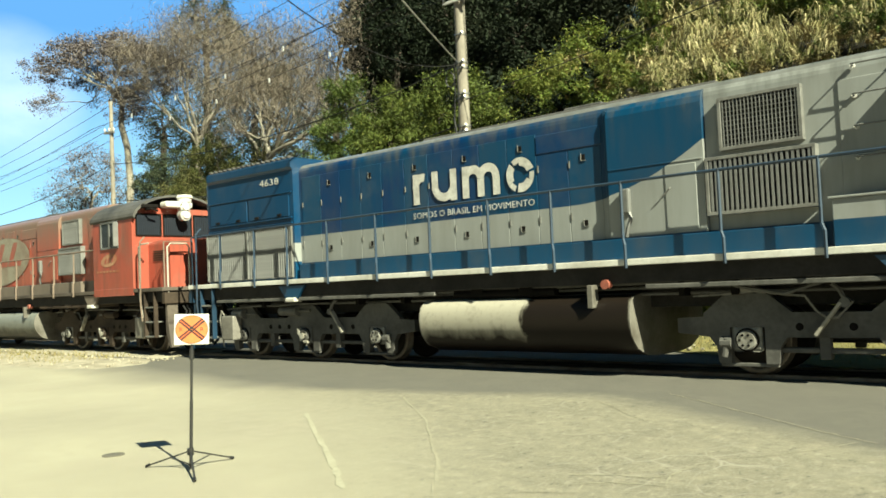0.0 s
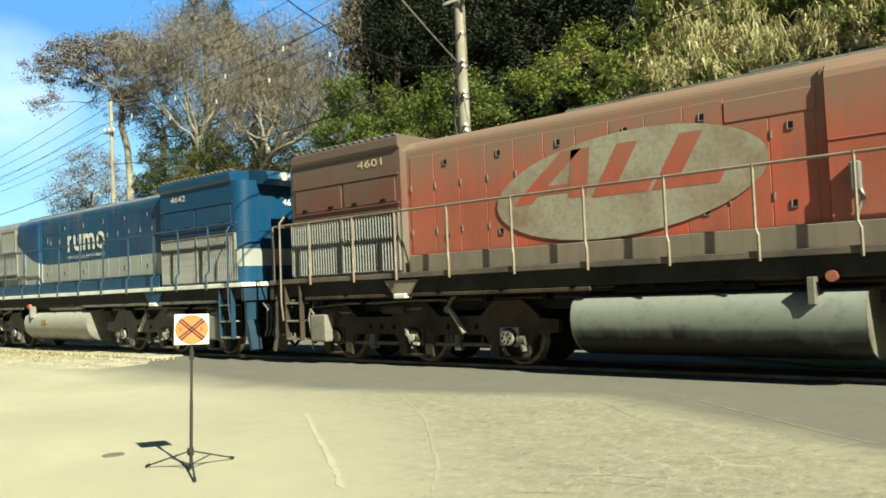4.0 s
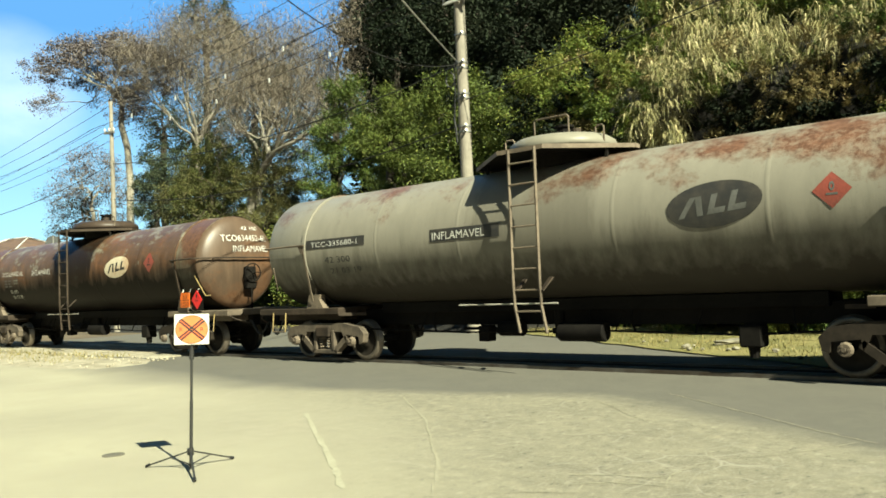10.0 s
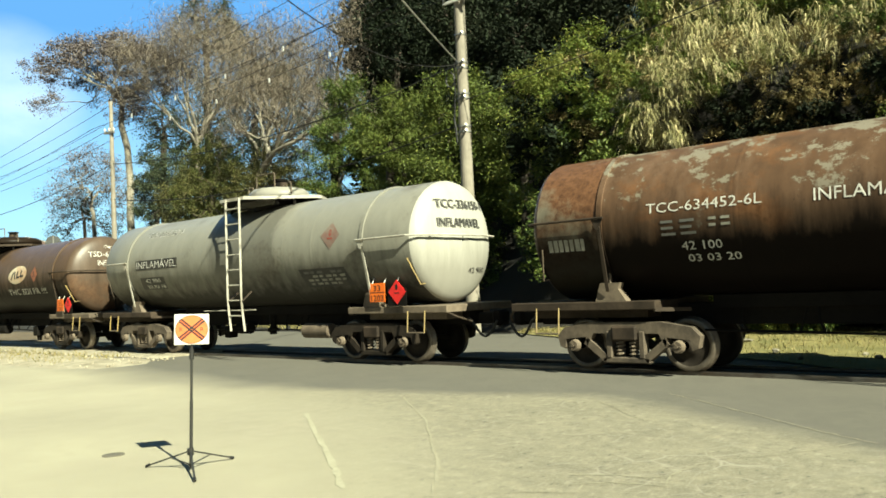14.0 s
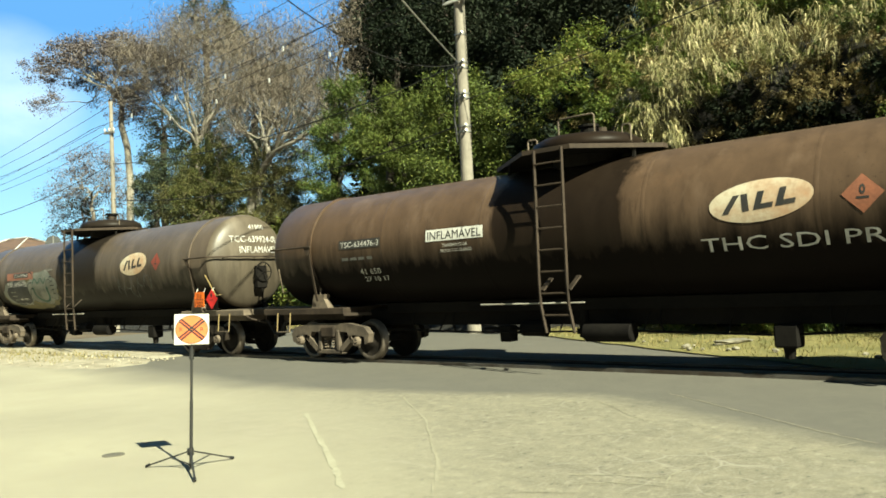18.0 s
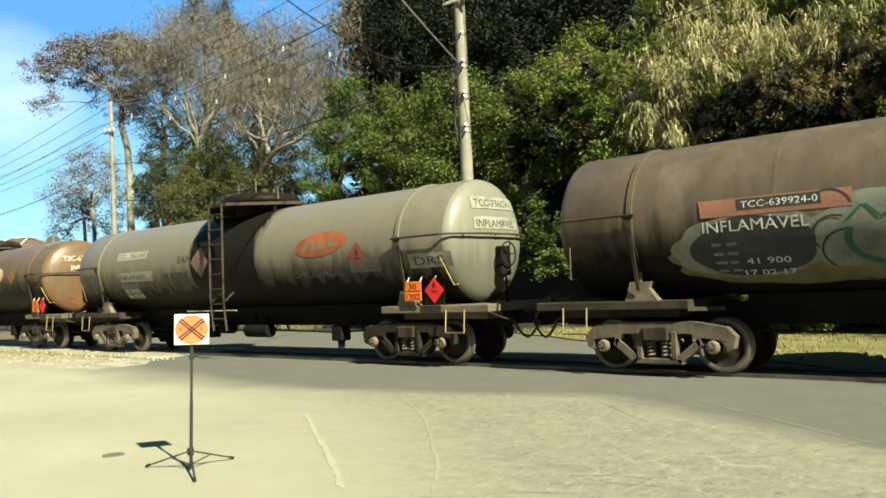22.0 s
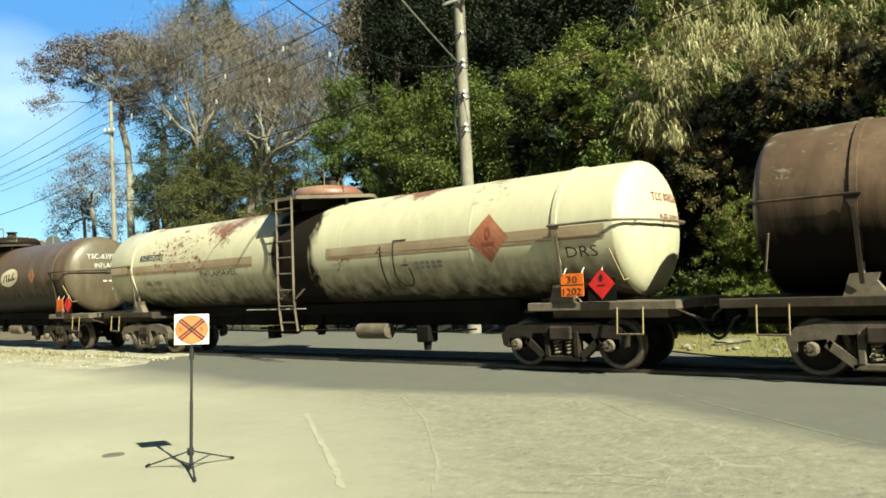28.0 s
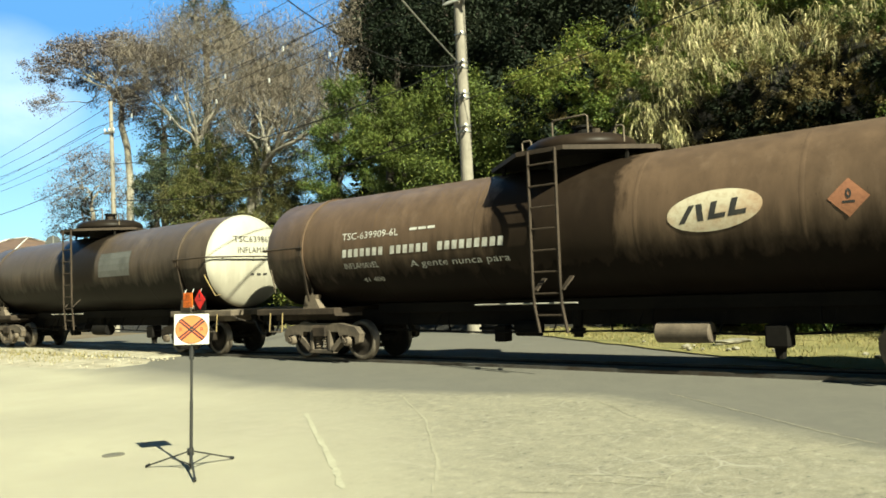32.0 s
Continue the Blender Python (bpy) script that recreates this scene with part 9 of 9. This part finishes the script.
bm = bmesh.new()
rod(bm, (0, 0.012, 0.0), (0, 0.012, 0.62), 0.0155, seg=12)
rod(bm, (0, 0.012, 0.6), (0, 0.012, 1.16), 0.012, seg=12)
rod(bm, (0, 0.012, 1.0), (0, 0.012, 1.10), 0.021, seg=12)
board.matrix_basis = Matrix.Rotation(radians(2.0), 4, "Y")
part("pole", bm, stand_mat, sign).matrix_basis = Matrix.Rotation(radians(2.0), 4, "Y")
bm = bmesh.new()
rod(bm, (0, 0.012, 0.125), (0, 0.012, 0.185), 0.03, seg=12)
rod(bm, (0, 0.012, 0.03), (0, 0.012, 0.05), 0.024, seg=12)
part("hub", bm, stand_mat, sign)
for a, reach in ((144.0, 0.48), (33.0, 0.45), (-87.0, 0.56)):
    c, s = math.cos(math.radians(a)), math.sin(math.radians(a))
    bm = bmesh.new()
    bar(bm, (0.02 * c, 0.012 + 0.02 * s, 0.155), (reach * c, 0.012 + reach * s, 0.012), 0.018, 0.014)
    bar(bm, (0.02 * c, 0.012 + 0.02 * s, 0.04), (0.2 * c, 0.012 + 0.2 * s, 0.085), 0.012, 0.008)
    leg = part("leg", bm, stand_mat, sign)
    bm = bmesh.new()
    rod(bm, ((reach - 0.02) * c, 0.012 + (reach - 0.02) * s, 0.02), ((reach + 0.02) * c, 0.012 + (reach + 0.02) * s, 0.006), 0.014, seg=8)
    part("foot", bm, rubber, leg)

# octagonal road sign seen from behind, beyond the track
road_sign = thing("road_sign", "grey back of an octagonal road sign on a thin post", "sign", at=pose(-38.4, 16.8, -0.03, 0, 0, 56))
bm = bmesh.new()
rod(bm, (0, 0, 0), (0, 0, 4.7), 0.035, seg=10)
part("post", bm, galv, road_sign)
bm = bmesh.new()
rod(bm, (0, 0.04, 4.4), (0, 0.055, 4.4), 0.36, seg=8)
part("plate", bm, surface("dark_sign_back", (0.056, 0.06, 0.06), (0.032, 0.0336, 0.0336), 0.6), road_sign)

# house up the line
house = thing("house", "small pale house with a brown tiled hip roof", "house", at=pose(-78.0, 31.0, -0.03, 0, 0, 12))
plaster = surface("cream_plaster", (0.3844, 0.3534, 0.2914), (0.279, 0.248, 0.1984), 0.9)
tiles = surface("brown_roof_tiles", (0.124, 0.0744, 0.0527), (0.0682, 0.0465, 0.0372), 0.85, big=1.5, small=8)
bm = bmesh.new()
box(bm, -4.5, 4.5, -3.5, 3.5, 0, 5.9)
part("wall", bm, plaster, house)
bm = bmesh.new()
lo = [bm.verts.new(q) for q in ((-5.1, -4.1, 5.85), (5.1, -4.1, 5.85), (5.1, 4.1, 5.85), (-5.1, 4.1, 5.85))]
hi = [bm.verts.new(q) for q in ((-1.4, 0, 7.62), (1.4, 0, 7.62))]
bm.faces.new((lo[0], lo[1], hi[1], hi[0])); bm.faces.new((lo[1], lo[2], hi[1])); bm.faces.new((lo[2], lo[3], hi[0], hi[1])); bm.faces.new((lo[3], lo[0], hi[0])); bm.faces.new(lo[::-1])
roof = part("roof", bm, tiles, house)
bm = bmesh.new()
for a, b in (((-1.4, 0, 7.65), (1.4, 0, 7.65)), ((1.4, 0, 7.65), (5.1, -4.1, 5.9)), ((-1.4, 0, 7.65), (-5.1, -4.1, 5.9)), ((1.4, 0, 7.65), (5.1, 4.1, 5.9)), ((-5.1, -4.1, 5.9), (5.1, -4.1, 5.9)), ((5.1, -4.1, 5.9), (5.1, 4.1, 5.9))):
    rod(bm, a, b, 0.06, seg=6)
part("ridge_tiles", bm, white_paint, roof)
for x in (-2.4, 1.6):
    bm = bmesh.new()
    box(bm, x, x + 1.1, -3.54, -3.46, 2.6, 3.9)
    win = part("window", bm, glass_dark, house)
    bm = bmesh.new()
    for a in ((x - 0.08, x, 2.52, 3.98), (x + 1.1, x + 1.18, 2.52, 3.98), (x, x + 1.1, 3.9, 3.98), (x, x + 1.1, 2.52, 2.6), (x + 0.51, x + 0.59, 2.6, 3.9)):
        box(bm, a[0], a[1], -3.58, -3.46, a[2], a[3])
    part("window_frame", bm, white_paint, win)


# ---- motion ----
# how far the train has come, in metres, at each half second
TRAVEL = [(0, -0.00), (0.5, 3.23), (1, 6.25), (1.5, 9.28), (2, 12.52), (2.5, 15.53), (3, 18.74), (3.5, 21.73), (5.5, 34.13), (6, 37.14), (6.5, 40.11), (7, 43.31), (7.5, 46.35), (8, 49.54), (8.5, 52.56), (9, 55.59), (9.5, 58.80), (10, 61.82), (10.5, 65.02), (11, 68.01), (11.5, 70.97), (12, 74.19), (12.5, 77.21), (13, 80.43), (13.5, 83.45), (14, 86.48), (14.5, 89.69), (16.5, 102.09), (17, 105.31), (17.5, 108.34), (18, 111.58), (18.5, 114.63), (19, 117.65), (19.5, 120.88), (20, 123.94), (20.5, 127.19), (21, 130.23), (21.5, 133.32), (22, 136.62), (22.5, 139.72), (23, 143.01), (23.5, 146.08), (24, 149.16), (24.5, 152.47), (25, 155.57), (25.5, 158.89), (27.5, 171.29), (28, 174.59), (28.5, 177.68), (29, 180.71), (29.5, 183.97), (30, 187.05), (30.5, 190.31), (31, 193.40), (31.5, 196.46), (32, 199.70)]


def travel(t):
    return float(np.interp(t, [r[0] for r in TRAVEL], [r[1] for r in TRAVEL]))


def motions():
    for vehicle, x0, turned in TRAIN:
        walk(vehicle, [(t, pose(x0 + s, TRACK_Y, RAIL_Z, 0, 0, 180 if turned else 0)) for t, s in TRAVEL])
    steps = [k / 15 for k in range(481)]
    for wheelset, at, r, way in SPINNING:
        walk(wheelset, [(t, pose(*at, 0, math.degrees(way * travel(t) / r), 0)) for t in steps])


motions()
